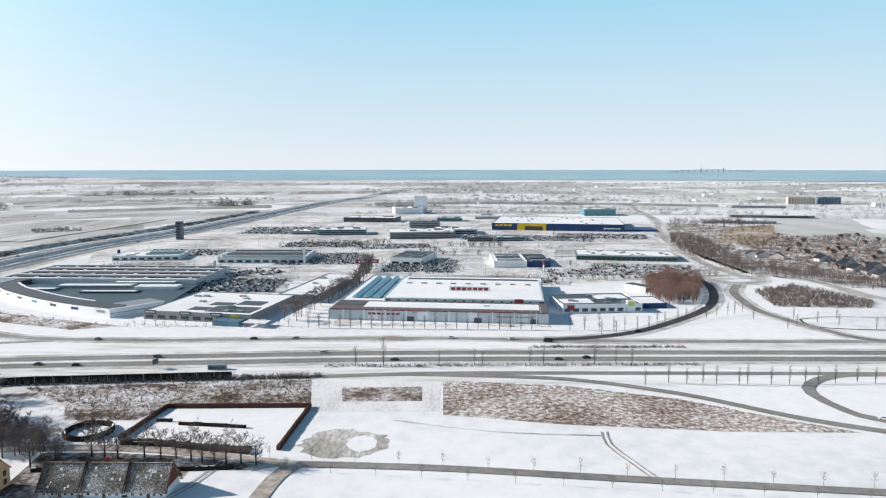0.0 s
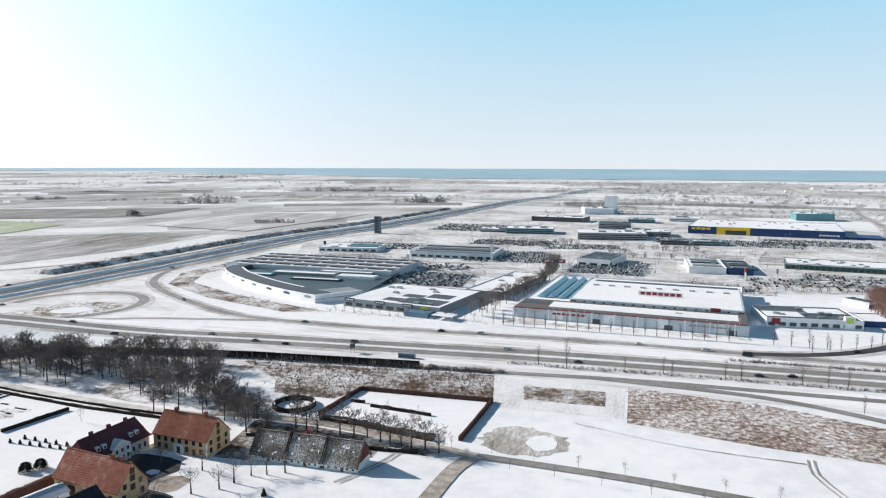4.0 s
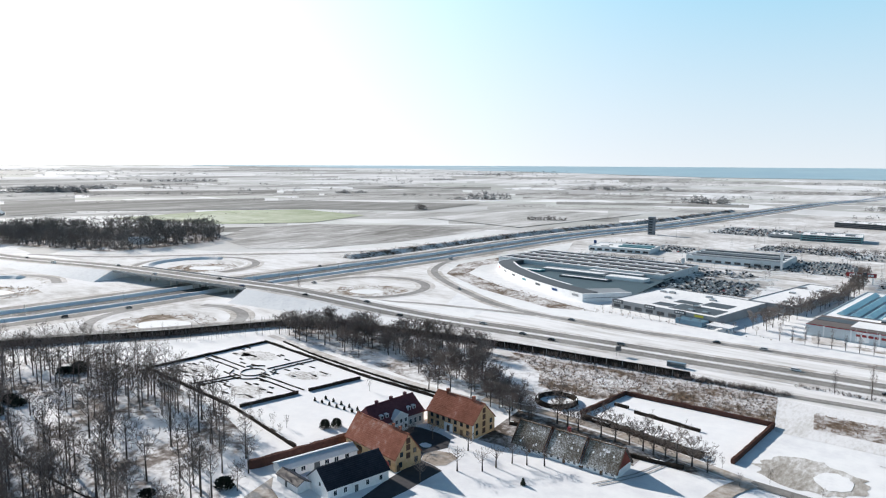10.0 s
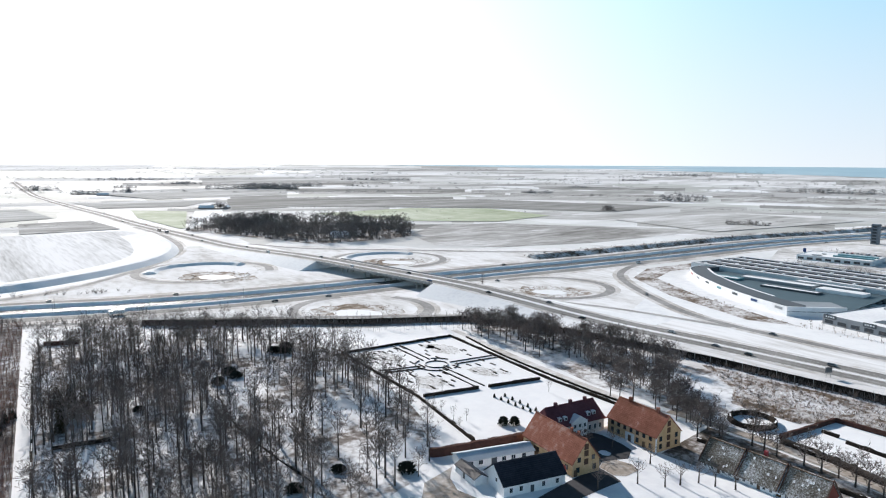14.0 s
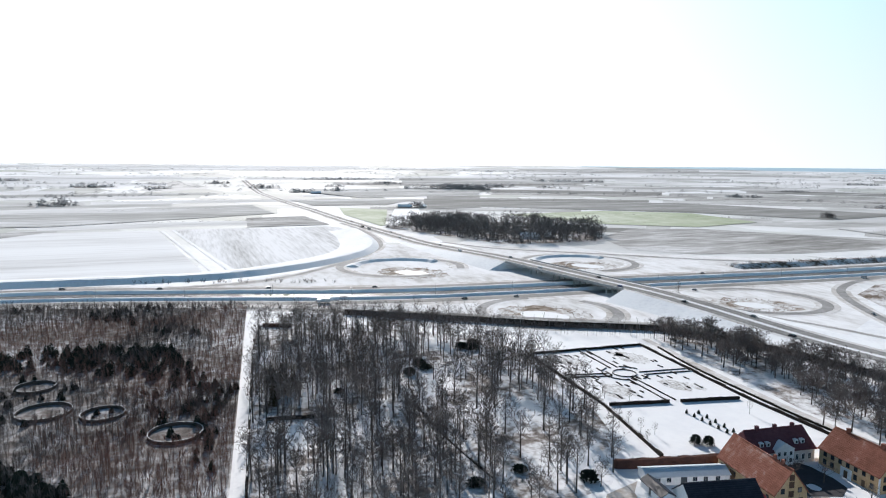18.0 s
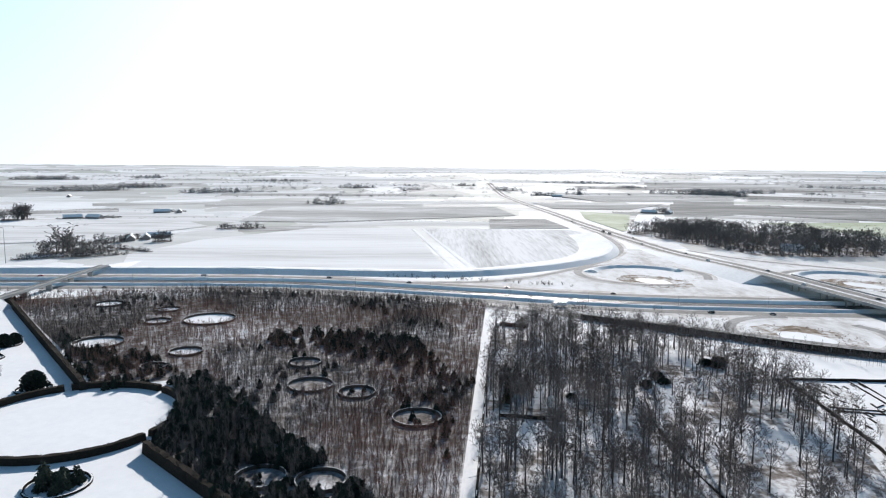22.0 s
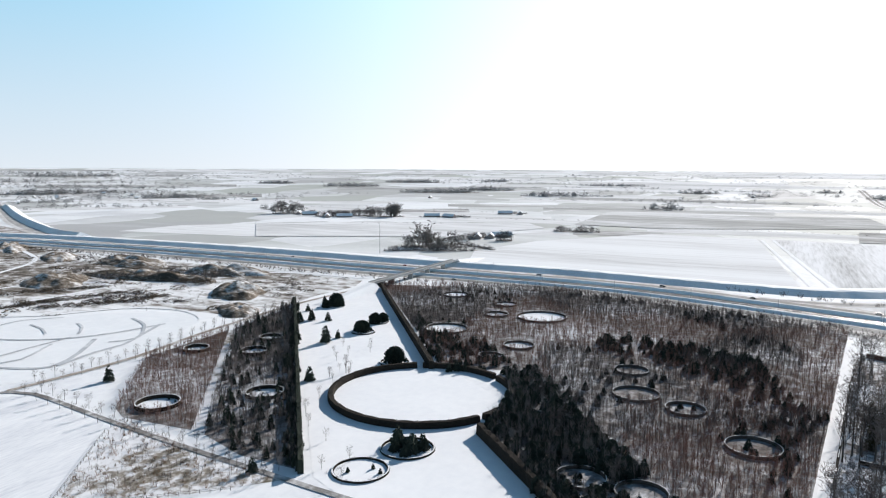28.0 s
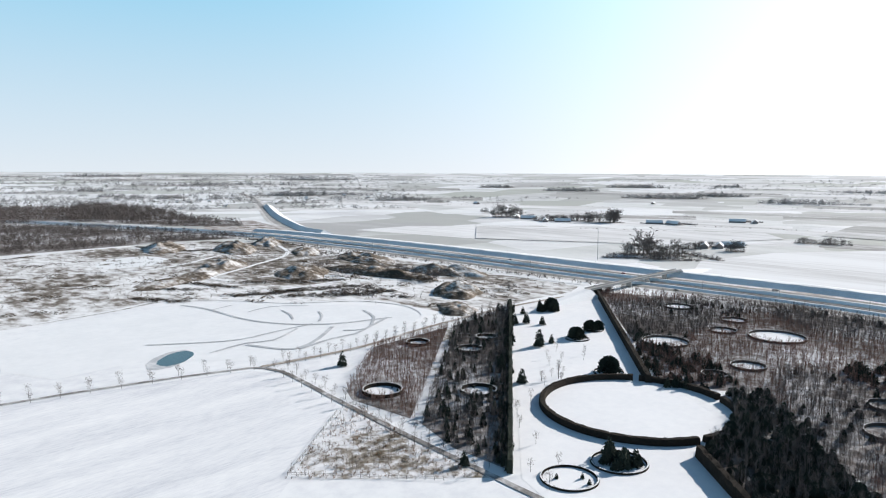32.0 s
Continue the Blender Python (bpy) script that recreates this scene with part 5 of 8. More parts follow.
brush, thick = [], []
for i, p in enumerate(sides(line(BARRIER_PTS, 0.5), 0.0)):
    d = Vector((p.x + 230, p.y - 150, 0)).normalized()
    o = rnd.uniform(-3.2, -0.8) if i % 2 else rnd.uniform(0.8, 2.6)
    k = rnd.uniform(0.9, 2.0)
    brush.append((p.x + d.x * o, p.y + d.y * o, 0, k, k * 1.1, rnd.uniform(0, 6)))
    if p.x < -300 and i % 2:
        o = rnd.uniform(-20, -3)
        thick.append((p.x + d.x * o, p.y + d.y * o, 0, 0.9, rnd.uniform(0.9, 1.8), rnd.uniform(0, 6)))
many("barrier_brush", [bush(random.Random(130 + i), 1.9, 1.3, 8, 0.05) for i in range(4)], brush, TWIG, "dark climbing brush along the sound barrier", "scrub")
many("barrier_thicket", SAP0, thick, TWIG, "dense dark thicket inside the sound barrier", "saplings")
SAP = [sapling(random.Random(100 + i), 5.5, 14, 0.05) for i in range(6)]
SCR = [bush(random.Random(120 + i), 1.9, 1.3, 7, 0.045) for i in range(4)]
many("pond_reeds", SCR, [(x + r * k * math.cos(a), y + r * k * math.sin(a), 0, z, z * 0.7, a) for x, y, r in POND_SPOTS for i in range(150) for a, k, z in ((rnd.uniform(0, 6.28), rnd.uniform(0.62, 1.05), rnd.uniform(0.5, 1.1)),)], STRAW, "dry brown reeds and tufts round the junction ponds", "reeds")
LOWTREE = []
for i in range(4):
    t, c = bare_tree(random.Random(140 + i), 8.5, 3.4, 10, 3, 2, 0.2, 3, 0.16, 0.11)
    LOWTREE.append(t.add(c.v, c.f))


def spots(poly, n, rnd, lo, hi, keep=None):
    return [(x, y, gz(x, y), k, k * rnd.uniform(0.8, 1.15), rnd.uniform(0, 6.28)) for x, y in scatter(poly, n, rnd, 0, keep) for k in (rnd.uniform(lo, hi),)]


BRUSHHEDGE = mat("grey_ring_hedge", [(0.07, 0.058, 0.05), (0.15, 0.125, 0.11)], 0.95, 1.0, 0.05, 0.3)
# ---- the young plantation with its ring clearings ----
RINGS = [(-430, -142, 16), (-475, -227, 10), (-423, -172, 8), (-458, -179, 8), (-371, -184, 13), (-354, -130, 8.5), (-327, -136, 6), (-300, -55, 10), (-290, -33, 8), (-260, -6, 9.5), (-208, -54.5, 8), (-206, -35, 8), (-335, -64, 8)]
THICKET = [(-482, 38), (-331, 22.4), (-258, 14.8), (-199, 8.7), (-120, 0.4), (-140, -10), (-196, -20), (-246, -57), (-312, -108), (-296, -150), (-490, -304), (-535, -165), (-515, -80)]
setting("plantation_floor", sheet(Shape(), THICKET, 0.03), LITTER, "snow and brown grass between young trees")
open_ring = lambda x, y: all((x - a) ** 2 + (y - b) ** 2 > (r + 0.5) ** 2 for a, b, r in RINGS)
dark_side = lambda x, y: open_ring(x, y) and noise.noise((x * 0.011, y * 0.011, 3.0)) > 0.0
red_side = lambda x, y: open_ring(x, y) and noise.noise((x * 0.011, y * 0.011, 3.0)) <= 0.05
many("plantation", SAP, spots(THICKET, 8200, rnd, 0.6, 1.1, red_side), REDTWIG, "dense reddish-brown leafless saplings", "saplings")
many("plantation_dark", SAP, spots(THICKET, 9000, rnd, 0.65, 1.15, dark_side), BROWNTWIG, "dense dark leafless young trees", "saplings")
for i, (x, y, r) in enumerate(RINGS):
    hedge("ring_hedge", "clipped ring hedge in the plantation", ring_pts(x, y, r), 0.5, 1.3, BRUSHHEDGE, 200 + i)
    setting("ring_lawn", disc(Shape(), x, y, r - 0.4, r - 0.4, 0.07), LAWN_SNOW if i in (0, 1, 3) else FLOOR if i in (2, 4, 5) else LITTER, "snow inside the hedge ring")
CON = [fir_shape(random.Random(160 + i), 7, 2.1, 230, 0.62) for i in range(4)]
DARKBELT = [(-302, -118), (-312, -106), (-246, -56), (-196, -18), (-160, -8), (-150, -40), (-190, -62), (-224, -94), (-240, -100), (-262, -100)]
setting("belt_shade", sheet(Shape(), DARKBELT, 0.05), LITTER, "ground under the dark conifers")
YEW = [fir_shape(random.Random(170 + i), 4.2, 2.3, 170, 0.62, True) for i in range(3)]
many("conifer_belt", YEW + CON[:1] + YEW, spots(DARKBELT, 520, rnd, 0.55, 1.05, open_ring), CONIFER, "belt of dark evergreen conifers", "conifers")
many("conifer_patch", CON, spots(THICKET, 150, rnd, 0.4, 0.7, lambda x, y: dark_side(x, y) and noise.noise((x * 0.02, y * 0.02, 9)) > 0.1), CONIFER, "dark conifers among the bare saplings", "conifers")

# ---- arboretum with the great ring ----
EVROW = []
setting("arboretum_lawn", sheet(Shape(), [(-164, -118), (-170, -132), (-395, -320), (-495, -308), (-300, -150), (-262, -98), (-226, -96), (-190, -60), (-150, -30)], 0.045), LAWN_SNOW, "smooth snow over the arboretum lawn")
hedge("ring_hedge", "great round clipped hedge on the lawn", ring_pts(-258, -139.5, 40, 150, 208, 14), 2.6, 2.6, HEDGE, 301)
hedge("ring_hedge", "great round clipped hedge on the lawn", ring_pts(-258, -139.5, 40, -148, 62, 44), 2.6, 2.6, HEDGE, 302)
hedge("ring_hedge", "great round clipped hedge on the lawn", ring_pts(-258, -139.5, 40, 66, 146, 18), 2.6, 2.6, HEDGE, 303)
hedge("hedge", "tall straight dark hedge at the lawn edge", [(-293, -153), (-494, -310)], 3.0, 4.0, HEDGE, 304, 3, -1)
hedge("hedge", "tall dark hedge beside the plantation", [(-170, -137), (-392, -318)], 2.0, 4.8, CONIFER, 305, 3, -1)
for i in range(44):
    evergreen_row = (-171 - 5.05 * i, -137 - 4.12 * i)
    EVROW.append(evergreen_row)
hedge("hedge", "dark hedge below the great ring", [(-228, -99), (-190, -61), (-150, -26)], 2.6, 4.2, HEDGE, 306, 2, -1)
for i, (x, y, r) in enumerate([(-181, -121, 9.2), (-203.5, -116, 9.5), (-294, -175, 7.4), (-341, -225, 6.8), (-367, -230, 5)]):
    hedge("ring_hedge", "low clipped ring hedge round shrubs", ring_pts(x, y, r), 0.9, 0.7, HEDGE, 310 + i)
CMESH = [s.mesh("foliage", CONIFER) for s in CON]


def evergreen(x, y, h, w=1.0, k=0, label="dark evergreen conifer on the snowy lawn"):
    th = thing("conifer", label, "tree", x, y, 0, k * 57)
    part("trunk", Shape().tube((0, 0, 0), (0, 0, h * 0.3), 0.18, 0.12, 6), BARK, th)
    f = part("foliage", CMESH[k % 4], None, th)
    f.scale = (w * h / 7, w * h / 7, h / 7)


for i, (x, y) in enumerate(EVROW):
    evergreen(x + rnd.uniform(-0.5, 0.5), y - 1.5 + rnd.uniform(-0.5, 0.5), rnd.uniform(5.2, 7.0), 0.42, i, "dark conifer in the tall boundary row")
BALLS = fir_shape(random.Random(8), 4.6, 4.4, 900, 0.7, True).mesh("foliage", CONIFER)
for i, (x, y, sc) in enumerate([(-294, -175, 1.1), (-341, -225, 0.95), (-344, -229, 0.8), (-364, -231, 0.9), (-370, -229, 0.8), (-397, -283, 0.9), (-402, -288, 1.1), (-407, -292, 0.9), (-390, -288, 0.7)]):
    part("foliage", BALLS, None, thing("evergreen_bush", "dense dark evergreen shrub group", "bush", x, y, 0, i * 50)).scale = (sc * 1.1, sc * 1.1, sc * 1.55)
for i in range(9):
    evergreen(-203.5 + 7 * math.cos(i * 2.4) * (i / 9) ** 0.5, -116 + 7 * math.sin(i * 2.4) * (i / 9) ** 0.5, 5 + i % 4, 1.1, i, "dark yew inside the hedge ring")
for i, (x, y, h) in enumerate([(-310, -230, 12), (-306, -247, 9), (-250, -195, 8), (-322, -230, 6), (-356, -262, 7), (-352, -272, 9), (-345, -276, 8), (-374, -292, 6), (-262, -218, 9), (-256, -213, 8), (-272, -222, 7), (-206.5, -277, 9), (-418, -302, 6), (-404, -300, 6), (-262, -96, 8), (-266, -97, 8), (-258, -95, 7), (-226, -94, 6), (-164, -152, 6)]):
    evergreen(x, y, h, 0.85 if h > 8 else 0.95, i)
for i, (x, y) in enumerate([(-178, -124), (-184, -118), (-182, -114)]):
    evergreen(x, y, 2.2, 1.0, i, "small dark conifer in the ring")
for i in range(14):
    a = rnd.uniform(0, 1)
    plant(YOUNG[i % 3], -250 - 60 * a + rnd.uniform(-6, 6), -178 - 30 * a + rnd.uniform(-12, 8), 0.8, 0.8, i)
plant(POPLARS[1], -268, -187, 0.9, 0.8, 1)
for i, (x, y) in enumerate([(-185, -128), (-170, -121), (-196, -146), (-204, -160), (-215, -170), (-176, -133), (-232, -176)]):
    plant(YOUNG[i % 3], x, y, 0.9, 0.9, i)

# ---- the wedge plantation ----
WEDGE1 = [(-184, -244), (-242, -295), (-308, -300.5), (-181, -195.5), (-178, -232)]
WEDGE2 = [(-180, -190), (-172, -165), (-172, -140), (-384, -312), (-312, -300)]
setting("wedge_floor_north", sheet(Shape(), WEDGE1, 0.05), LITTER, "brown plantation floor with snow")
setting("wedge_floor_south", sheet(Shape(), WEDGE2, 0.05), LITTER, "dark plantation floor with snow")
WR = [(-225.5, -200.5, 8), (-194.5, -231, 8.8), (-276, -252, 7), (-303, -263.5, 6.3), (-265, -283, 6.5)]
wedge_open = lambda x, y: all((x - a) ** 2 + (y - b) ** 2 > (r + 0.5) ** 2 for a, b, r in WR)
many("plantation", SAP, spots(WEDGE1, 1900, rnd, 0.5, 0.9, wedge_open), REDTWIG, "reddish leafless saplings", "saplings")
many("plantation_dark", SAP, spots(WEDGE2, 2600, rnd, 0.6, 1.15, wedge_open), TWIG, "dark leafless saplings", "saplings")
for i, (x, y) in enumerate(scatter(WEDGE2, 120, rnd, 3.0, wedge_open)):
    evergreen(x, y, rnd.uniform(3.5, 8), 0.68, i, "dark young conifer in the plantation")
for i, (x, y, r) in enumerate(WR):
    hedge("ring_hedge", "clipped dark ring hedge", ring_pts(x, y, r), 0.9, 1.7, HEDGE, 400 + i)
    setting("ring_lawn", disc(Shape(), x, y, r - 0.4, r - 0.4, 0.09), LAWN_SNOW, "snow inside the hedge ring")
    for k in range(4):
        a = rnd.uniform(0, 6.28)
        evergreen(x + (r - 2) * math.cos(a), y + (r - 2) * math.sin(a), 1.6, 1.0, k, "small dark shrub inside the ring")
TRI = [(-114, -186), (-176, -231), (-170, -190), (-163, -140)]
setting("triangle_floor", sheet(Shape(), TRI, 0.045), PATCHY, "thin snow over rough grass")
many("triangle_scrub", SCR, spots(TRI, 420, rnd, 0.5, 1.0), STRAW, "dry stalks and low scrub in snow", "scrub")
many("triangle_saplings", SAP, spots(TRI, 170, rnd, 0.4, 0.7), TWIG, "thin young trees", "saplings")

# avenues
for pts, gap, w in (([(-67, -331), (-101, -325), (-139, -316), (-172, -306)], 11, 4), ([(-179, -290), (-173, -235), (-168, -185), (-165, -145)], 8, 3.5), ([(-190, -303), (-237, -300), (-300, -309), (-388, -314)], 9, 3.5)):
    path = smooth_path(pts, gap)
    for sd in (-w, w):
        for i, p in enumerate(sides(path, sd)):
            plant(YOUNG[(i + (sd > 0)) % 3], p.x, p.y, 1.05, 0.9, i * 1.3, "young trees along the park tracks")
for i in range(14):
    plant(YOUNG[i % 3], -60 + 15 * i, 226.5 - 1.9 * i * 0.9, 0.7, 0.75, i, "young trees along the lane")
    plant(YOUNG[(i + 1) % 3], -52 + 15 * i, 217 - 1.85 * i, 0.6, 0.65, i, "young trees along the lane")

hedge("hedge", "low dark hedge beside the straight path", [(-400, 35.2), (-331, 27.6), (-258, 19.9), (-199, 13.8), (-120, 5.6)], 0.8, 0.9, HEDGE, 690)

# dark young pines in the plantation
PINE = [fir_shape(random.Random(700 + i), 6.0, 2.0, 150, 0.6) for i in range(4)]
PINES1 = [(-394, -219), (-352, -171), (-355, -151), (-324, -123), (-301, -116), (-291, -148), (-316, -172)]
PINES2 = [(-392, -95), (-397, -57), (-383, -10), (-332, 6), (-328, -17), (-357, -60), (-367, -88)]
many("pine_stand", PINE, spots(PINES1, 130, rnd, 0.55, 0.95, open_ring), CONIFER, "dark young pines among bare saplings", "conifers")
many("pine_stand", PINE, spots(PINES2, 170, rnd, 0.6, 1.1, open_ring), CONIFER, "dark young pines among bare saplings", "conifers")
many("pine_stand", PINE, spots([(-330, -20), (-262, -18), (-222, 6), (-325, 18)], 60, rnd, 0.4, 0.8, open_ring), CONIFER, "small dark pines near the straight path", "conifers")
many("plantation_edge", SAP, spots([(-331, 22), (-258, 14), (-160, 4), (-190, -14), (-246, -50), (-300, -60)], 900, rnd, 0.7, 1.15, open_ring), REDTWIG, "dense brown leafless saplings beside the path", "saplings")
many("conifer_belt_saplings", SAP, spots(DARKBELT, 1200, rnd, 0.85, 1.35, open_ring), TWIG, "grey leafless young trees between the conifers", "saplings")
for i, (x, y, r) in enumerate([(-430, -142, 9), (-371, -184, 8), (-327, -136, 4), (-260, -6, 6.5), (-290, -33, 4), (-208, -54.5, 4)]):
    for k in range(4):
        a = rnd.uniform(0, 6.28)
        q = r * rnd.random() ** 0.5
        if i in (0, 1):
            continue
        evergreen(x + q * math.cos(a), y + q * math.sin(a), rnd.uniform(1.6, 3.2), 1.3, k, "small dark shrub inside the hedge ring")

# evergreens, clearing and edging in the park wood
setting("wood_clearing", sheet(Shape(), [(-260, 28), (-258, 43), (-246, 46), (-231, 41), (-229, 27), (-244, 24)], 0.06), LAWN_SNOW, "small snowy clearing in the park wood")
hedge("hedge", "low dark clipped hedge beside the clearing", [(-263, 27), (-259.5, 45)], 1.4, 1.3, HEDGE, 720)
hedge("hedge", "low dark curved edging under the trees", [(-284, 92), (-258, 87), (-233, 86), (-211, 87), (-187, 89)], 0.7, 0.5, HEDGE, 721)
LAUREL = fir_shape(random.Random(722), 2.4, 3.4, 420, 0.55, True).mesh("foliage", CONIFER)
for i, (x, y, k) in enumerate([(-335, 138, 1.2), (-338, 146, 1.1), (-330, 142, 1.0), (-305, 107, 1.0), (-312, 106, 1.1), (-300, 97, 0.9), (-186, 82, 0.9), (-190, 99, 0.75), (-177, 117, 0.9), (-232, 88, 0.6), (-285, 60, 0.7)]):
    part("foliage", LAUREL, None, thing("evergreen_bush", "low dark evergreen bush under bare trees", "bush", x, y, 0, i * 47)).scale = (k, k, k * (1 + 0.2 * (i % 3)))
OLIVE = mat("larch_brown", [(0.035, 0.032, 0.018), (0.075, 0.065, 0.035)], 0.95, 0.6, 0.05, vary=0.2)
LARCH = [fir_shape(random.Random(730 + i), 12, 2.4, 420, 0.6).mesh("foliage", OLIVE) for i in range(2)]
for i, (x, y, k) in enumerate([(-296, 34, 1.0), (-290, 38, 0.9), (-302, 38, 1.05), (-285, 33, 0.85), (-308, 34, 0.9), (-278, 31, 0.8), (-297, 42, 0.95)]):
    o = thing("larch", "olive-brown larch beside the straight path", "tree", x, y, 0, i * 61)
    part("trunk", Shape().tube((0, 0, 0), (0, 0, 6 * k), 0.2, 0.1, 6), BARK, o)
    part("foliage", LARCH[i % 2], None, o).scale = (k, k, k)
hedge("hedge", "short reddish hedge row in the snow", [(-418, 42), (-412, 58)], 2.0, 2.2, COPPER, 723)
# wire fence round the triangle
for pts in ([(-164, -224), (-117, -187.5)], [(-117, -187.5), (-151, -149)]):
    a, b = Vector((*pts[0], 0)), Vector((*pts[1], 0))
    o = thing("fence", "thin wire fence on weathered posts", "fence", a.x, a.y)
    n = int((b - a).length / 3)
    for i in range(n + 1):
        p = (b - a) * i / n
        part("post", Shape().tube(p, p + Vector((0, 0, 1.3)), 0.07, 0.06, 5), BARK, o)
    for z in (0.6, 1.15):
        part("rail", Shape().tube(Vector((0, 0, z)), b - a + Vector((0, 0, z)), 0.04, 0.04, 4), BARK, o)

# conifer rows behind the two lawn hedges
many("conifer_row", PINE, [(x, y, 0, k * 0.6, k * 0.85, rnd.uniform(0, 6)) for i in range(200) for u in (rnd.random(),) for k in (rnd.uniform(0.7, 1.05),) for x, y in ((-174 - 218 * u + rnd.uniform(-1.5, 1.5), -143 - 175 * u + rnd.uniform(-3.2, 2.5)),)], CONIFER, "dense dark conifers behind the tall boundary row", "conifers")

# ---- cars ----
def car_meshes(kind, paint):
    """Body, glass, wheel and lamp meshes of a car along local x."""
    s, g, g1, g2 = Shape(), Shape(), Shape(), Shape()
    L, W, H = {"saloon": (4.5, 1.75, 1.45), "van": (5.4, 2.0, 2.3), "estate": (4.7, 1.8, 1.5), "lorry": (9.0, 2.5, 3.6)}[kind]
    if kind == "lorry":
        s.box(-L / 2, L / 2 - 2.2, -W / 2, W / 2, 1.0, H)
        s.box(L / 2 - 2.0, L / 2, -W / 2, W / 2, 0.6, 2.9)
        g.box(L / 2 - 0.4, L / 2 + 0.03, -W / 2 + 0.15, W / 2 - 0.15, 1.8, 2.7)
    else:
        hood = 0.95 if kind != "van" else 1.2
        tail = -L * 0.28 if kind == "saloon" else -L * 0.47
        nose = L * 0.24 if kind != "van" else L * 0.42
        s.add([(x, y, z) for x, z in ((-L / 2, 0.35), (-L / 2 + 0.1, 0.85), (L / 2 - 0.15, 0.8), (L / 2, 0.35)) for y in (-W / 2, W / 2)],
              [(0, 2, 4, 6), (7, 5, 3, 1), (0, 1, 3, 2), (2, 3, 5, 4), (4, 5, 7, 6), (6, 7, 1, 0)])
        w2 = W / 2 - 0.16
        s.add([(tail - 0.15, -w2, 0.84), (nose + 0.45, -w2, 0.82), (nose - 0.25, -w2 + 0.12, H), (tail + 0.3, -w2 + 0.12, H), (tail - 0.15, w2, 0.84), (nose + 0.45, w2, 0.82), (nose - 0.25, w2 - 0.12, H), (tail + 0.3, w2 - 0.12, H)],
              [(0, 1, 2, 3), (7, 6, 5, 4), (3, 2, 6, 7), (1, 5, 6, 2), (4, 0, 3, 7)])
        for sg in (-1, 1):
            y0 = sg * (w2 - 0.02)
            y1 = sg * (w2 - 0.10)
            (g1 if sg < 0 else g2).add([(tail + 0.1, y0 + sg * 0.03, 0.92), (nose + 0.2, y0 + sg * 0.03, 0.92), (nose - 0.25, y1 + sg * 0.03, H - 0.1), (tail + 0.35, y1 + sg * 0.03, H - 0.1)], [(0, 1, 2, 3) if sg < 0 else (3, 2, 1, 0)])
        g.add([(nose + 0.44, -w2 + 0.1, 0.88), (nose + 0.44, w2 - 0.1, 0.88), (nose - 0.18, w2 - 0.2, H - 0.06), (nose - 0.18, -w2 + 0.2, H - 0.06)], [(0, 1, 2, 3)])
    wh = Shape().tube((0, -0.1, 0.33), (0, 0.1, 0.33), 0.33, 0.33, 10, True)
    return s.mesh("body", paint), [q.mesh("window", GLASS) for q in (g, g1, g2) if q.v], wh.mesh("wheel", TYRE), L, W


PAINTS = [plain("car_black", (0.015, 0.016, 0.018), 0.25), plain("car_white", (0.75, 0.76, 0.77), 0.3), plain("car_grey", (0.16, 0.17, 0.18), 0.25), plain("car_silver", (0.45, 0.46, 0.47), 0.3, 0.4), plain("car_red", (0.30, 0.02, 0.02), 0.3), plain("car_blue", (0.02, 0.06, 0.18), 0.3)]
PNAMES = ["black", "white", "dark grey", "silver", "red", "blue"]
CARS = [[car_meshes(k, p) for p in PAINTS] for k in ("saloon", "estate", "van", "lorry")]
KNAMES = ["saloon car", "estate car", "van", "lorry"]


def car(x, y, z, turn, kind, paint, group="", state="driving on the grey road"):
    b, g, w, L, W = CARS[kind][paint]
    th = thing("car" if kind < 2 else ("van" if kind == 2 else "lorry"), PNAMES[paint] + " " + KNAMES[kind] + " " + state, "car" if kind < 2 else KNAMES[kind], x, y, z, turn, group)
    part("body", b, None, th)
    for q in g:
        part("window", q, None, th)
    for a in (-L * 0.3, L * 0.3):
        for c in (-W / 2 + 0.1, W / 2 - 0.1):
            part("wheel", w, None, th).location = (a, c, 0)


def on_line(path, x=None, y=None, off=0.0):
    p = sides(path, off)
    i = min(range(len(p) - 1), key=lambda i: abs(p[i].x - x) if x is not None else abs(p[i].y - y))
    d = p[i + 1] - p[i]
    q = p[i].copy()
    if x is not None:
        q = p[i] + d * ((x - p[i].x) / d.x)
    else:
        q = p[i] + d * ((y - p[i].y) / d.y)
    return q, math.degrees(math.atan2(d.y, d.x))


for i, (x, off, k, c) in enumerate([(-25, -8, 0, 0), (-64, 8, 1, 1), (60, -8, 0, 0), (75, -5, 0, 0), (-150, 5, 1, 2), (-185, -8, 0, 0), (-205, -5, 0, 2), (-238, 5, 0, 3), (-290, -8, 1, 0), (-330, 8, 0, 2), (-372, -5, 0, 0), (-430, -8, 0, 5), (-470, 5, 0, 0), (-530, -8, 1, 1), (-600, 6, 0, 2), (-680, -8, 2, 1), (-760, 6, 0, 0), (-860, -6, 1, 2), (-930, 8, 0, 0), (-980, -8, 3, 2), (-1010, -8, 3, 0), (-1120, 7, 0, 4), (-1200, -7, 0, 0), (-1400, 7, 2, 1), (-1650, -7, 0, 0)]):
    p, a = on_line(LINE_A, x=x, off=off)
    car(p.x, p.y, p.z + 0.24, a + (180 if off > 0 else 0), k, c, "traffic on the upper motorway")
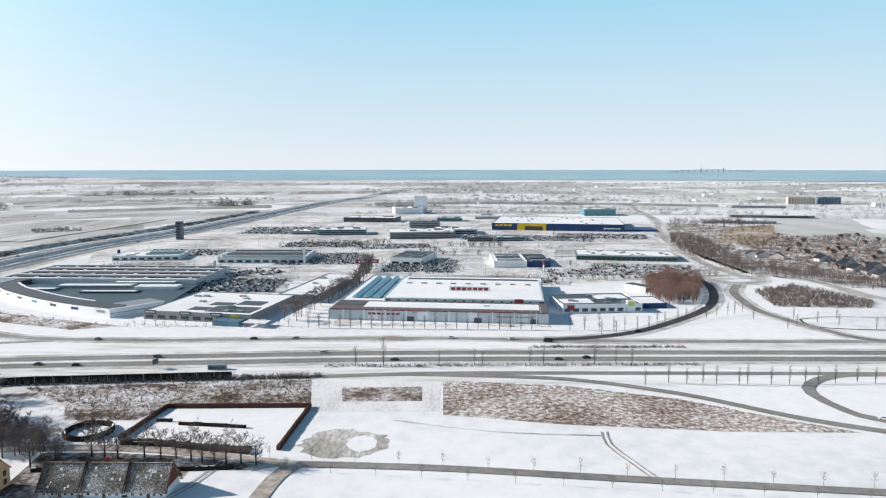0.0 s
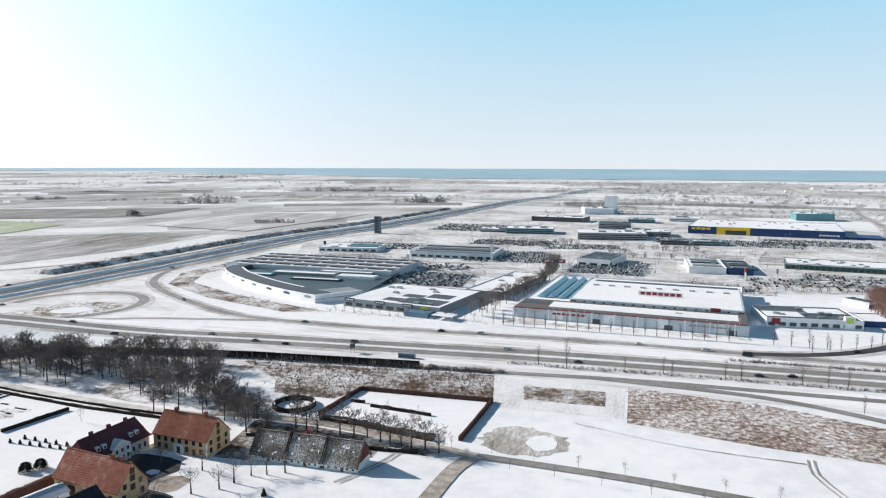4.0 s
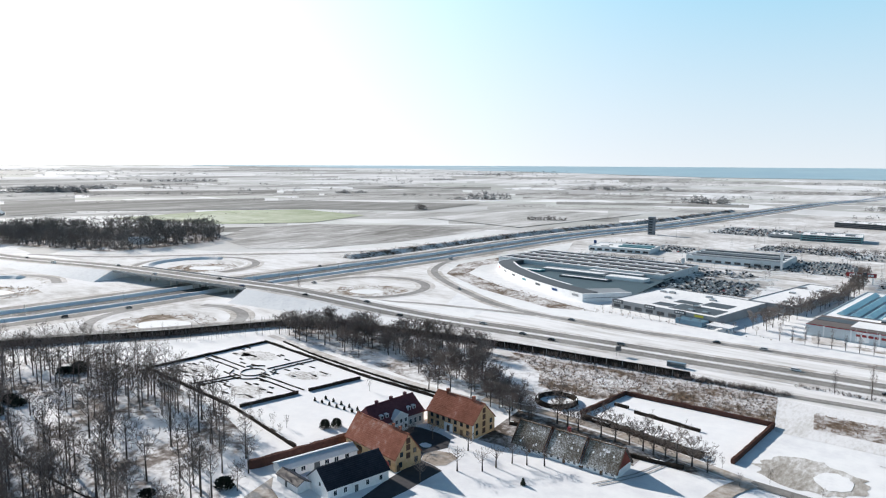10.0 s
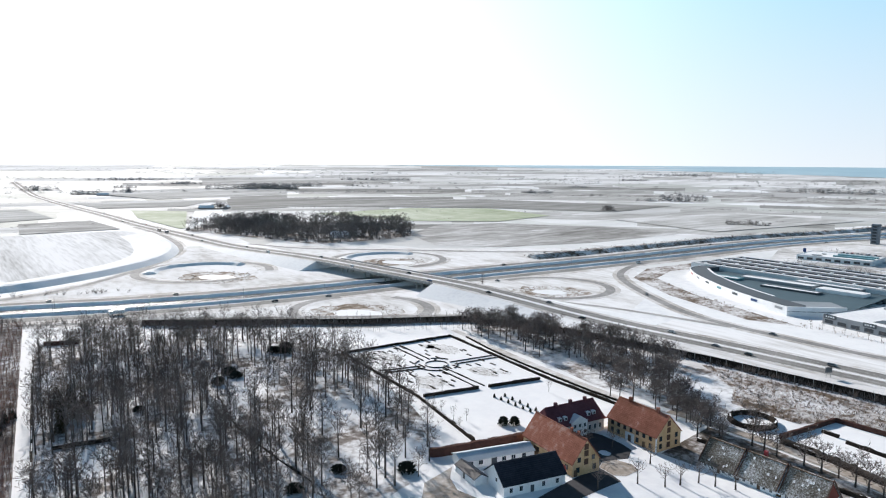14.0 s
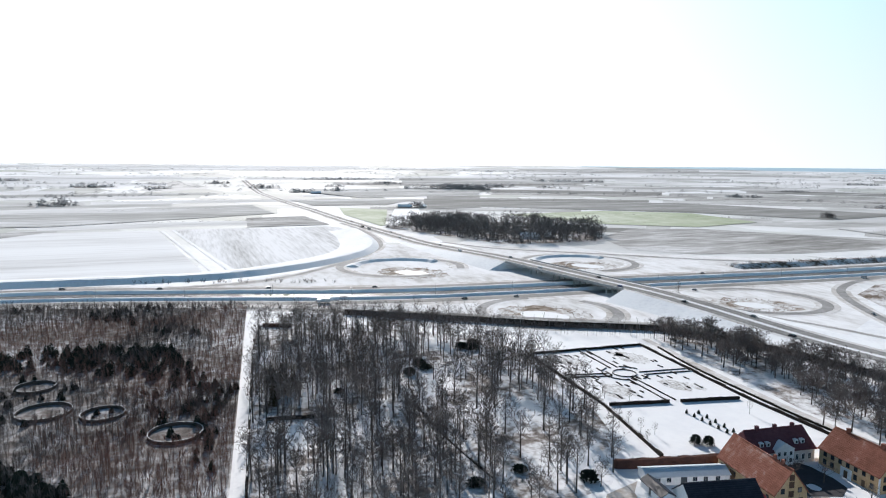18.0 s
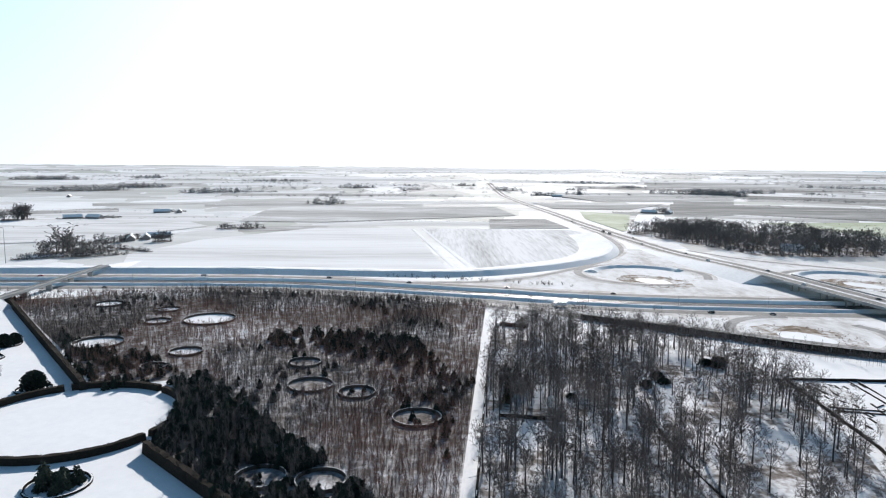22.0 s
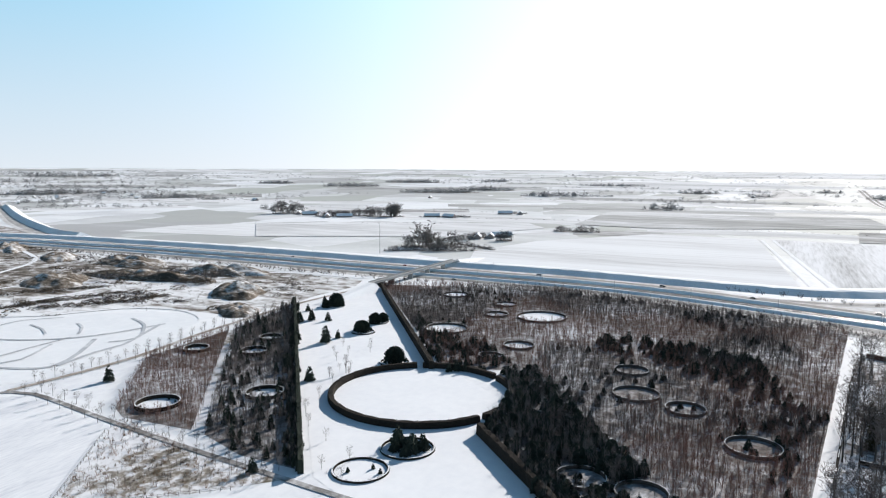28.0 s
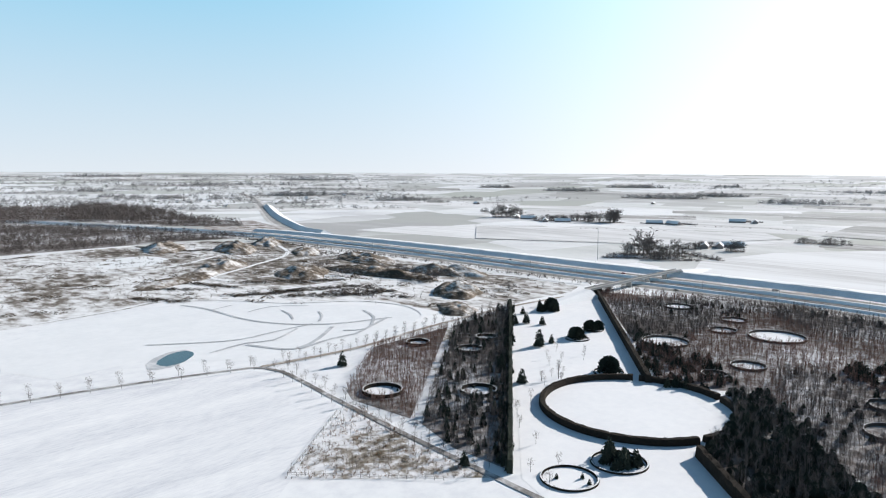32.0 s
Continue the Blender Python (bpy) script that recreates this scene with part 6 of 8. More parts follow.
for i, (y, off, k, c) in enumerate([(60, -31, 0, 2), (-20, -28, 0, 0), (-90, -31, 1, 0), (-200, -28, 2, 1), (140, -31, 0, 0), (-340, -29, 0, 4), (230, 27, 0, 2), (440, -29, 0, 0), (190, 26, 1, 0), (560, 27, 2, 1), (760, -29, 0, 0), (-150, 26, 0, 1), (-260, 27, 0, 0), (90, 27, 3, 1), (905, 26, 0, 2), (1200, -28, 3, 1), (-480, -28, 0, 2)]):
    p, a = on_line(LINE_B, y=y, off=off)
    car(p.x, p.y, p.z + 0.17, a + (180 if off > 0 else 0), k, c, "traffic on the lower motorway")
for i, (x, y, a, k, c) in enumerate([(-110, 390, 180, 0, 0), (-86, 391, 180, 1, 3), (-200, 389, 178, 0, 2), (5, 392, 180, 0, 1), (118, 408, 30, 0, 0), (-320, 430, 140, 0, 2), (40, 389, 180, 1, 1), (60, 384, 180, 2, 0), (187, 483, 60, 0, 1), (-350, 352, 210, 0, 0), (-430, 376, 200, 0, 2), (-395, 350, 150, 0, 0), (175, 262, -30, 0, 1)]):
    car(x, y, 0.17, a, k, c, "traffic on the slip roads")

# ---- parked cars of the retail park ----
rnd = random.Random(77)
LOTS = [(200, 680, 100, 36, -9, 0.5), (-60, 860, 90, 50, 8, 0.5), (230, 985, 130, 70, -10, 0.5), (-150, 880, 100, 60, 0, 0.45), (-300, 800, 90, 60, 3, 0.4), (90, 730, 60, 40, 0, 0.6), (-175, 580, 80, 75, 2, 0.75), (-205, 650, 110, 50, 2, 0.35), (40, 600, 130, 40, 0, 0.3), (-20, 690, 70, 90, -5, 0.75), (150, 640, 110, 50, -5, 0.3), (-130, 745, 90, 90, 5, 0.55), (120, 960, 180, 70, -10, 0.45), (-230, 1080, 150, 120, 0, 0.4), (120, 790, 80, 60, 0, 0.5), (-300, 700, 60, 25, 0, 0.5)]
ncar = 0
FARCARS = []
for (cx, cy, w, d, turn, fill) in LOTS:
    c, s = math.cos(radians(turn)), math.sin(radians(turn))
    rows = max(2, int(d / 11))
    rect = lambda x0, x1, y0, y1: [(cx + x * c - y * s, cy + x * s + y * c) for x, y in ((x0, y0), (x1, y0), (x1, y1), (x0, y1))]
    setting("parking_lot", sheet(Shape(), rect(-w / 2 - 4, w / 2 + 4, -d / 2 - 6, d / 2 + 4), 0.06), SALTED, "grey salted parking lot")
    for r in range(rows):
        setting("parking_strip", sheet(Shape(), rect(-w / 2, w / 2, -d / 2 + 11 * r + 2.0, -d / 2 + 11 * r + 3.2), 0.1), SNOW, "snow strip between parking rows")
    for r in range(rows):
        for sd in (0, 1):
            yy = -d / 2 + 11 * r + 5.2 * sd
            n = int(w / 2.9)
            run = 0
            for i in range(n):
                if rnd.random() > fill * 0.95 or ncar >= 2600:
                    continue
                xx = -w / 2 + 2.9 * i
                ncar += 1
                if ncar % 9:
                    FARCARS.append((cx + xx * c - yy * s, cy + xx * s + yy * c, 0.05, 1, 1, radians(turn + 90 + 180 * sd)))
                    continue
                b, g, wm, L, W = CARS[rnd.choice([0, 0, 1])][rnd.choice([0, 0, 1, 2, 2, 3, 4, 5])]
                th = thing("car", "parked car in the slushy retail car park", "car", cx + xx * c - yy * s, cy + xx * s + yy * c, 0.05, turn + 90 + 180 * sd, "parked cars of the retail park")
                part("body", b, None, th)
                for q in g[:2]:
                    part("window", q, None, th)

BLOCK = Shape().box(-2.2, 2.2, -0.85, 0.85, 0.25, 0.85).add([(-1.6, -0.75, 0.85), (1.0, -0.75, 0.85), (0.5, -0.65, 1.45), (-1.2, -0.65, 1.45), (-1.6, 0.75, 0.85), (1.0, 0.75, 0.85), (0.5, 0.65, 1.45), (-1.2, 0.65, 1.45)], [(0, 1, 2, 3), (7, 6, 5, 4), (3, 2, 6, 7), (1, 5, 6, 2), (4, 0, 3, 7)])
for k in range(3):
    many("parked_cars", [BLOCK], FARCARS[k::3], PAINTS[(0, 2, 3)[k]], "rows of parked cars in the far car parks", "cars")


# ---- retail park buildings ----
def letters(parent, x0, x1, y, z, h, material, n, seed=1):
    """Raised sign blocks in place of a shop's lettering."""
    r = random.Random(seed)
    w = (x1 - x0) / n
    for i in range(n):
        part("sign_bar", Shape().box(x0 + i * w + w * 0.12, x0 + (i + 1) * w - w * 0.1, y - 0.12, y, z, z + h * r.uniform(0.9, 1.0)), material, parent)


def flat_box(th, name, x0, x1, y0, y1, z0, z1, m, label=""):
    return part(name, Shape().box(x0, x1, y0, y1, z0, z1), m, th, label)


# building store: low front range, main roof, glass saw-tooth at the west end
flat_box(diy, "front_roof", -71, 71, 0.5, 30, 9.3, 9.9, BROWNROOF, "dark bare roof strip at the front")
flat_box(diy, "snow_patch", -50, 66, 7, 25, 9.9, 10.15, SNOW)
flat_box(diy, "red_band", -71.6, 71.6, -0.35, -0.1, 9.0, 9.7, REDP, "dark red trim band")
flat_box(diy, "upper_roof", -40, 70, 32, 120, 9.3, 12.2, WHITE, "raised white roof hall")
flat_box(diy, "roof_snow", -39, 69, 33, 119, 12.2, 12.5, SNOW)
flat_box(diy, "dark_roof", -36, 68, 110, 117, 12.5, 12.7, DARK, "bare dark roofing strip")
flat_box(diy, "dark_roof", -70, -44, 14, 24, 9.9, 10.1, DARK, "bare dark roofing strip")
flat_box(diy, "dark_gutter", -40, 70, 30.6, 32, 9.9, 11.0, DARK)
for i in range(4):
    a = -66 + 7.5 * i
    s = Shape().add([(a, 40, 9.8), (a + 5.5, 40, 9.8), (a + 2.75, 40, 12.6), (a, 128, 9.8), (a + 5.5, 128, 9.8), (a + 2.75, 128, 12.6)], [(0, 1, 2), (3, 5, 4), (0, 2, 5, 3), (1, 4, 5, 2)])
    part("glass_roof", s, plain("pale_blue_glass", (0.30, 0.50, 0.58), 0.2) if i == 0 else bpy.data.materials["pale_blue_glass"], diy, "pale blue glazed roof ridge")
flat_box(diy, "roof_sign", 2, 32, 62, 62.4, 12.6, 16.8, WHITE, "roof sign board with red lettering")
letters(diy, 3, 31, 62, 13.3, 2.8, REDP, 7)
letters(diy, -46, -24, -0.15, 5.2, 1.9, REDP, 7)
letters(diy, 38, 62, -0.15, 5.0, 1.2, GREY, 11, 2)
flat_box(diy, "poster", 50, 56, 29.8, 30.5, 10.2, 13.4, REDP, "dark red banner")
for i in range(16):
    flat_box(diy, "glass_panel", -36 + 6.5 * i, -31 + 6.5 * i, 30.3, 30.6, 9.9, 11.6, PALE)
for i in range(22):
    flat_box(diy, "wall_panel", -71 + 6.5 * i, -64.8 + 6.5 * i, -0.12, 0, 1.2, 8.6, WHITE if i % 5 == 4 else PALE)
for a in (-20, 24, 60):
    flat_box(diy, "gate", a, a + 5, -0.2, -0.05, 0, 4.2, DARK)
for i in range(10):
    a = -62 + i * 14
    flat_box(diy, "pilaster", a - 0.4, a + 0.4, -0.4, 0, 0, 9.6, WHITE)
for i in range(9):
    flat_box(diy, "roof_light", -34 + 11.5 * i, -30 + 11.5 * i, 90, 93, 12.5, 13.4, GREY)

# furniture store
flat_box(furn, "glass_front", -50, -22, -1.5, -1.2, 0.5, 9, GLASS)
letters(furn, -98, -70, -0.2, 8.5, 4.5, YELLOW, 4)
for i in range(24):
    flat_box(furn, "cladding_rib", -100 + i * 8.4, -99.6 + i * 8.4, -0.25, 0, 0, 14.6, BLUE)
flat_box(furn, "service_yard", 102, 150, 10, 60, 0, 4, BLUE, "low blue service wing")
letters(furn, 70, 96, -0.2, 5, 3, WHITE, 6, 4)

# arcade building: curved white front wall, blue-grey court roofs, long striped hall
arc = thing("arcade", "curved white shop front with grey-blue inner roofs", "building", -290, 500)
AO = Vector((-290, 500, 0))
curve = [p - AO for p in smooth_path([(-352, 590), (-362, 553), (-345, 527), (-323, 507), (-287, 480.5), (-251, 460), (-221, 447)], 7)]
sw = Shape()
a, b = sides(curve, 0.4), sides(curve, -0.4)
for p, q in zip(a, b):
    sw.v += [(p.x, p.y, 0), (p.x, p.y, 8.2), (q.x, q.y, 8.2), (q.x, q.y, 0)]
sw.f += [(4 * i + k, 4 * i + 4 + k, 4 * i + 4 + (k + 1) % 4, 4 * i + (k + 1) % 4) for i in range(len(a) - 1) for k in range(4)] + [(0, 1, 2, 3), tuple(4 * len(a) - 4 + k for k in (3, 2, 1, 0))]
part("curved_wall", sw, WHITE, arc)
back = [(-352, 590), (-204, 586), (-196, 475), (-221, 447), (-251, 460), (-287, 480.5), (-323, 507), (-345, 527), (-362, 553)]
part("court_roof", Shape().prism([(x + 290, y - 500) for x, y in reversed(back)], 3.6, 4.2), plain("slate_blue_roof", (0.06, 0.10, 0.12), 0.6), arc, "grey-blue roof of the inner court")
part("east_wall", Shape().prism([(-221 + 290, 447 - 500), (-196 + 290, 475 - 500), (-197 + 290, 476 - 500), (-222 + 290, 448 - 500)], 0, 8.2), WHITE, arc)
part("end_hall", Shape().prism([(-238 + 290, 462 - 500), (-221 + 290, 449 - 500), (-197 + 290, 476 - 500), (-212 + 290, 488 - 500)], 4.2, 7.6), GREY, arc)
for i, (x, y, w, d, h) in enumerate([(-20, 42, 60, 14, 7.0), (-45, 30, 30, 10, 6.2), (10, 20, 44, 9, 6.0), (45, 36, 34, 12, 7.4), (20, 55, 50, 10, 7.6)]):
    part("court_unit", Shape().box(x, x + w, y, y + d, 4.2, h), (GREY, TEAL, DARK, WHITE, GREY)[i], arc)
    part("unit_snow", Shape().box(x + 1, x + w - 1, y + 1, y + d * 0.55, h, h + 0.2), SNOW, arc)
slate = Shape()
ra, rb = sides(curve, -0.6), sides(curve, -14)
for p, q in zip(ra, rb):
    slate.v += [(p.x, p.y, 7.7), (q.x, q.y, 8.6), (q.x, q.y, 4.2), (p.x, p.y, 4.2)]
slate.f += [(4 * i + k, 4 * i + 4 + k, 4 * i + 4 + (k + 1) % 4, 4 * i + (k + 1) % 4) for i in range(len(ra) - 1) for k in range(4)] + [(0, 1, 2, 3), tuple(4 * len(ra) - 4 + k for k in (3, 2, 1, 0))]
part("curved_roof", slate, plain("dark_slate", (0.075, 0.085, 0.095), 0.6), arc, "dark roof band behind the curved front")
part("snow_strip", ribbon(Shape(), sides(curve, -15.5)[6:-4], 2.2, 8.7, 0), SNOW, arc)
for i in range(9):
    p = curve[3 + i * 3]
    q = curve[4 + i * 3]
    d = math.atan2(q.y - p.y, q.x - p.x)
    o = part("sign_panel", Shape().box(-3.5, 3.5, -0.1, 0.1, 4.4, 6.6), (DARK, BLUE, REDP, GREY, DARK, TEAL, DARK, BLUE, GREY)[i], arc)
    n = Vector((math.sin(d), -math.cos(d), 0)) * 0.55
    o.matrix_basis = Matrix.Translation((p.x + n.x, p.y + n.y, 0)) @ Matrix.Rotation(d, 4, "Z")

arc.scale = (1, 1, 0.74)
hall("store", "pale shop hall with blue glass front and tall sign", -189, 708, 92, 60, 0, 9, PALE, SNOW, ribs=4, windows=10, seed=3)
st = hall("store", "low pale shop hall with blue-grey roof ridges", -318, 728, 70, 45, 6, 7, PALE, SNOW, skylights=5, windows=8, seed=4)
for a in (12, 26):
    part("roof_ridge", Shape().box(-4, 33, a, a + 5, 6.4, 8.2), TEAL, st, "pale blue raised roof light")
o = hall("office", "white showroom with dark roof and glass side", -38, 695, 34, 60, -14, 10, WHITE, DARK, skylights=12, windows=3, seed=5)
hall("store", "white shop with snow-patched grey roof", 67, 675, 33, 62, 0, 9, WHITE, SNOW, ribs=3, skylights=4, seed=6)
hall("store", "dark blue glazed annexe beside the shop", 96, 677, 22, 58, 0, 8, BLUE, DARK, ribs=4, seed=7)
hall("store", "long low shop with green glazed front", 195, 724, 104, 45, -9, 8, GREENP, SNOW, skylights=14, band=WHITE, windows=20, seed=8)
r = hall("restaurant", "white restaurant with dark snow-patched roof", 110, 464, 56, 40, 5, 8, WHITE, DARK, skylights=10, windows=9, seed=9)
flat_box(r, "snow_patch", -26, -4, 6, 22, 7.5, 7.7, SNOW)
flat_box(r, "snow_patch", 2, 25, 20, 36, 7.5, 7.7, SNOW)
flat_box(r, "red_panel", -25, -20, -0.3, -0.1, 2.5, 7.5, REDP, "red sign panel")
flat_box(r, "sign_tower", 17, 23, -0.5, 2, 0, 11, WHITE, "white sign tower with yellow and green panels")
flat_box(r, "sign_panel", 18, 22, -0.65, -0.5, 5.5, 10, plain("lime_sign", (0.45, 0.6, 0.1), 0.5), "yellow-green sign panel")
hall("office", "white two-storey office block with dark roof", 166, 542, 13, 20, 40, 6.5, PALE, DARK, windows=6, seed=10)
hall("shed", "low blue retail unit in shade", 148, 478, 22, 26, 5, 5, BLUE, SNOW, seed=11)
for i, (x, y, w, d, t, h, m, rf, rb) in enumerate([(-148, 1000, 70, 45, 5, 11, TEAL, SNOW, 2), (-134, 1236, 95, 50, -10, 11, DARK, SNOW, 3), (-28, 950, 92, 55, 8, 13, GREY, SNOW, 4), (50, 912, 34, 18, 0, 8, DARK, SNOW, 2), (92, 916, 40, 20, 0, 8, TEAL, SNOW, 2), (-71, 1448, 60, 60, 10, 17, WHITE, SNOW, 0), (320, 1397, 64, 50, 0, 18, TEAL, SNOW, 2), (-205, 1010, 40, 40, 3, 7, GREY, SNOW, 0), (20, 1010, 60, 50, 3, 10, GREY, SNOW, 2), (90, 1300, 60, 40, -6, 10, WHITE, SNOW, 0), (-30, 1120, 50, 40, 0, 12, GREY, DARK, 2), (12, 1250, 46, 30, 0, 9, TEAL, SNOW, 0)]):
    o = hall("office", "flat-roofed commercial block with ribbon windows", x, y, w, d, t, h, m, rf, ribs=0, skylights=6, seed=20 + i, rooftop=2)
    if h < 17:
        for k in range(int(h / 3.6)):
            flat_box(o, "window_band", -w / 2 + 2, w / 2 - 2, -0.12, 0, 1.2 + 3.5 * k, 2.9 + 3.5 * k, GLASS)
tw = thing("storage_tower", "tall plain white storage block", "building", -48, 1470)
flat_box(tw, "body", -13, 13, 0, 26, 0, 37, WHITE)
flat_box(tw, "roof", -12, 12, 1, 25, 37, 37.4, SNOW)
tw = thing("office_tower", "slim dark stair tower by the motorway", "tower", -363, 942)
flat_box(tw, "body", -4, 4, -4, 4, 0, 25, plain("dark_slate", (0.10, 0.13, 0.16), 0.5))
for k in range(6):
    flat_box(tw, "window", -2.5, 2.5, -4.15, -4, 2 + 3.8 * k, 4.2 + 3.8 * k, GLASS)
flat_box(tw, "crown", -4.4, 4.4, -4.4, 4.4, 22.5, 23.3, DARK)

# tall sign pylons, lamp posts
for i, (x, y, h) in enumerate([(-143, 700, 17), (-215, 640, 12), (-78, 662, 14), (-70, 650, 12), (-350, 735, 11), (95, 640, 12), (120, 640, 12), (-20, 660, 9)]):
    o = thing("sign_pylon", "tall white shop sign pylon", "sign", x, y, 0, 10 * i)
    flat_box(o, "mast", -0.9, 0.9, -0.3, 0.3, 0, h, WHITE)
    flat_box(o, "board", -1.5, 1.5, -0.45, 0.45, h - 4, h, (BLUE, REDP, GREY, DARK)[i % 4] if i > 1 else WHITE)
lamp = thing("lamp_post", "slim grey car park lamp post", "lamp", -150, 600, 0, 0, "lamp posts of the car parks")
part("pole", Shape().tube((0, 0, 0), (0, 0, 10), 0.12, 0.08, 6), METAL, lamp)
part("lamp_head", Shape().box(-1.2, 1.2, -0.15, 0.15, 9.9, 10.1), METAL, lamp)
rnd = random.Random(31)
for i in range(90):
    x, y = rnd.uniform(-260, 260), rnd.uniform(590, 1050)
    copy_thing(lamp, pose(x, y, 0, 0, 0, rnd.uniform(0, 180)))
gate = thing("sign_gantry", "red and white sign gantry over the avenue", "sign", -74, 665, 0, 10)
flat_box(gate, "leg", -9, -8, -0.5, 0.5, 0, 9, WHITE)
flat_box(gate, "leg", 8, 9, -0.5, 0.5, 0, 9, WHITE)
flat_box(gate, "board", -11, 11, -0.6, 0.6, 6, 9.4, REDP)
letters(gate, -9, 9, -0.6, 6.8, 1.8, WHITE, 8)

# ---- roadside trees and hedges of the retail park ----
for i in range(26):
    plant(POPLARS[i % 2], -84 + 6.6 * i if i < 22 else 70 + 9 * i - 190, 419 - 0.25 * i, 0.8, 0.75, i, "upright young trees before the store")
for i in range(16):
    plant(YOUNG[i % 3], -195 + 6.5 * i, 424 + 0.3 * ((i * 7) % 5), 1.0, 0.9, i)
AV = smooth_path([(-100, 440), (-84, 520), (-72, 600), (-76, 700)], 11)
for sd in (-3, 3):
    for i, p in enumerate(sides(AV, sd)):
        plant(ROWTREES[i % 4], p.x + rnd.uniform(-1.5, 1.5), p.y, 0.85, rnd.uniform(0.75, 1.0), i * 1.9, "avenue trees beside the store")
for i, (x, y, k) in enumerate([(-30, 337, 1.05), (-44, 337, 0.7), (16, 338, 0.6), (20, 338, 0.5), (44, 339, 0.65), (51, 339, 0.6), (77, 339, 0.75), (96, 339, 0.6), (88, 340, 0.6), (-405, 339, 0.95), (-2, 340, 0.5)]):
    plant(POPLARS[0], x, y, k * 1.1, k, i)
for i in range(30):
    x = 95 + 8 * (i % 15) + rnd.uniform(-2, 2)
    plant(POPLARS[1], x, (308 if i < 15 else 402 + 4.5 * (i % 15)) + rnd.uniform(-2, 2), 0.7, 0.62 + 0.2 * rnd.random(), i, "young roadside trees in snow")
for i in range(16):
    plant(POPLARS[1], 205 + 9 * i, 425 + rnd.uniform(-14, 22), 0.7, 0.65, i, "young roadside trees in snow")
STRIP1 = [(-60, 334), (130, 337), (130, 340.5), (-60, 338)]
many("verge_scrub", SCR, spots(STRIP1, 420, rnd, 0.5, 1.0), TWIG, "low dark scrub along the motorway verge", "scrub")
STRIP2 = [(50, 371), (135, 371), (135, 374), (50, 374)]
many("verge_scrub", SCR, spots(STRIP2, 300, rnd, 0.5, 1.1), BROWNTWIG, "low brown scrub between the roads", "scrub")
COPSE = [(160, 490), (188, 500), (224, 585), (204, 622), (178, 590), (160, 540)]
many("copse", LOWTREE, spots(COPSE, 480, rnd, 0.75, 1.05), REDTWIG, "dense brown leafless copse", "trees")
RAMPTRI = [(250, 545), (296, 572), (320, 500), (304, 478), (238, 484)]
setting("ramp_ground", sheet(Shape(), RAMPTRI, 0.05), PATCHY, "rough grass in thin snow")
many("ramp_scrub", SCR, spots(RAMPTRI, 900, rnd, 1.2, 2.4), BROWNTWIG, "brown scrub inside the ramp", "scrub")
setting("orchard_ground", sheet(Shape(), [(285, 640), (285, 840), (395, 1220), (480, 1150), (560, 800), (420, 560), (340, 560)], 0.04), SCRUB, "rough brown land with thin snow")
many("roadside_wood", LOWTREE, spots([(278, 640), (276, 760), (288, 860), (320, 960), (345, 1000), (350, 900), (330, 800), (310, 700), (400, 570), (470, 470), (450, 460), (360, 540)], 800, rnd, 0.7, 1.0), BROWNTWIG, "brown leafless wood beside the main road", "trees")
many("allotment_scrub", SCR, spots([(350, 700), (400, 950), (600, 1000), (640, 760), (480, 600)], 2600, rnd, 1.2, 2.6), BROWNTWIG, "dark garden hedges and scrub between plots", "scrub")
COT = gabled("summer_cottage", "small brown cottage with dark roof among gardens", "house", 388, 668, 8, 5.5, 30, 2.4, 4.4, plain("brown_boards", (0.22, 0.17, 0.14), 0.8), BROWNROOF)
for i in range(60):
    x, y = rnd.uniform(340, 620), rnd.uniform(640, 1000)
    if x < 330 + (y - 600) * 0.22 + 30:
        continue
    copy_thing(COT, pose(x, y, 0, 0, 0, rnd.choice([20, 110, 30, 120])))
for i in range(7):
    copy_thing(COT, pose(390 + 6 * i, 672 - 15 * i, 0, 0, 0, 25))
for i, (x, y, w, h, m) in enumerate([(945, 1810, 66, 26, plain("beige_flats", (0.45, 0.40, 0.34), 0.8)), (1018, 1808, 54, 26, plain("blue_flats", (0.10, 0.16, 0.22), 0.6)), (1120, 1700, 90, 12, WHITE), (760, 1650, 120, 8, GREY), (640, 1330, 150, 7, DARK), (520, 1200, 120, 7, GREY)]):
    o = hall("apartment_block", "flat-roofed block on the edge of the suburb", x, y, w, 22, -12, h, m, SNOW, seed=40 + i)
    for k in range(int(h / 3)):
        for q in range(max(3, int(w / 7))):
            a = -w / 2 + w * (q + 0.5) / max(3, int(w / 7))
            flat_box(o, "window", a - 1.6, a + 1.6, -0.12, 0, 1 + 3 * k, 2.5 + 3 * k, GLASS)

# white-gabled houses along the suburb road and the tan hillside
GABLE = gabled("house", "grey gabled house with dark snow-dusted roof", "house", 394, 670, 9, 14, 100, 3.4, 7.2, plain("grey_render", (0.48, 0.46, 0.44), 0.8), BTILE)
windows_end(GABLE, [-3, 3], [1.0], 1.2, 1.4, 4.5, 1)
for x, y, t in ((397, 652, 98), (400, 634.5, 96), (397, 612, 95), (403, 723, 105), (410, 690, 100), (353, 751, 80), (364, 741, 60), (345, 760, 70), (420, 660, 95), (424, 640, 95), (422, 610, 92), (402, 590, 92)):
    copy_thing(GABLE, pose(x, y, 0, 0, 0, t))
setting("hillside", sheet(Shape(), [(474, 1134), (570, 1178), (439, 897), (378, 835), (375, 932)], 0.08), mat("tan_grass", [(0.24, 0.19, 0.13), (0.40, 0.33, 0.25), (0.66, 0.64, 0.62)], 0.95, 0.08, 0.02, 0.3, edge=(0.35, 0.68)), "tan dry grass on the hillside")

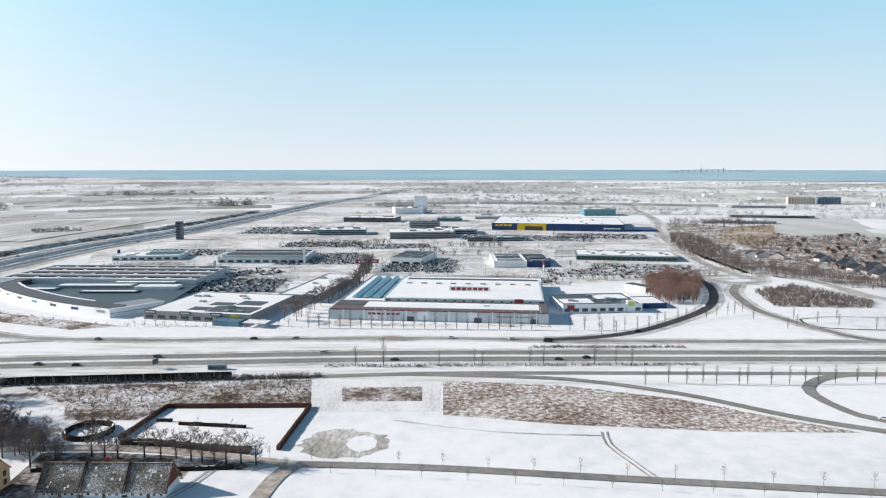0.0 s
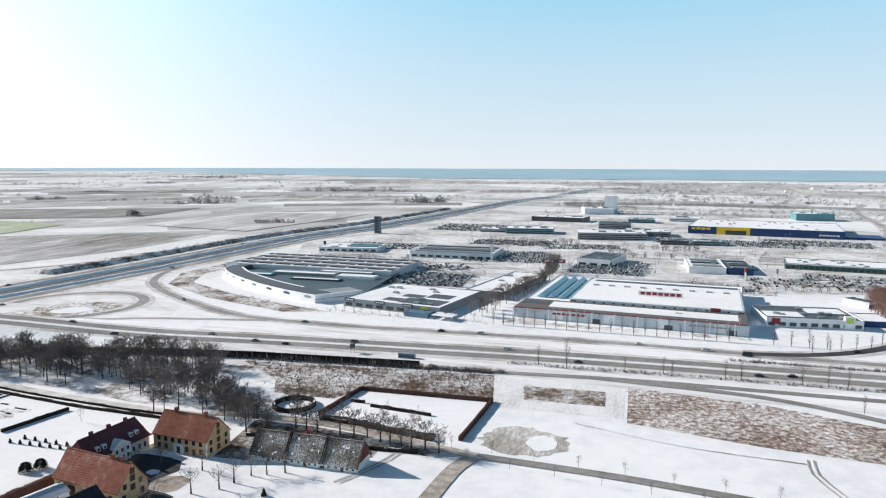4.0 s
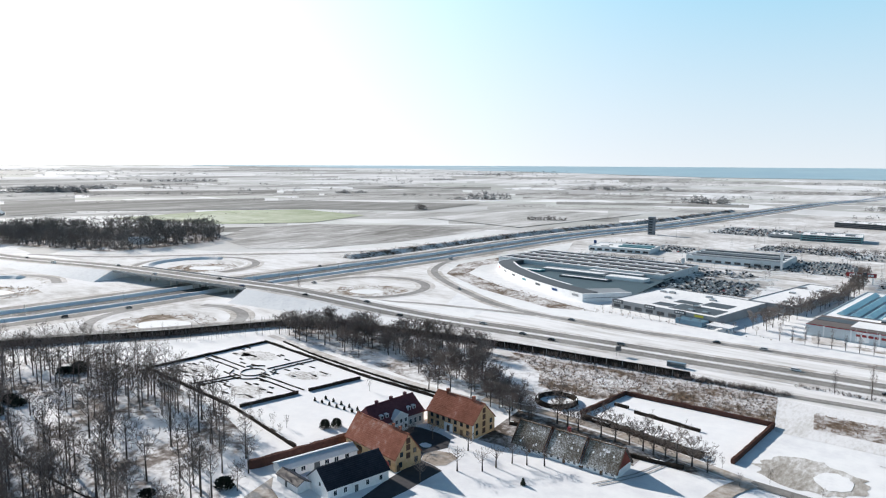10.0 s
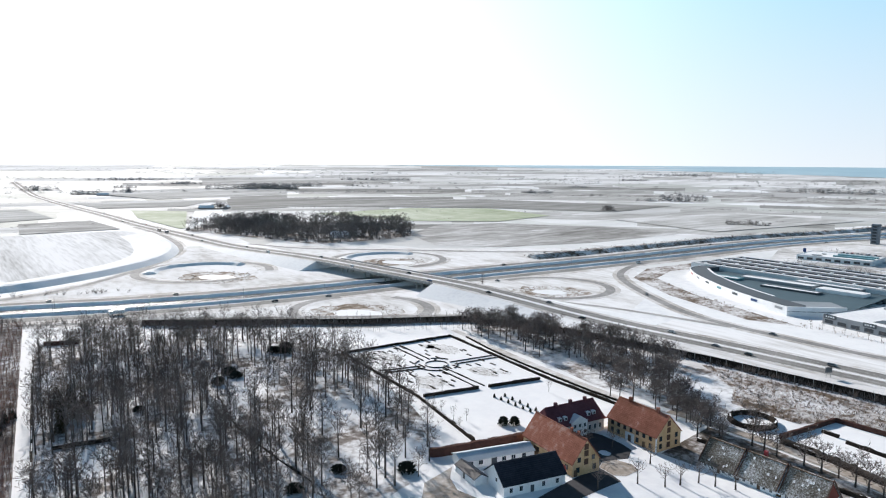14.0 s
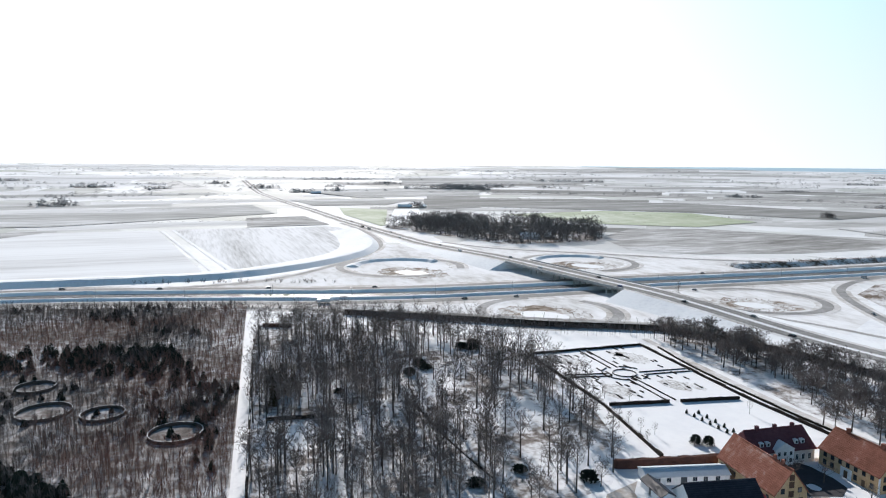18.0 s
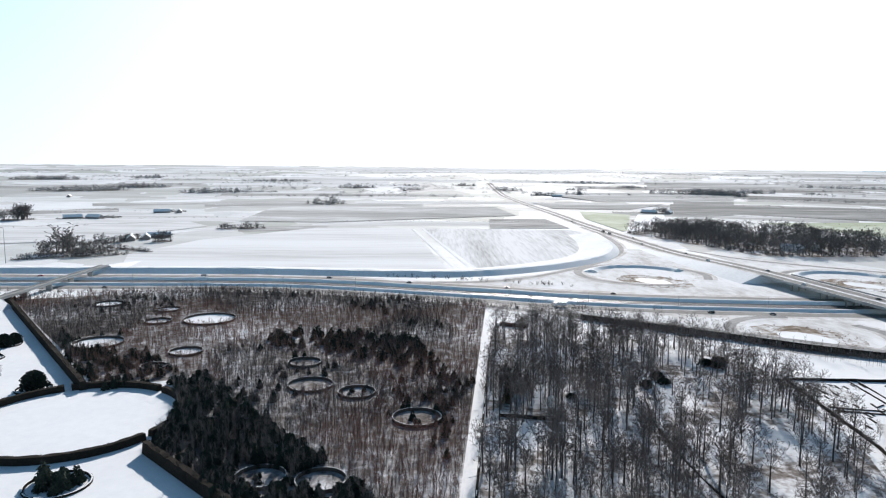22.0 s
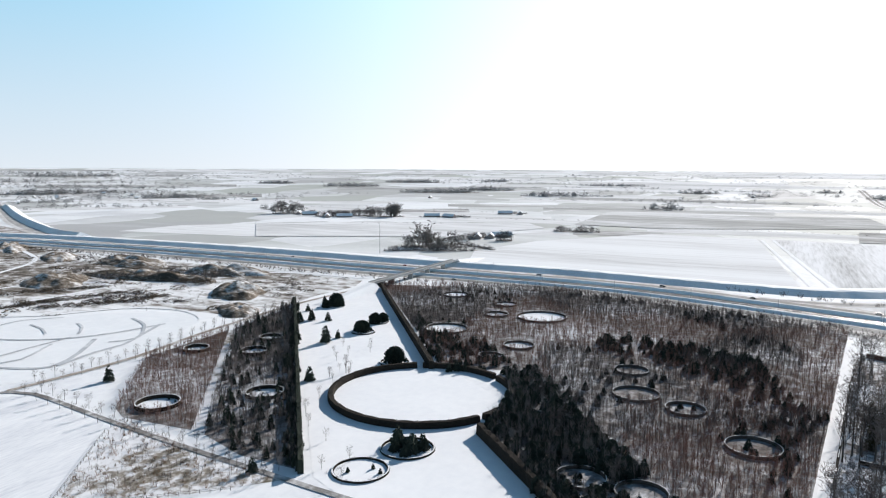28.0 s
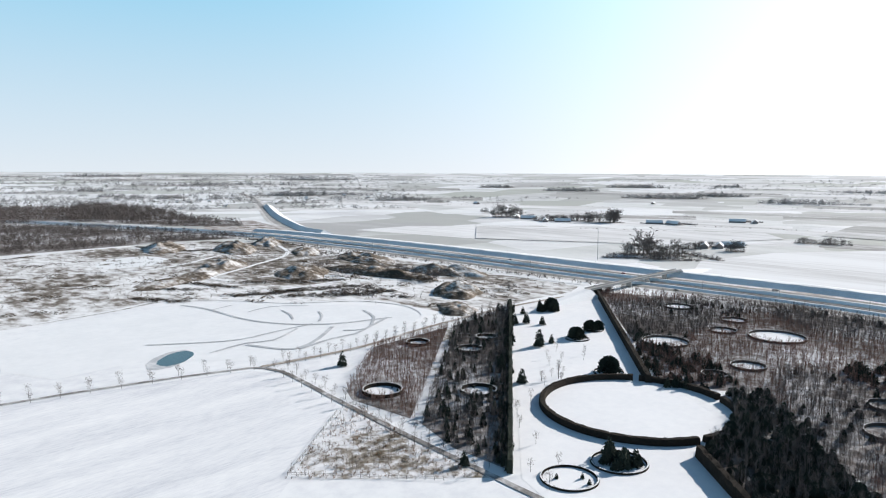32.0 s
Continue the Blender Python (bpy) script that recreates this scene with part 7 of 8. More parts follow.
# ---- streets of the retail park ----
for pts, w in (([(-60, 425), (-72, 500), (-66, 600), (-70, 700), (-60, 800), (-10, 900), (40, 1050), (60, 1250)], 8), ([(-330, 660), (-200, 662), (-70, 648), (100, 620), (260, 610)], 8), ([(-60, 800), (100, 770), (260, 770)], 7), ([(100, 575), (112, 640), (118, 770), (150, 900)], 7), ([(-320, 780), (-180, 790), (-60, 800)], 7), ([(-10, 900), (150, 905), (300, 880)], 7)):
    road("street", pts, w, VERGE, "slushy access street", 0.2)
rnd = random.Random(41)
for cx, cy, a, b, n in ((-125, 880, 60, 14, 90), (40, 850, 34, 8, 50), (-15, 800, 14, 8, 20), (150, 600, 40, 3, 26), (235, 620, 16, 6, 24), (20, 770, 50, 3, 30), (-270, 660, 60, 3, 30), (60, 590, 50, 2, 26)):
    sp = []
    for i in range(n):
        x, y = cx + rnd.uniform(-a, a), cy + rnd.uniform(-b, b)
        k = rnd.uniform(0.5, 0.8)
        sp.append((x, y, 0, k, k, rnd.uniform(0, 6)))
    many("street_trees", LOWTREE, sp, BROWNTWIG, "brown leafless planting in the retail park", "trees")
EDGE = [(-365, 500), (-300, 466), (-225, 432), (-90, 424), (-85, 415), (-230, 420), (-310, 450), (-378, 500)]
setting("rough_bank", sheet(Shape(), [(-372, 600), (-380, 545), (-362, 500), (-300, 462), (-225, 432), (-200, 424), (-230, 414), (-310, 444), (-376, 486), (-402, 540), (-398, 610)], 0.05), SCRUB, "brown rough bank with thin snow")
many("bank_scrub", SCR, spots(EDGE, 260, rnd, 0.4, 0.9), STRAW, "dry scrub on the bank below the shops", "scrub")
setting("store_verge", sheet(Shape(), [(-80, 433), (68, 427), (68, 420), (-80, 425)], 0.05), PATCHY, "thin snow before the store")
FLAG = thing("flagpole", "slim white flagpole before a shop", "flagpole", 0, 425, 0, 0, "flagpoles before the shops")
part("pole", Shape().tube((0, 0, 0), (0, 0, 11), 0.11, 0.06, 6), WHITE, FLAG)
part("cap", Shape().box(-0.1, 0.1, -0.1, 0.1, 11, 11.2), METAL, FLAG)
for i in range(24):
    copy_thing(FLAG, pose(-48 + 5 * i if i < 5 else (38 + 6 * (i - 5) if i < 10 else (-14 + 5 * (i - 10) if i < 18 else 40 + 5 * (i - 18))), 429 if i < 10 else (664 if i < 18 else 650), 0))
many("hill_scrub", SCR, spots([(290, 860), (395, 1215), (560, 1215), (470, 900), (380, 760), (320, 720)], 900, rnd, 1.0, 2.2), BROWNTWIG, "brown scrub on the rough hill", "scrub")
many("hill_wood", LOWTREE, spots([(385, 1130), (395, 1215), (560, 1215), (540, 1120)], 90, rnd, 1.0, 1.4), BROWNTWIG, "brown leafless wood on the hill", "trees")

# planting strips, dark wheel-worn aisles and snow ridges of the car parks
aisles, ridges, shrubs, small = Shape(), Shape(), [], []
for (cx, cy, w, d, turn, fill) in LOTS:
    c, s_ = math.cos(radians(turn)), math.sin(radians(turn))
    at = lambda x, y: (cx + x * c - y * s_, cy + x * s_ + y * c)
    for r in range(max(2, int(d / 11))):
        yy = -d / 2 + 11 * r - 2.6
        k = 0.0
        while k < w - 12:
            n = rnd.uniform(8, 30)
            q = [at(-w / 2 + k, yy - 1.6), at(-w / 2 + min(w, k + n), yy - 1.6), at(-w / 2 + min(w, k + n), yy + 1.2), at(-w / 2 + k, yy + 1.2)]
            sheet(aisles, q, 0.11)
            k += n + rnd.uniform(1, 14)
    for k in range(int((w + d) / 5)):
        x, y = at(rnd.choice([-w / 2 - 6, w / 2 + 6]), rnd.uniform(-d / 2, d / 2)) if k % 2 else at(rnd.uniform(-w / 2, w / 2), rnd.choice([-d / 2 - 8, d / 2 + 6]))
        shrubs.append((x, y, 0, rnd.uniform(0.7, 1.6), rnd.uniform(0.4, 0.8), rnd.uniform(0, 6)))
        if k % 3 == 0:
            small.append((x + 1.5, y, 0, 0.45, rnd.uniform(0.4, 0.7), rnd.uniform(0, 6)))
        u, v, n = x + rnd.uniform(-3, 3), y + rnd.uniform(-3, 3), rnd.uniform(3, 9)
        ridges.add([(u - n, v - 0.9, 0.06), (u + n, v - 0.9, 0.06), (u + n * 0.8, v, 0.8), (u - n * 0.8, v, 0.7), (u - n, v + 0.9, 0.06), (u + n, v + 0.9, 0.06)], [(0, 1, 2, 3), (3, 2, 5, 4), (0, 3, 4), (1, 5, 2)])
setting("parking_aisles", aisles, ASPHALT, "wheel-worn wet aisles between the parking rows")
stuff("snow_ridges", ridges, SNOW, "ploughed snow ridges at the edges of the car parks", "snow")
many("lot_shrubs", SCR, shrubs, BROWNTWIG, "bare brown shrubs along the car parks", "shrubs")
many("lot_trees", LOWTREE, small, TWIG, "small bare trees along the car parks", "trees")
for i in range(70):
    x, y = rnd.uniform(-330, 270), rnd.uniform(580, 1250)
    copy_thing(lamp, pose(x, y, 0, 0, 0, rnd.uniform(0, 180)))

# ---- rough strips between motorway and manor ----
rnd = random.Random(91)
setting("plot_tracks", sheet(Shape(), [(-61, 313), (-1, 310), (-1.5, 272), (-54, 272)], 0.05), mat("tracked_snow", [(0.55, 0.54, 0.52), (0.74, 0.74, 0.75), (0.82, 0.82, 0.83)], 0.85, 0.9, 0.08, 0.4, stretch=(1, 0.25, 1)), "snow with wheel tracks round the plot")
setting("plot_brown", sheet(Shape(), [(-46, 302), (-9.5, 303.5), (-9, 284.5), (-43, 283.5)], 0.07), SCRUB, "brown weedy plot")
WEEDS = mat("weedy_meadow", [(0.12, 0.085, 0.066), (0.26, 0.195, 0.16), (0.52, 0.48, 0.455), (0.82, 0.82, 0.83)], 0.95, 0.45, 0.03, 0.6, edge=(0.37, 0.60), bigmix=0.3)
MEADOW = [(0, 313), (56, 305), (102, 287), (138, 261.5), (158, 249), (110, 250), (47, 257.5), (0, 268)]
setting("meadow", sheet(Shape(), MEADOW, 0.05), WEEDS, "brown tall-weed meadow with snow")
many("meadow_stalks", SCR, spots(MEADOW, 3600, rnd, 0.2, 0.5), STRAW, "dry brown weed stalks in snow", "weeds")
many("plot_stalks", SCR, spots([(-46, 302), (-9.5, 303.5), (-9, 284.5), (-43, 283.5)], 330, rnd, 0.3, 0.6), STRAW, "dry brown weed stalks", "weeds")
ROUGH = [(-190, 302), (-103, 311), (-62, 314), (-56, 281), (-113, 280), (-122, 262), (-150, 262), (-160, 280)]
setting("rough_ground", sheet(Shape(), ROUGH, 0.04), SCRUB, "rough scrub ground with patchy snow")
many("rough_scrub", SCR, spots(ROUGH, 1100, rnd, 0.4, 0.9), TWIG, "low grey-brown scrub in snow", "scrub")
many("rough_scrub_red", SCR, spots(ROUGH, 700, rnd, 0.4, 0.9), STRAW, "dry brown stalks in snow", "weeds")
many("hedge_scrub", SCR, spots([(-103, 313), (-58, 316), (-58, 320), (-103, 318)], 260, rnd, 0.9, 1.5), TWIG, "dark shrub row at the end of the barrier", "scrub")
setting("turning_place", disc(Shape(), -36, 239, 16.5, 13, 0.06, 0.1, 40, 0.12, rnd), mat("churned_snow", [(0.24, 0.22, 0.19), (0.42, 0.40, 0.37), (0.74, 0.74, 0.74)], 0.9, 0.5, 0.05, 0.3, stretch=(1.6, 0.5, 1), edge=(0.36, 0.62)), "muddy turning circle in the snow")
setting("turning_island", disc(Shape(), -29.5, 239, 5.4, 7.2, 0.14, 0.1, 22, 0.08, rnd), SNOW, "snow island in the turning circle")
road("track_verge", [(-20, 262), (20, 250), (60, 246)], 0.5, PATCHY, "faint wheel track in snow", 0.06)
for o in (-1, 1):
    road("wheel_track", [(61 + o, 250), (60 + o, 238), (64 + o, 224), (68 + o, 212)], 0.6, GRAVEL, "wheel track in the snow", 0.06)
    road("wheel_track", [(-75 + o, 224), (-80 + o, 205), (-88 + o, 190)], 0.6, SALTED, "wheel track in the snow", 0.06)

# ---- farmland ----
GREENF = mat("winter_wheat", [(0.30, 0.35, 0.23), (0.44, 0.48, 0.36), (0.66, 0.68, 0.62)], 0.9, 0.03, 0.006, edge=(0.35, 0.7))
STUBBLE = mat("stubble_field", [(0.20, 0.195, 0.185), (0.42, 0.415, 0.405), (0.76, 0.76, 0.77)], 0.95, 0.06, 0.01, 0.1, spec=0.02, stretch=(1.8, 0.35, 1), turn=20, edge=(0.38, 0.66))
DULL = mat("bare_field", [(0.29, 0.29, 0.28), (0.48, 0.48, 0.47), (0.76, 0.76, 0.77)], 0.95, 0.03, 0.005, spec=0.02, stretch=(1.6, 0.3, 1), turn=10, edge=(0.37, 0.66))
# Soil lighter than its own tone, taking distance haze into the base colour.
PLOUGH = mat("hazed_ploughed_field", [(0.20, 0.20, 0.19), (0.32, 0.32, 0.31), (0.60, 0.60, 0.60)], 0.95, 0.04, 0.008, 0.1, spec=0.02, stretch=(1.6, 0.3, 1), turn=14, edge=(0.38, 0.70))
FURROW = mat("furrowed_snow", [(0.38, 0.375, 0.37), (0.64, 0.64, 0.64), (0.83, 0.83, 0.84)], 0.95, 0.12, 0.01, 0.2, spec=0.02, stretch=(0.16, 2.4, 1), turn=-4, edge=(0.34, 0.56))
THIN = mat("thin_snow_field", [(0.46, 0.46, 0.455), (0.68, 0.68, 0.68), (0.84, 0.84, 0.85)], 0.95, 0.02, 0.004, spec=0.02, stretch=(1.7, 0.3, 1), turn=8, edge=(0.34, 0.62))
rnd = random.Random(92)
WEST_FIELD = [(-655, 42), (-1055, -15), (-1050, 205), (-1030, 222), (-880, 216), (-820, 202), (-765, 182), (-715, 150), (-680, 112)]
setting("field_furrows", sheet(Shape(), WEST_FIELD, 0.14), FURROW, "furrowed field with snow in the rows")
for pts in ([(-640, 38), (-1053, -16)], [(-632, 24), (-1040, -30)]):
    road("field_track", pts, 4, SNOW, "snow-filled field track", 0.15)
STREAKED = mat("streaked_field", [(0.50, 0.495, 0.49), (0.70, 0.70, 0.70), (0.82, 0.825, 0.83)], 0.95, 0.05, 0.006, 0.1, spec=0.02, stretch=(1.7, 0.14, 1), turn=6, edge=(0.33, 0.56))
FIELDS = [
    (STREAKED, "broad white field with long grey streaks", [(-636, -292), (-740, -330), (-880, -300), (-1056, -180), (-1052, -36), (-640, 14), (-622, -60)]),
    (STREAKED, "white field with long grey streaks", [(-740, -670), (-860, -430), (-1010, -330), (-1140, -420), (-1000, -720), (-820, -900), (-700, -900)]),
    (GREENF, "pale green winter wheat under thin snow", [(-1185, 575), (-1221, 813), (-1118, 952), (-908, 921), (-865, 756), (-956, 636), (-1061, 611)]),
    (GREENF, "pale green winter wheat beside the motorway", [(-1453, 311), (-1373, 395), (-1036, 295), (-1027, 285), (-1263, 280)]),
    (PLOUGH, "long dark ploughed field with traces of snow", [(-1761, 610), (-1386, 1180), (-1136, 1270), (-957, 1367), (-905, 1098), (-1131, 964), (-1351, 696), (-1503, 520)]),
    (STUBBLE, "grey stubble field with blown snow", [(-785, 522), (-870, 632), (-848, 742), (-729, 816), (-581, 875), (-573, 820), (-573, 653), (-604, 529), (-663, 481)]),
    (DULL, "grey field strip with thin snow", [(-1463, -351), (-1605, 143), (-1328, 161), (-1150, -183), (-1160, -329)]),
    (STUBBLE, "square furrowed plot", [(-1235, 101), (-1250, 204), (-1070, 214), (-1065, 88)]),
    (DULL, "grey winter field", [(-1765, 255), (-1755, 591), (-1523, 436), (-1540, 270)]),
    (PLOUGH, "dark ploughed field", [(-1864, 654), (-1892, 832), (-1379, 608), (-1372, 483)]),
]
FIELDS += [
    (DULL, "grey winter field", [(-2317, 330), (-2291, 1005), (-1948, 856), (-1829, 455)]),
    (THIN, "white field with grey stubble shining through", [(-899, -809), (-1141, -404), (-1064, -349), (-865, -435), (-742, -669)]),
    (DULL, "grey winter field", [(-560, 905), (-780, 950), (-830, 1250), (-520, 1300)]),
    (SNOW, "smooth snow-covered field", [(-1020, 292), (-1378, 412), (-1376, 465), (-1090, 376)]),
]
for i, (m, label, poly) in enumerate(FIELDS):
    setting("field", sheet(Shape(), poly, 0.16 + 0.012 * i if math.hypot(*poly[0]) < 1000 else 0.72 + 0.012 * i), m, label)

# patchwork of winter fields out to the horizon: barer towards the north-west, whiter to the south-west
rows_f = []
r_row, n_row, n_strip = 1020.0, 0, 0
while r_row < 4550:
    depth = 70 + 0.055 * (r_row - 900)
    yaw = -38.0 + 7 * math.sin(n_row * 2.3)
    while yaw < 171:
        span = rnd.uniform(7, 21)
        a0, a1 = radians(yaw), radians(yaw + span)
        skew = rnd.uniform(-0.35, 0.35) * depth
        yaw += span + rnd.uniform(0.0, 1.2)
        mid = (a0 + a1) / 2
        cx, cy = -r_row * math.sin(mid), r_row * math.cos(mid)
        bare = 0.66 if 8 < yaw < 78 else 0.45 if yaw < 130 else 0.35
        if rnd.random() > bare or (-470 < cx < 420 and 0 < cy < 1750) or (cx > -760 and cy < 0) or (cx > 0 and r_row < 1500) or (yaw < 30 and r_row > 3150):
            continue
        if cx < -750 and abs(cy - 250) < depth + 90 and r_row < 2950 or abs(cx + 390) < 150 and 700 < cy < 2700:
            continue
        q = [(r_row, a0), (r_row + skew * 0.5, mid), (r_row + skew, a1), (r_row + depth + skew, a1), (r_row + depth + skew * 0.5, mid), (r_row + depth, a0)]
        poly = [(-r * math.sin(a), r * math.cos(a)) for r, a in q]
        m = rnd.choice([DULL, THIN, THIN] if r_row > 2900 else [PLOUGH, STUBBLE, DULL, DULL, DULL, THIN, THIN] if yaw < 78 else [STUBBLE, DULL, THIN, THIN, THIN])
        n_strip += 1
        setting("field_strip", sheet(Shape(), poly, 0.05 + 0.004 * n_strip), m, "winter field with thin blown snow")
        if rnd.random() < (0.5 if r_row < 2700 else 0.15):
            for k in range(int(34 * span / 10)):
                u = rnd.random()
                r, a = r_row + depth + skew * u, a0 + (a1 - a0) * u
                x, y = -r * math.sin(a), r * math.cos(a)
                rows_f.append((x, y, gz(x, y), rnd.uniform(1.2, 3.0), rnd.uniform(0.5, 1.4), rnd.uniform(0, 6)))
    r_row += depth * rnd.uniform(0.9, 1.25)
    n_row += 1
many("field_hedges", SCR, rows_f, TWIG, "thin leafless hedge lines between fields", "hedges")

# ---- groves and farms on the plain ----
ROUND = []
for i in range(5):
    t, c = bare_tree(random.Random(820 + i), 10, 4.0, 13, 4, 3, 0.22, 3, 0.10, 0.14, (0.35, 1.0))
    ROUND.append(t.add(c.v, c.f))
FARTREE = [leafy(random.Random(200 + i), 4.6, 10, 26, 1.3) for i in range(4)]


def grove(cx, cy, a, b, turn, h, label="leafless grove on the snowy plain", thick=1.0):
    """A clump of bare trees, uneven in height and outline, over rough ground."""
    c, s = math.cos(radians(turn)), math.sin(radians(turn))
    near = math.hypot(cx, cy) < 1500
    seed = rnd.uniform(0, 50)
    sp = []
    setting("grove_floor", disc(Shape(), cx, cy, a, b * 0.9, 0.3, radians(turn), 22, 0.18, rnd), SCRUB, "rough ground under the grove")
    n = int(thick * min(150, 7 + a * b / (16.0 if near else 34.0) * min(1.6, 18 / h)))
    for i in range(n):
        t, k = rnd.uniform(0, 6.28), rnd.random() ** 0.5
        u, w = a * k * math.cos(t), b * k * math.sin(t)
        x, y = cx + u * c - w * s, cy + u * s + w * c
        lump = 0.72 + 0.5 * noise.noise((u * 0.045 + seed, w * 0.045, 0.0))
        z = h / 10 * max(0.35, lump) * rnd.uniform(0.75, 1.15) * (1.0 - 0.3 * k ** 3)
        sp.append((x, y, gz(x, y), z * rnd.uniform(0.95, 1.3), z, rnd.uniform(0, 6.28)))
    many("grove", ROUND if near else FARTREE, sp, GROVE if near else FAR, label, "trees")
    if near:
        many("grove_brush", SCR, [(cx + u * c - w * s, cy + u * s + w * c, 0, rnd.uniform(1, 2.2), rnd.uniform(0.8, 1.6), rnd.uniform(0, 6)) for u, w in [(rnd.uniform(-a, a) * 0.95, rnd.uniform(-b, b) * 0.8) for _ in range(int(a * 4))]], GROVE, "low brushwood at the foot of the grove", "scrub")


BARN = gabled("farm_building", "low farm building with snowy roof", "building", -890, -372, 30, 10, 20, 3.5, 7.5, plain("barn_wall", (0.30, 0.26, 0.24), 0.8), SNOW)
GROVES_W = [(-1134, -934, 34, 17, 129, 31), (-1139, -888, 18, 9, 128, 12), (-1114, -807, 35, 17, 126, 14), (-1151, -768, 32, 16, 124, 17), (-1156, -709, 37, 18, 122, 26), (-1205, -1044, 20, 10, 131, 9), (-1207, -602, 53, 12, 117, 5), (-1375, -524, 31, 10, 111, 6), (-1037, -291, 37, 12, 106, 10),
            (-750, -394, 40, 20, 118, 26), (-715, -378, 56, 8, 118, 11), (-885, -385, 14, 8, 113, 9), (-860, -340, 12, 8, 112, 17), (-848, -390, 12, 8, 115, 11), (-775, -345, 40, 5, 60, 7)]
GROVES_SW = [(-1663, -262, 48, 24, 99, 20), (-2306, -1960, 82, 40, 130, 15), (-2320, -1582, 117, 40, 124, 18), (-2721, -1513, 130, 40, 119, 18), (-2170, -1106, 142, 40, 117, 20), (-2376, -1001, 97, 40, 113, 16), (-2187, -691, 110, 40, 108, 18), (-2245, -548, 48, 24, 104, 8), (-2969, -1223, 67, 34, 112, 16), (-2514, -278, 69, 34, 96, 14), (-2426, -75, 41, 20, 92, 12), (-2696, 121, 45, 23, 87, 13), (-2413, 262, 56, 18, 84, 18), (-2195, 351, 42, 21, 81, 16), (-2206, 453, 33, 17, 78, 20), (-2595, 747, 57, 28, 74, 11)]
GROVES_NW = [(-2225, 856, 157, 40, 69, 22), (-2462, 511, 37, 19, 78, 10), (-1419, 474, 16, 8, 72, 15), (-1443, 445, 22, 8, 73, 6), (-2310, 987, 157, 40, 67, 16), (-2163, 938, 54, 27, 67, 17), (-2212, 1236, 37, 19, 61, 8), (-1590, 1560, 56, 28, 46, 11), (-1697, 1865, 53, 26, 42, 8), (-938, 1121, 16, 8, 40, 13), (-1119, 1490, 35, 18, 37, 9), (-1058, 1551, 61, 20, 34, 27), (-593, 1051, 34, 12, 29, 9), (-960, 2260, 200, 40, 23, 15), (-563, 1765, 75, 23, 18, 21), (-1851, 2373, 63, 32, 38, 10)]
GROVES_S = [(-864, -2637, 41, 20, 162, 23), (-820, -2324, 41, 21, 161, 16), (-849, -2248, 50, 25, 159, 16), (-1065, -2075, 29, 15, 153, 17), (-1332, -2064, 143, 40, 147, 20), (-1509, -2009, 48, 24, 143, 12), (-1471, -1645, 83, 40, 138, 18), (-1484, -1499, 40, 20, 135, 10), (-1216, -1321, 19, 9, 137, 4), (-1239, -1088, 10, 8, 131, 14), (-1428, -2848, 400, 40, 153, 20), (-1348, -3957, 211, 40, 161, 20), (-2131, -3037, 218, 40, 145, 22), (-630, -1978, 52, 26, 162, 18), (-956, -2173, 55, 27, 156, 16)]
for q in GROVES_W + GROVES_SW + GROVES_NW + GROVES_S + [(-105, 1720, 110, 20, 170, 13), (-2500, 1500, 150, 30, 60, 12), (-2000, 2900, 170, 30, 35, 12), (-2900, 600, 160, 30, 78, 13), (-2850, -650, 140, 34, 102, 14)]:
    grove(*q)
WOOD_W = [(-1003, 282), (-1090, 376), (-1071, 451), (-987, 527), (-858, 573), (-753, 506), (-748, 430), (-754, 365), (-853, 336)]
setting("grove_floor", sheet(Shape(), WOOD_W, 0.32), SCRUB, "rough ground under the dark wood")
wood_gap = lambda x, y: noise.noise((x * 0.018, y * 0.018, 4.0)) > -0.22
many("junction_wood", ROUND, [(x, y, 0, k * 0.95, k * rnd.uniform(0.85, 1.1), rnd.uniform(0, 6.28)) for x, y in scatter(WOOD_W, 420, rnd, 5.0, wood_gap) for k in ((1.75 + 0.8 * noise.noise((x * 0.015, y * 0.015, 1.0))) * rnd.uniform(0.75, 1.1),)], GROVE, "dark leafless wood beyond the junction", "trees")
many("junction_brush", SCR, spots(WOOD_W, 1500, rnd, 1.6, 3.4, wood_gap), GROVE, "dark brushwood under the junction wood", "scrub")
MANOR_W = gabled("farm_house", "low white farmhouse with snowy roof in the wood", "house", -800, 425, 26, 10, 60, 4, 8.5, WHITE, SNOW)
copy_thing(MANOR_W, pose(-815, 460, 0, 0, 0, 150))
far, town = [], []
for i in range(330):
    yaw, r = radians(rnd.uniform(-42, 172)), 2000 + 2100 * rnd.random() ** 0.8
    if yaw < radians(25) and r > 3200:
        continue
    cx, cy, ln = -r * math.sin(yaw), r * math.cos(yaw), rnd.uniform(50, 260)
    for k in range(int(ln / 10)):
        u, w = rnd.uniform(-ln, ln), rnd.uniform(-20, 20)
        x, y = cx + u * math.cos(yaw) - w * math.sin(yaw), cy + u * math.sin(yaw) + w * math.cos(yaw)
        z = rnd.uniform(0.35, 0.9)
        far.append((x, y, gz(x, y), z * 1.7, z * 0.9, rnd.uniform(0, 6)))
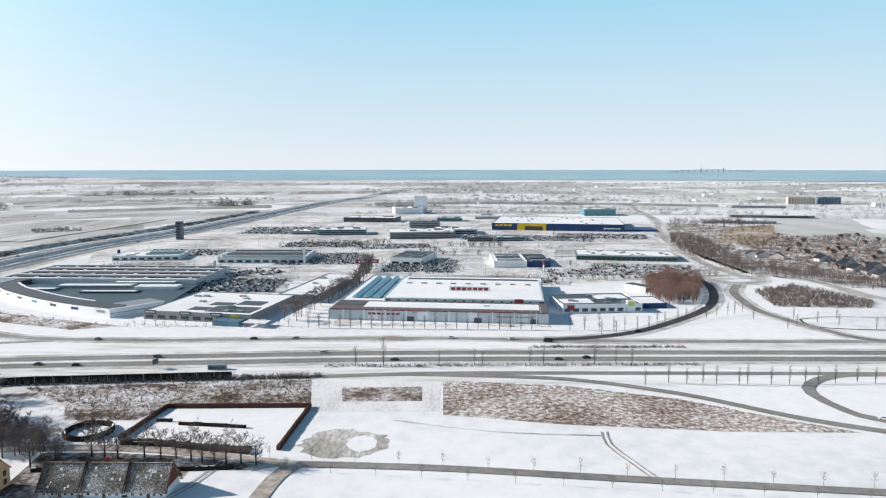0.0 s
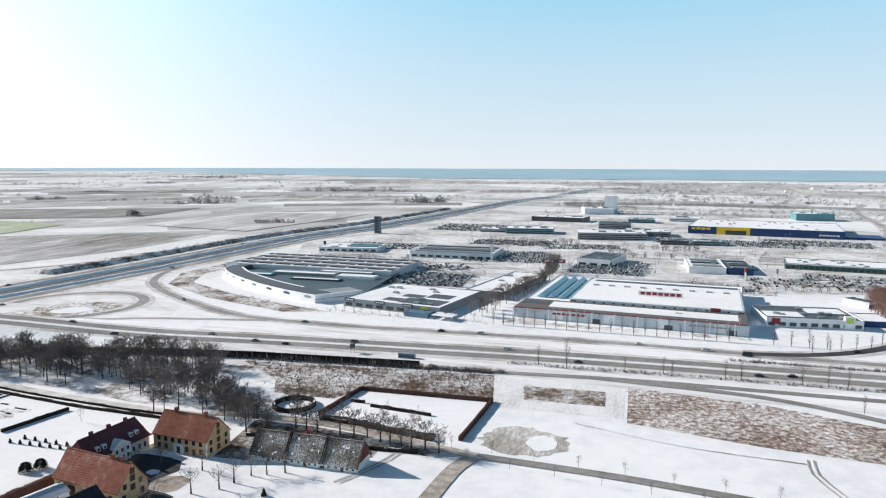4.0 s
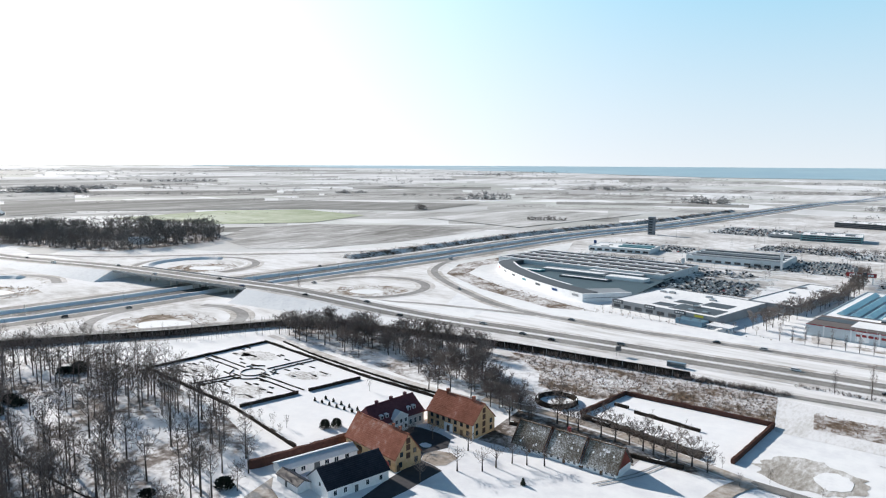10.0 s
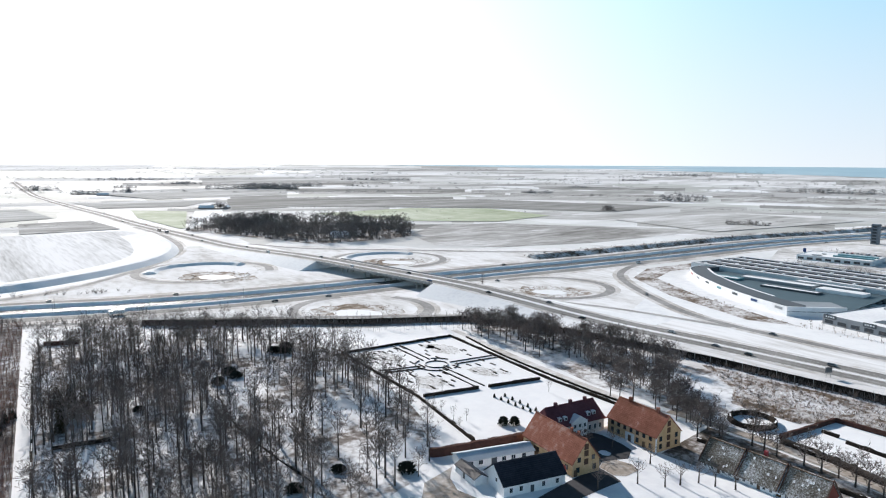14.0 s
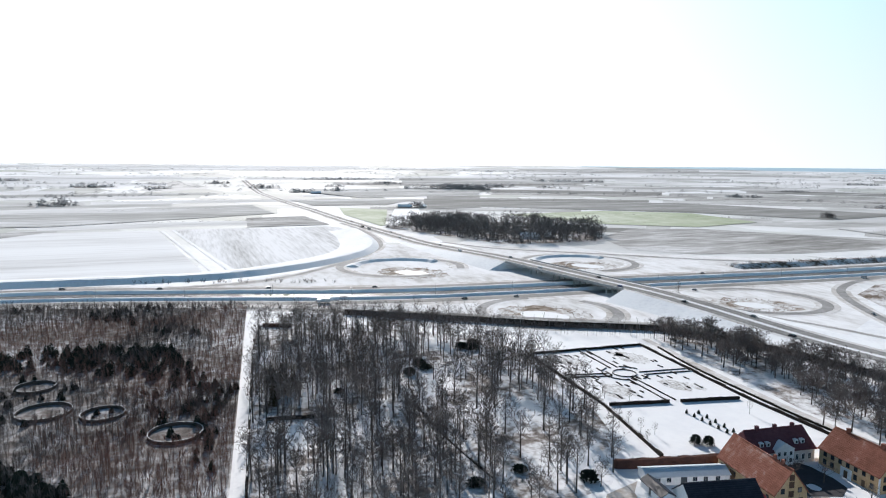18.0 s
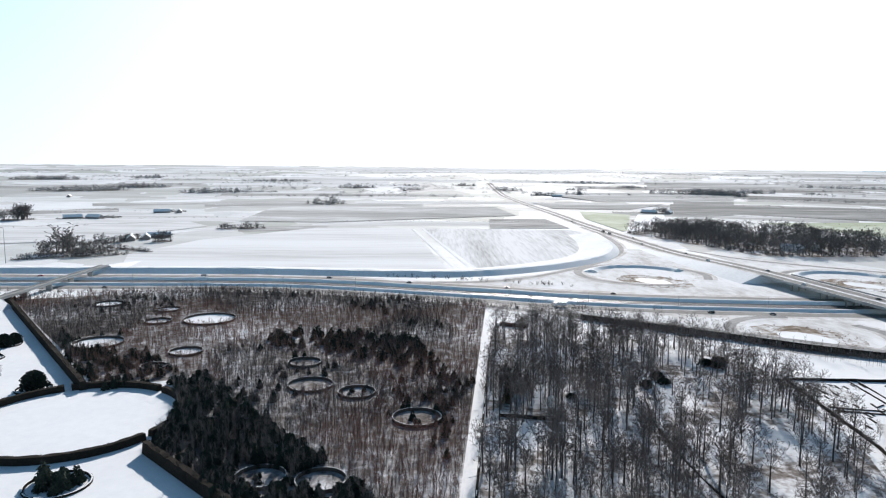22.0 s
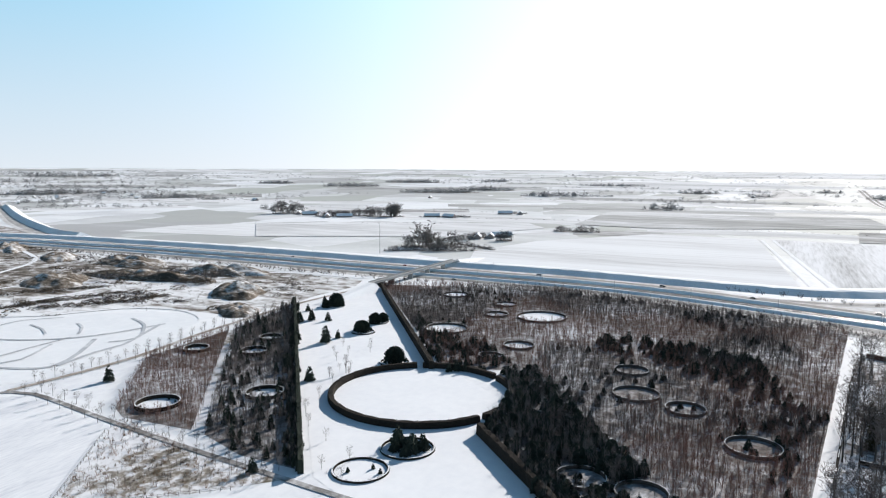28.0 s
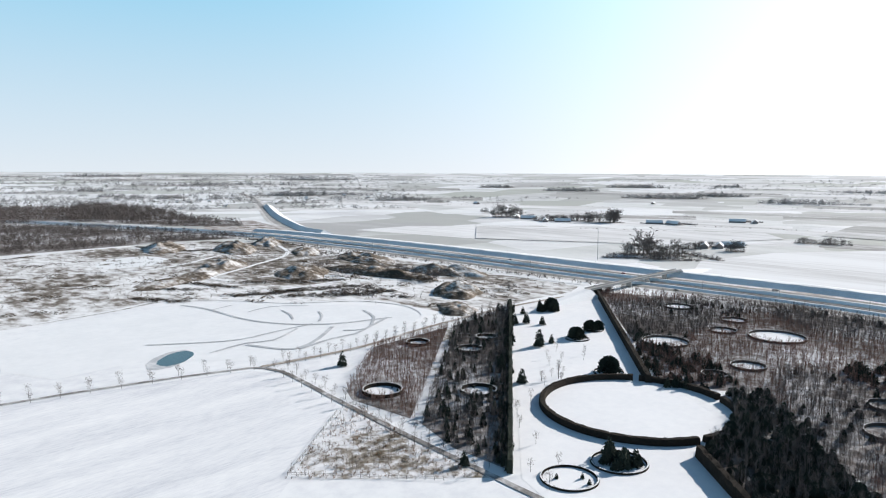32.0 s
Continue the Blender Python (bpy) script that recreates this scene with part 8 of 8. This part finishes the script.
for i in range(230):
    yaw, r = radians(rnd.uniform(138, 172)), 1750 + 2600 * rnd.random()
    cx, cy, ln = -r * math.sin(yaw), r * math.cos(yaw), rnd.uniform(40, 200)
    for k in range(int(ln / 9)):
        u, w = rnd.uniform(-ln, ln), rnd.uniform(-25, 25)
        x, y = cx + u * math.cos(yaw) - w * math.sin(yaw), cy + u * math.sin(yaw) + w * math.cos(yaw)
        if x < -1200 and y > -1700:
            continue
        z = rnd.uniform(0.5, 1.1)
        town.append((x, y, gz(x, y), z * 1.6, z * 0.9, rnd.uniform(0, 6)))
for i in range(230):
    yaw, r = radians(rnd.uniform(-42, 4)), 1450 + 1800 * rnd.random()
    cx, cy, ln = -r * math.sin(yaw), r * math.cos(yaw), rnd.uniform(30, 150)
    for k in range(int(ln / 9)):
        u, w = rnd.uniform(-ln, ln), rnd.uniform(-15, 15)
        x, y = cx + u * math.cos(yaw) - w * math.sin(yaw), cy + u * math.sin(yaw) + w * math.cos(yaw)
        z = rnd.uniform(0.35, 0.85)
        town.append((x, y, gz(x, y), z * 1.6, z * 0.9, rnd.uniform(0, 6)))
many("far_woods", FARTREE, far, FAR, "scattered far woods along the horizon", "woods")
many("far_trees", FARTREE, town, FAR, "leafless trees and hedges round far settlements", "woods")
for i, (x, y, t) in enumerate([(-905, -362, 110), (-875, -385, 20), (-1130, -900, 30), (-1120, -865, 120), (-1090, -800, 36), (-1105, -770, 126), (-1195, -625, 117), (-1200, -590, 70), (-1345, -530, 111), (-1355, -500, 20), (-1180, -1000, 10), (-2380, -100, 0), (-2110, 380, 90), (-1425, 450, 60), (-1420, 490, 150), (-1900, -1000, 20), (-1500, -1350, 60)]):
    copy_thing(BARN, pose(x, y, gz(x, y), 0, 0, t))
rnd2 = random.Random(17)
HOME = gabled("village_house", "far village house with snowy roof", "house", 300, 2000, 11, 7, 20, 3, 6, plain("cream_wall", (0.5, 0.47, 0.43), 0.8), SNOW)
for i in range(60):
    if i < 34:
        x, y = rnd2.uniform(250, 1500), rnd2.uniform(1900, 3000)
    else:
        x, y = rnd2.uniform(-1500, -450), rnd2.uniform(-2300, -1650)
    copy_thing(HOME, pose(x, y, gz(x, y), 0, 0, rnd2.uniform(0, 180)))

# mast
o = thing("radio_mast", "thin lattice radio mast", "mast", -668, -417)
part("pole", Shape().tube((0, 0, 0), (0, 0, 35), 0.4, 0.2, 6), METAL, o)

# long sea bridge on the horizon
o = thing("sea_bridge", "long cable-stayed bridge far across the strait", "bridge", 1600, 4150, gz(1600, 4150))
sb = Shape()
for i in range(24):
    a, b = i / 24, (i + 1) / 24
    sb.tube((-250 + 560 * a, 60 * a, 4 + 14 * math.sin(3.1416 * a)), (-250 + 560 * b, 60 * b, 4 + 14 * math.sin(3.1416 * b)), 1.3, 1.3, 4)
part("deck", sb, CONCRETE, o)
for k in (-0.12, 0.12):
    part("pylon", Shape().box(30 + 560 * k - 2, 30 + 560 * k + 2, 28, 32, -6, 30), CONCRETE, o)
for i in range(15):
    a = (i + 0.5) / 15
    part("pier", Shape().box(-251 + 560 * a, -248 + 560 * a, 60 * a - 1, 60 * a + 1, -8, 4 + 14 * math.sin(3.1416 * a)), CONCRETE, o)

# scrub along the lower motorway
LB = [p for p in LINE_B if -900 < p.y < 600]
for off, n, lab in ((44, 900, "low dark scrub beside the motorway"), (-60, 500, "dark hedge scrub below the field bank")):
    pp = sides(LB, off)
    sp = []
    for i in range(n):
        p = pp[rnd.randrange(len(pp))]
        if off > 0 and p.y > 60 or off < 0 and p.y > 110:
            continue
        k = rnd.uniform(0.7, 1.6)
        sp.append((p.x + rnd.uniform(-7, 7), p.y + rnd.uniform(-8, 8), 0, k * 1.4, k * 1.4, rnd.uniform(0, 6)))
    many("motorway_scrub", SCR, sp, TWIG, lab, "scrub")
BN = sides(BANK_N, -55)
sp = []
for i in range(500):
    p = BN[rnd.randrange(len(BN))]
    k = rnd.uniform(0.9, 2.2)
    sp.append((p.x + rnd.uniform(-6, 6), p.y + rnd.uniform(-8, 8), 2.5, k, k, rnd.uniform(0, 6)))
many("bank_scrub", SCR, sp, TWIG, "dark scrub on the motorway bank", "scrub")

# ---- frozen lake, pond and waste land ----
rnd = random.Random(55)
LAKE = [(-95, -354), (-80, -385), (-90, -440), (-132, -481), (-201, -489), (-250, -465), (-307, -402), (-333, -355), (-305, -325), (-254, -311), (-185, -312), (-164, -331), (-137, -357)]
setting("lake_ice", sheet(Shape(), LAKE, 0.05), ICE, "frozen lake under smooth snow")
for w, pts in ((3.0, [(-217, -486), (-224, -460), (-226, -414), (-234, -387), (-250, -366), (-270, -355), (-301, -347)]), (2.0, [(-224, -454), (-243, -460)]), (2.4, [(-152, -388), (-178, -371), (-197, -363), (-225, -366), (-251, -368)]),
               (2.6, [(-170, -347), (-195, -352.6), (-210, -348), (-236, -363)]), (3.6, [(-193, -349), (-203, -326), (-213, -323), (-230, -332), (-255, -352)]), (3.2, [(-211, -320.6), (-237, -327), (-254, -327), (-275, -337), (-299, -349)]), (2.6, [(-302, -379), (-293, -357), (-268, -333), (-254, -339)]), (2.0, [(-260, -419), (-256, -402), (-249, -388)]), (2.2, [(-276, -397), (-270, -384), (-258, -371)]), (1.6, [(-240, -430), (-262, -436), (-283, -420)])):
    road("ice_track", pts, w * 0.75, SLUSH, "grey slush track across the ice", 0.1)
setting("open_water", disc(Shape(), -152, -350, 15, 7.5, 0.09, 0.75, 26, 0.05, rnd), WATER, "dark open water in the lake")
setting("ice_rim", disc(Shape(), -149, -350, 19, 9.5, 0.075, 0.75, 26, 0.06, rnd), SLUSH, "grey thin ice round the water")
WASTE = [(-60, -480), (-75, -520), (-100, -560), (-120, -680), (-180, -870), (-300, -900), (-440, -900), (-510, -800), (-505, -600), (-500, -330), (-470, -318), (-420, -322), (-365, -312), (-338, -340), (-336, -372), (-322, -408), (-280, -436), (-252, -477), (-212, -509), (-175, -497), (-130, -490)]
setting("waste_land", sheet(Shape(), WASTE, 0.04), mat("waste_ground", [(0.09, 0.078, 0.065), (0.22, 0.195, 0.17), (0.60, 0.595, 0.59), (0.80, 0.805, 0.81)], 0.95, 0.11, 0.01, 0.5, stretch=(1, 0.55, 1), edge=(0.39, 0.57)), "tussocky brown waste land with snow")
TUSS = [(-281, -488), (-319, -456), (-370, -463), (-368, -419), (-360, -389), (-330, -427)]
many("tussocks", [leafy(random.Random(740 + i), 2.2, 0.9, 26, 0.5) for i in range(3)], [(x, y, 0, k * 1.4, k * 0.7, rnd.uniform(-0.2, 0.2)) for x, y in scatter(WASTE, 420, rnd, 0, lambda x, y: noise.noise((x * 0.02, y * 0.035, 5)) > 0.12) for k in (rnd.uniform(0.5, 1.8),)], mat("tussock_brown", [(0.07, 0.055, 0.04), (0.17, 0.135, 0.10)], 0.95, 0.3, 0.03), "low dark tussocks and brambles on the waste land", "weeds")
many("tussocks_shore", [leafy(random.Random(745 + i), 2.2, 0.9, 26, 0.5) for i in range(3)], spots(TUSS, 120, rnd, 0.5, 1.5), TWIG, "dark tussocks behind the lake", "weeds")
many("waste_scrub", SCR, spots([(-110, -560), (-180, -860), (-440, -890), (-495, -600), (-490, -340), (-350, -352), (-255, -482)], 1500, rnd, 0.5, 1.3), TWIG, "dark scrub on the waste land", "scrub")
ROWS = [[(-262, -582), (-286, -525)], [(-263, -491), (-321, -479)], [(-284, -489), (-324, -475), (-368, -460)], [(-291, -463), (-334, -432), (-366, -423)], [(-233, -568), (-251, -543)], [(-204, -534), (-225, -497)], [(-420, -560), (-423, -504), (-415, -436)], [(-345, -893), (-368, -803), (-425, -789)], [(-487, -859), (-496, -783)], [(-330, -520), (-372, -500)], [(-300, -545), (-345, -525)], [(-441, -509), (-421, -428)]]
sp = []
for pts in ROWS:
    for p in line(pts, 0.7):
        k = rnd.uniform(0.4, 1.3)
        sp.append((p.x + rnd.gauss(0, 3.0), p.y + rnd.gauss(0, 4.0), 0.1 if pts[0][0] > -400 else 2.2, k * 1.5, k * 0.8, rnd.uniform(0, 6)))
many("tussock_rows", [leafy(random.Random(750 + i), 2.0, 1.2, 30, 0.4) for i in range(3)], sp, mat("bramble_brown", [(0.06, 0.05, 0.04), (0.14, 0.115, 0.09)], 0.95, 0.3, 0.03), "dark bramble and grass rows on the waste land", "weeds")
DRIFT = mat("wind_drifts", [(0.62, 0.635, 0.67), (0.76, 0.77, 0.79), (0.86, 0.865, 0.87)], 0.85, 0.5, 0.04, 0.35, spec=0.02, stretch=(0.35, 1.8, 1), turn=-38, edge=(0.36, 0.62))
setting("drifted_field", sheet(Shape(), [(40, -345), (-70, -326), (-103, -320), (-140, -311), (-168, -302), (-178, -288), (-174, -236), (-116, -184), (-60, -140), (60, -160)], 0.05), DRIFT, "wide field of wind-drifted snow")
setting("waste_pond", disc(Shape(), -283, -752, 50, 34, 0.08, 0.9, 26, 0.1, rnd), ICE, "frozen pool on the waste land")


def mound(cx, cy, a, b, h, turn, seed, m):
    """A rough spoil heap with gullies and ledges."""
    r = random.Random(seed)
    s = Shape()
    n, q = 44, 14
    c, sn = math.cos(turn), math.sin(turn)
    for k in range(q):
        f = k / (q - 1)
        for i in range(n):
            t = 6.2832 * i / n
            wob = 1 + 0.28 * noise.noise((2 * math.cos(t) + seed, 2 * math.sin(t), 3))
            u, w = a * f * wob * math.cos(t), b * f * wob * math.sin(t)
            z = h * max(0, 1 - f ** 2.2) * (0.85 + 0.55 * noise.noise((u * 0.09 + seed, w * 0.09, 0))) + 0.9 * noise.noise((u * 0.35, w * 0.35, seed)) * (1 - f ** 4)
            s.v.append((u * c - w * sn, u * sn + w * c, max(0.0, z) if k < q - 1 else -0.1))
    s.f += [(k * n + i, (k + 1) * n + i, (k + 1) * n + (i + 1) % n, k * n + (i + 1) % n) for k in range(q - 1) for i in range(n)]
    th = tagged(part("spoil_mound", s, m, None, "", True), "rough snow-streaked earth mound on waste land", "mound")
    th.location = (cx, cy, 0)


SPOIL = mat("spoil_earth", [(0.08, 0.066, 0.052), (0.22, 0.185, 0.15), (0.60, 0.59, 0.58), (0.82, 0.825, 0.83)], 0.95, 0.30, 0.035, 0.8, stretch=(1.0, 0.6, 1.6), edge=(0.42, 0.66))
for i, (x, y, a, b, h, t) in enumerate([(-404, -384, 34, 20, 9, 0.8), (-421, -505, 74, 17, 7, 1.72), (-352, -334, 24, 14, 4.5, 0.9), (-371, -560, 46, 26, 7, 1.0), (-470, -470, 50, 22, 8, 1.9), (-340, -655, 48, 24, 6, 0.9), (-480, -600, 62, 26, 6, 1.3), (-425, -790, 70, 26, 8, 1.2), (-360, -850, 60, 26, 8, 1.1), (-490, -820, 50, 20, 7, 1.0), (-300, -620, 44, 18, 3.5, 0.8), (-470, -700, 44, 18, 5, 1.0), (-250, -590, 40, 18, 2.5, 0.6)]):
    mound(x, y, a, b, h, t, i, SPOIL)
for x, y, a, n in ((-444, -505, 16, 40), (-441, -452, 18, 60), (-409, -577, 10, 26), (-445, -365, 10, 18), (-400, -520, 14, 30), (-470, -640, 20, 40)):
    many("mound_brush", SCR, [(x + rnd.uniform(-a, a), y + rnd.uniform(-a, a), rnd.uniform(1, 5), k * 1.5, k, rnd.uniform(0, 6)) for k in [rnd.uniform(1.2, 2.2) for _ in range(n)]], TWIG, "dark brush on the spoil mounds", "scrub")
for w, pts in ((3.5, [(-120, -490), (-175, -500), (-212, -511), (-252, -478), (-280, -438), (-321, -410), (-335, -372), (-322, -338), (-295, -322), (-276, -314)]), (5, [(-207, -707), (-253, -679), (-302, -689), (-381, -741)]),
               (5, [(-298, -562), (-292, -579), (-297, -595), (-317, -608), (-361, -637), (-447, -705), (-510, -856)]), (5, [(-255, -499), (-286, -498), (-316, -492), (-342, -492), (-374, -498), (-380, -525), (-363, -556), (-325, -564)]), (6, [(-455, -470), (-500, -420), (-510, -330)])):
    road("waste_path", pts, w, SNOW, "snow-filled track over the waste land", 0.1)
BRUSH = [(-150, -900), (-300, -1380), (-420, -1250), (-500, -1000), (-520, -900), (-400, -920)]
setting("brush_floor", sheet(Shape(), BRUSH, 0.06), LITTER, "brown rough ground under brushwood")
many("brush_wood", FARTREE, spots(BRUSH, 1500, rnd, 0.4, 0.75), TWIG, "low dark brushwood beyond the waste land", "trees")
BRUSH2 = [(-200, -1400), (-430, -1950), (-650, -1780), (-560, -1320), (-420, -1420)]
setting("brush_floor", sheet(Shape(), BRUSH2, 0.06), LITTER, "brown rough ground under brushwood")
many("brush_wood", FARTREE, spots(BRUSH2, 1300, rnd, 0.7, 1.2), TWIG, "dark leafless wood", "trees")
BRUSH3 = [(-546, -1827), (-680, -2060), (-718, -1783), (-640, -1376), (-655, -1195), (-606, -1090), (-516, -1173), (-417, -1402)]
setting("brush_floor", sheet(Shape(), BRUSH3, 0.13), LITTER, "brown rough ground under the far wood")
many("brush_wood", FARTREE, spots(BRUSH3, 1200, rnd, 0.6, 1.1), TWIG, "dark leafless wood beside the branch motorway", "trees")
road("branch_road", [(-575, -760), (-595, -878), (-642, -1012), (-731, -1206), (-908, -1538), (-1159, -2024), (-1260, -2306)], 14, SALTED, "branch motorway running away")
setting("branch_bank", profile(Shape(), smooth_path([(-970, -1645), (-764, -1256), (-630, -963), (-608, -872)], 20), [(-26, 0), (-12, 6.0), (-9, 6.5), (1, 0)], 0.4, rnd), SNOW, "tall snowy cutting slope beside the branch road")
setting("brown_ground", sheet(Shape(), [(-605, -1239), (-648, -1216), (-686, -1204), (-651, -1072), (-582, -912), (-550, -989), (-502, -1032)], 0.1), SCRUB, "brown rough land beside the motorway")
# farm bridge over the lower motorway
o = thing("farm_bridge", "narrow grey bridge across the motorway", "bridge", -541, -297, 0, 0)
part("deck", Shape().box(-78, 78, -3, 3, 5.2, 6.0), CONCRETE, o)
for sd in (-3, 2.8):
    part("railing", Shape().box(-78, 78, sd, sd + 0.2, 6.0, 7.0), METAL, o)
for a in (-50, -18, 14, 46):
    part("pier", Shape().box(a - 0.6, a + 0.6, -2.2, 2.2, 0, 5.2), CONCRETE, o)
for sg in (-1, 1):
    part("ramp", Shape().add([(sg * 78, -3, 6), (sg * 78, 3, 6), (sg * 150, 3, 0.05), (sg * 150, -3, 0.05), (sg * 78, -12, 0), (sg * 78, 12, 0)], [(0, 1, 2, 3) if sg < 0 else (3, 2, 1, 0), (0, 4, 5, 1), (0, 3, 4), (1, 5, 2)]), SNOW, o)
# overhead line masts along the railway
ms = thing("catenary_mast", "grey railway catenary mast", "mast", -520, 60, 0, 0, "catenary masts along the railway")
part("pole", Shape().tube((0, 0, 0), (0, 0, 8), 0.16, 0.12, 6), METAL, ms)
part("arm", Shape().tube((0, 0, 6.8), (3, 0, 7.2), 0.06, 0.06, 4), METAL, ms)
for i, p in enumerate(sides(LINE_B, 5.5)):
    if -700 < p.y < 1300 and i % 5 == 0:
        copy_thing(ms, pose(p.x, p.y, 0, 0, 0, 180))
# sign boards by the motorway
sg = thing("road_sign", "dark back of a motorway sign board on posts", "sign", -143, 332, 0, 60)
part("board", Shape().box(-1.7, 1.7, -0.08, 0.08, 2.4, 5.0), DARK, sg)
for a in (-1.1, 1.1):
    part("post", Shape().tube((a, 0, 0), (a, 0, 3), 0.12, 0.12, 6), METAL, sg)
sh = thing("bus_shelter", "low grey-blue roadside shelter", "shelter", -112, 331, 0, 3)
part("roof", Shape().box(-4.4, 4.4, -1.3, 1.3, 2.3, 2.5), plain("shelter_blue", (0.18, 0.26, 0.33), 0.5), sh)
part("back_wall", Shape().box(-4.4, 4.4, 1.1, 1.3, 0, 2.3), GREY, sh)
for a in (-4.3, 4.3):
    part("side_wall", Shape().box(a - 0.1, a + 0.1, -1.2, 1.1, 0, 2.3), GREY, sh)
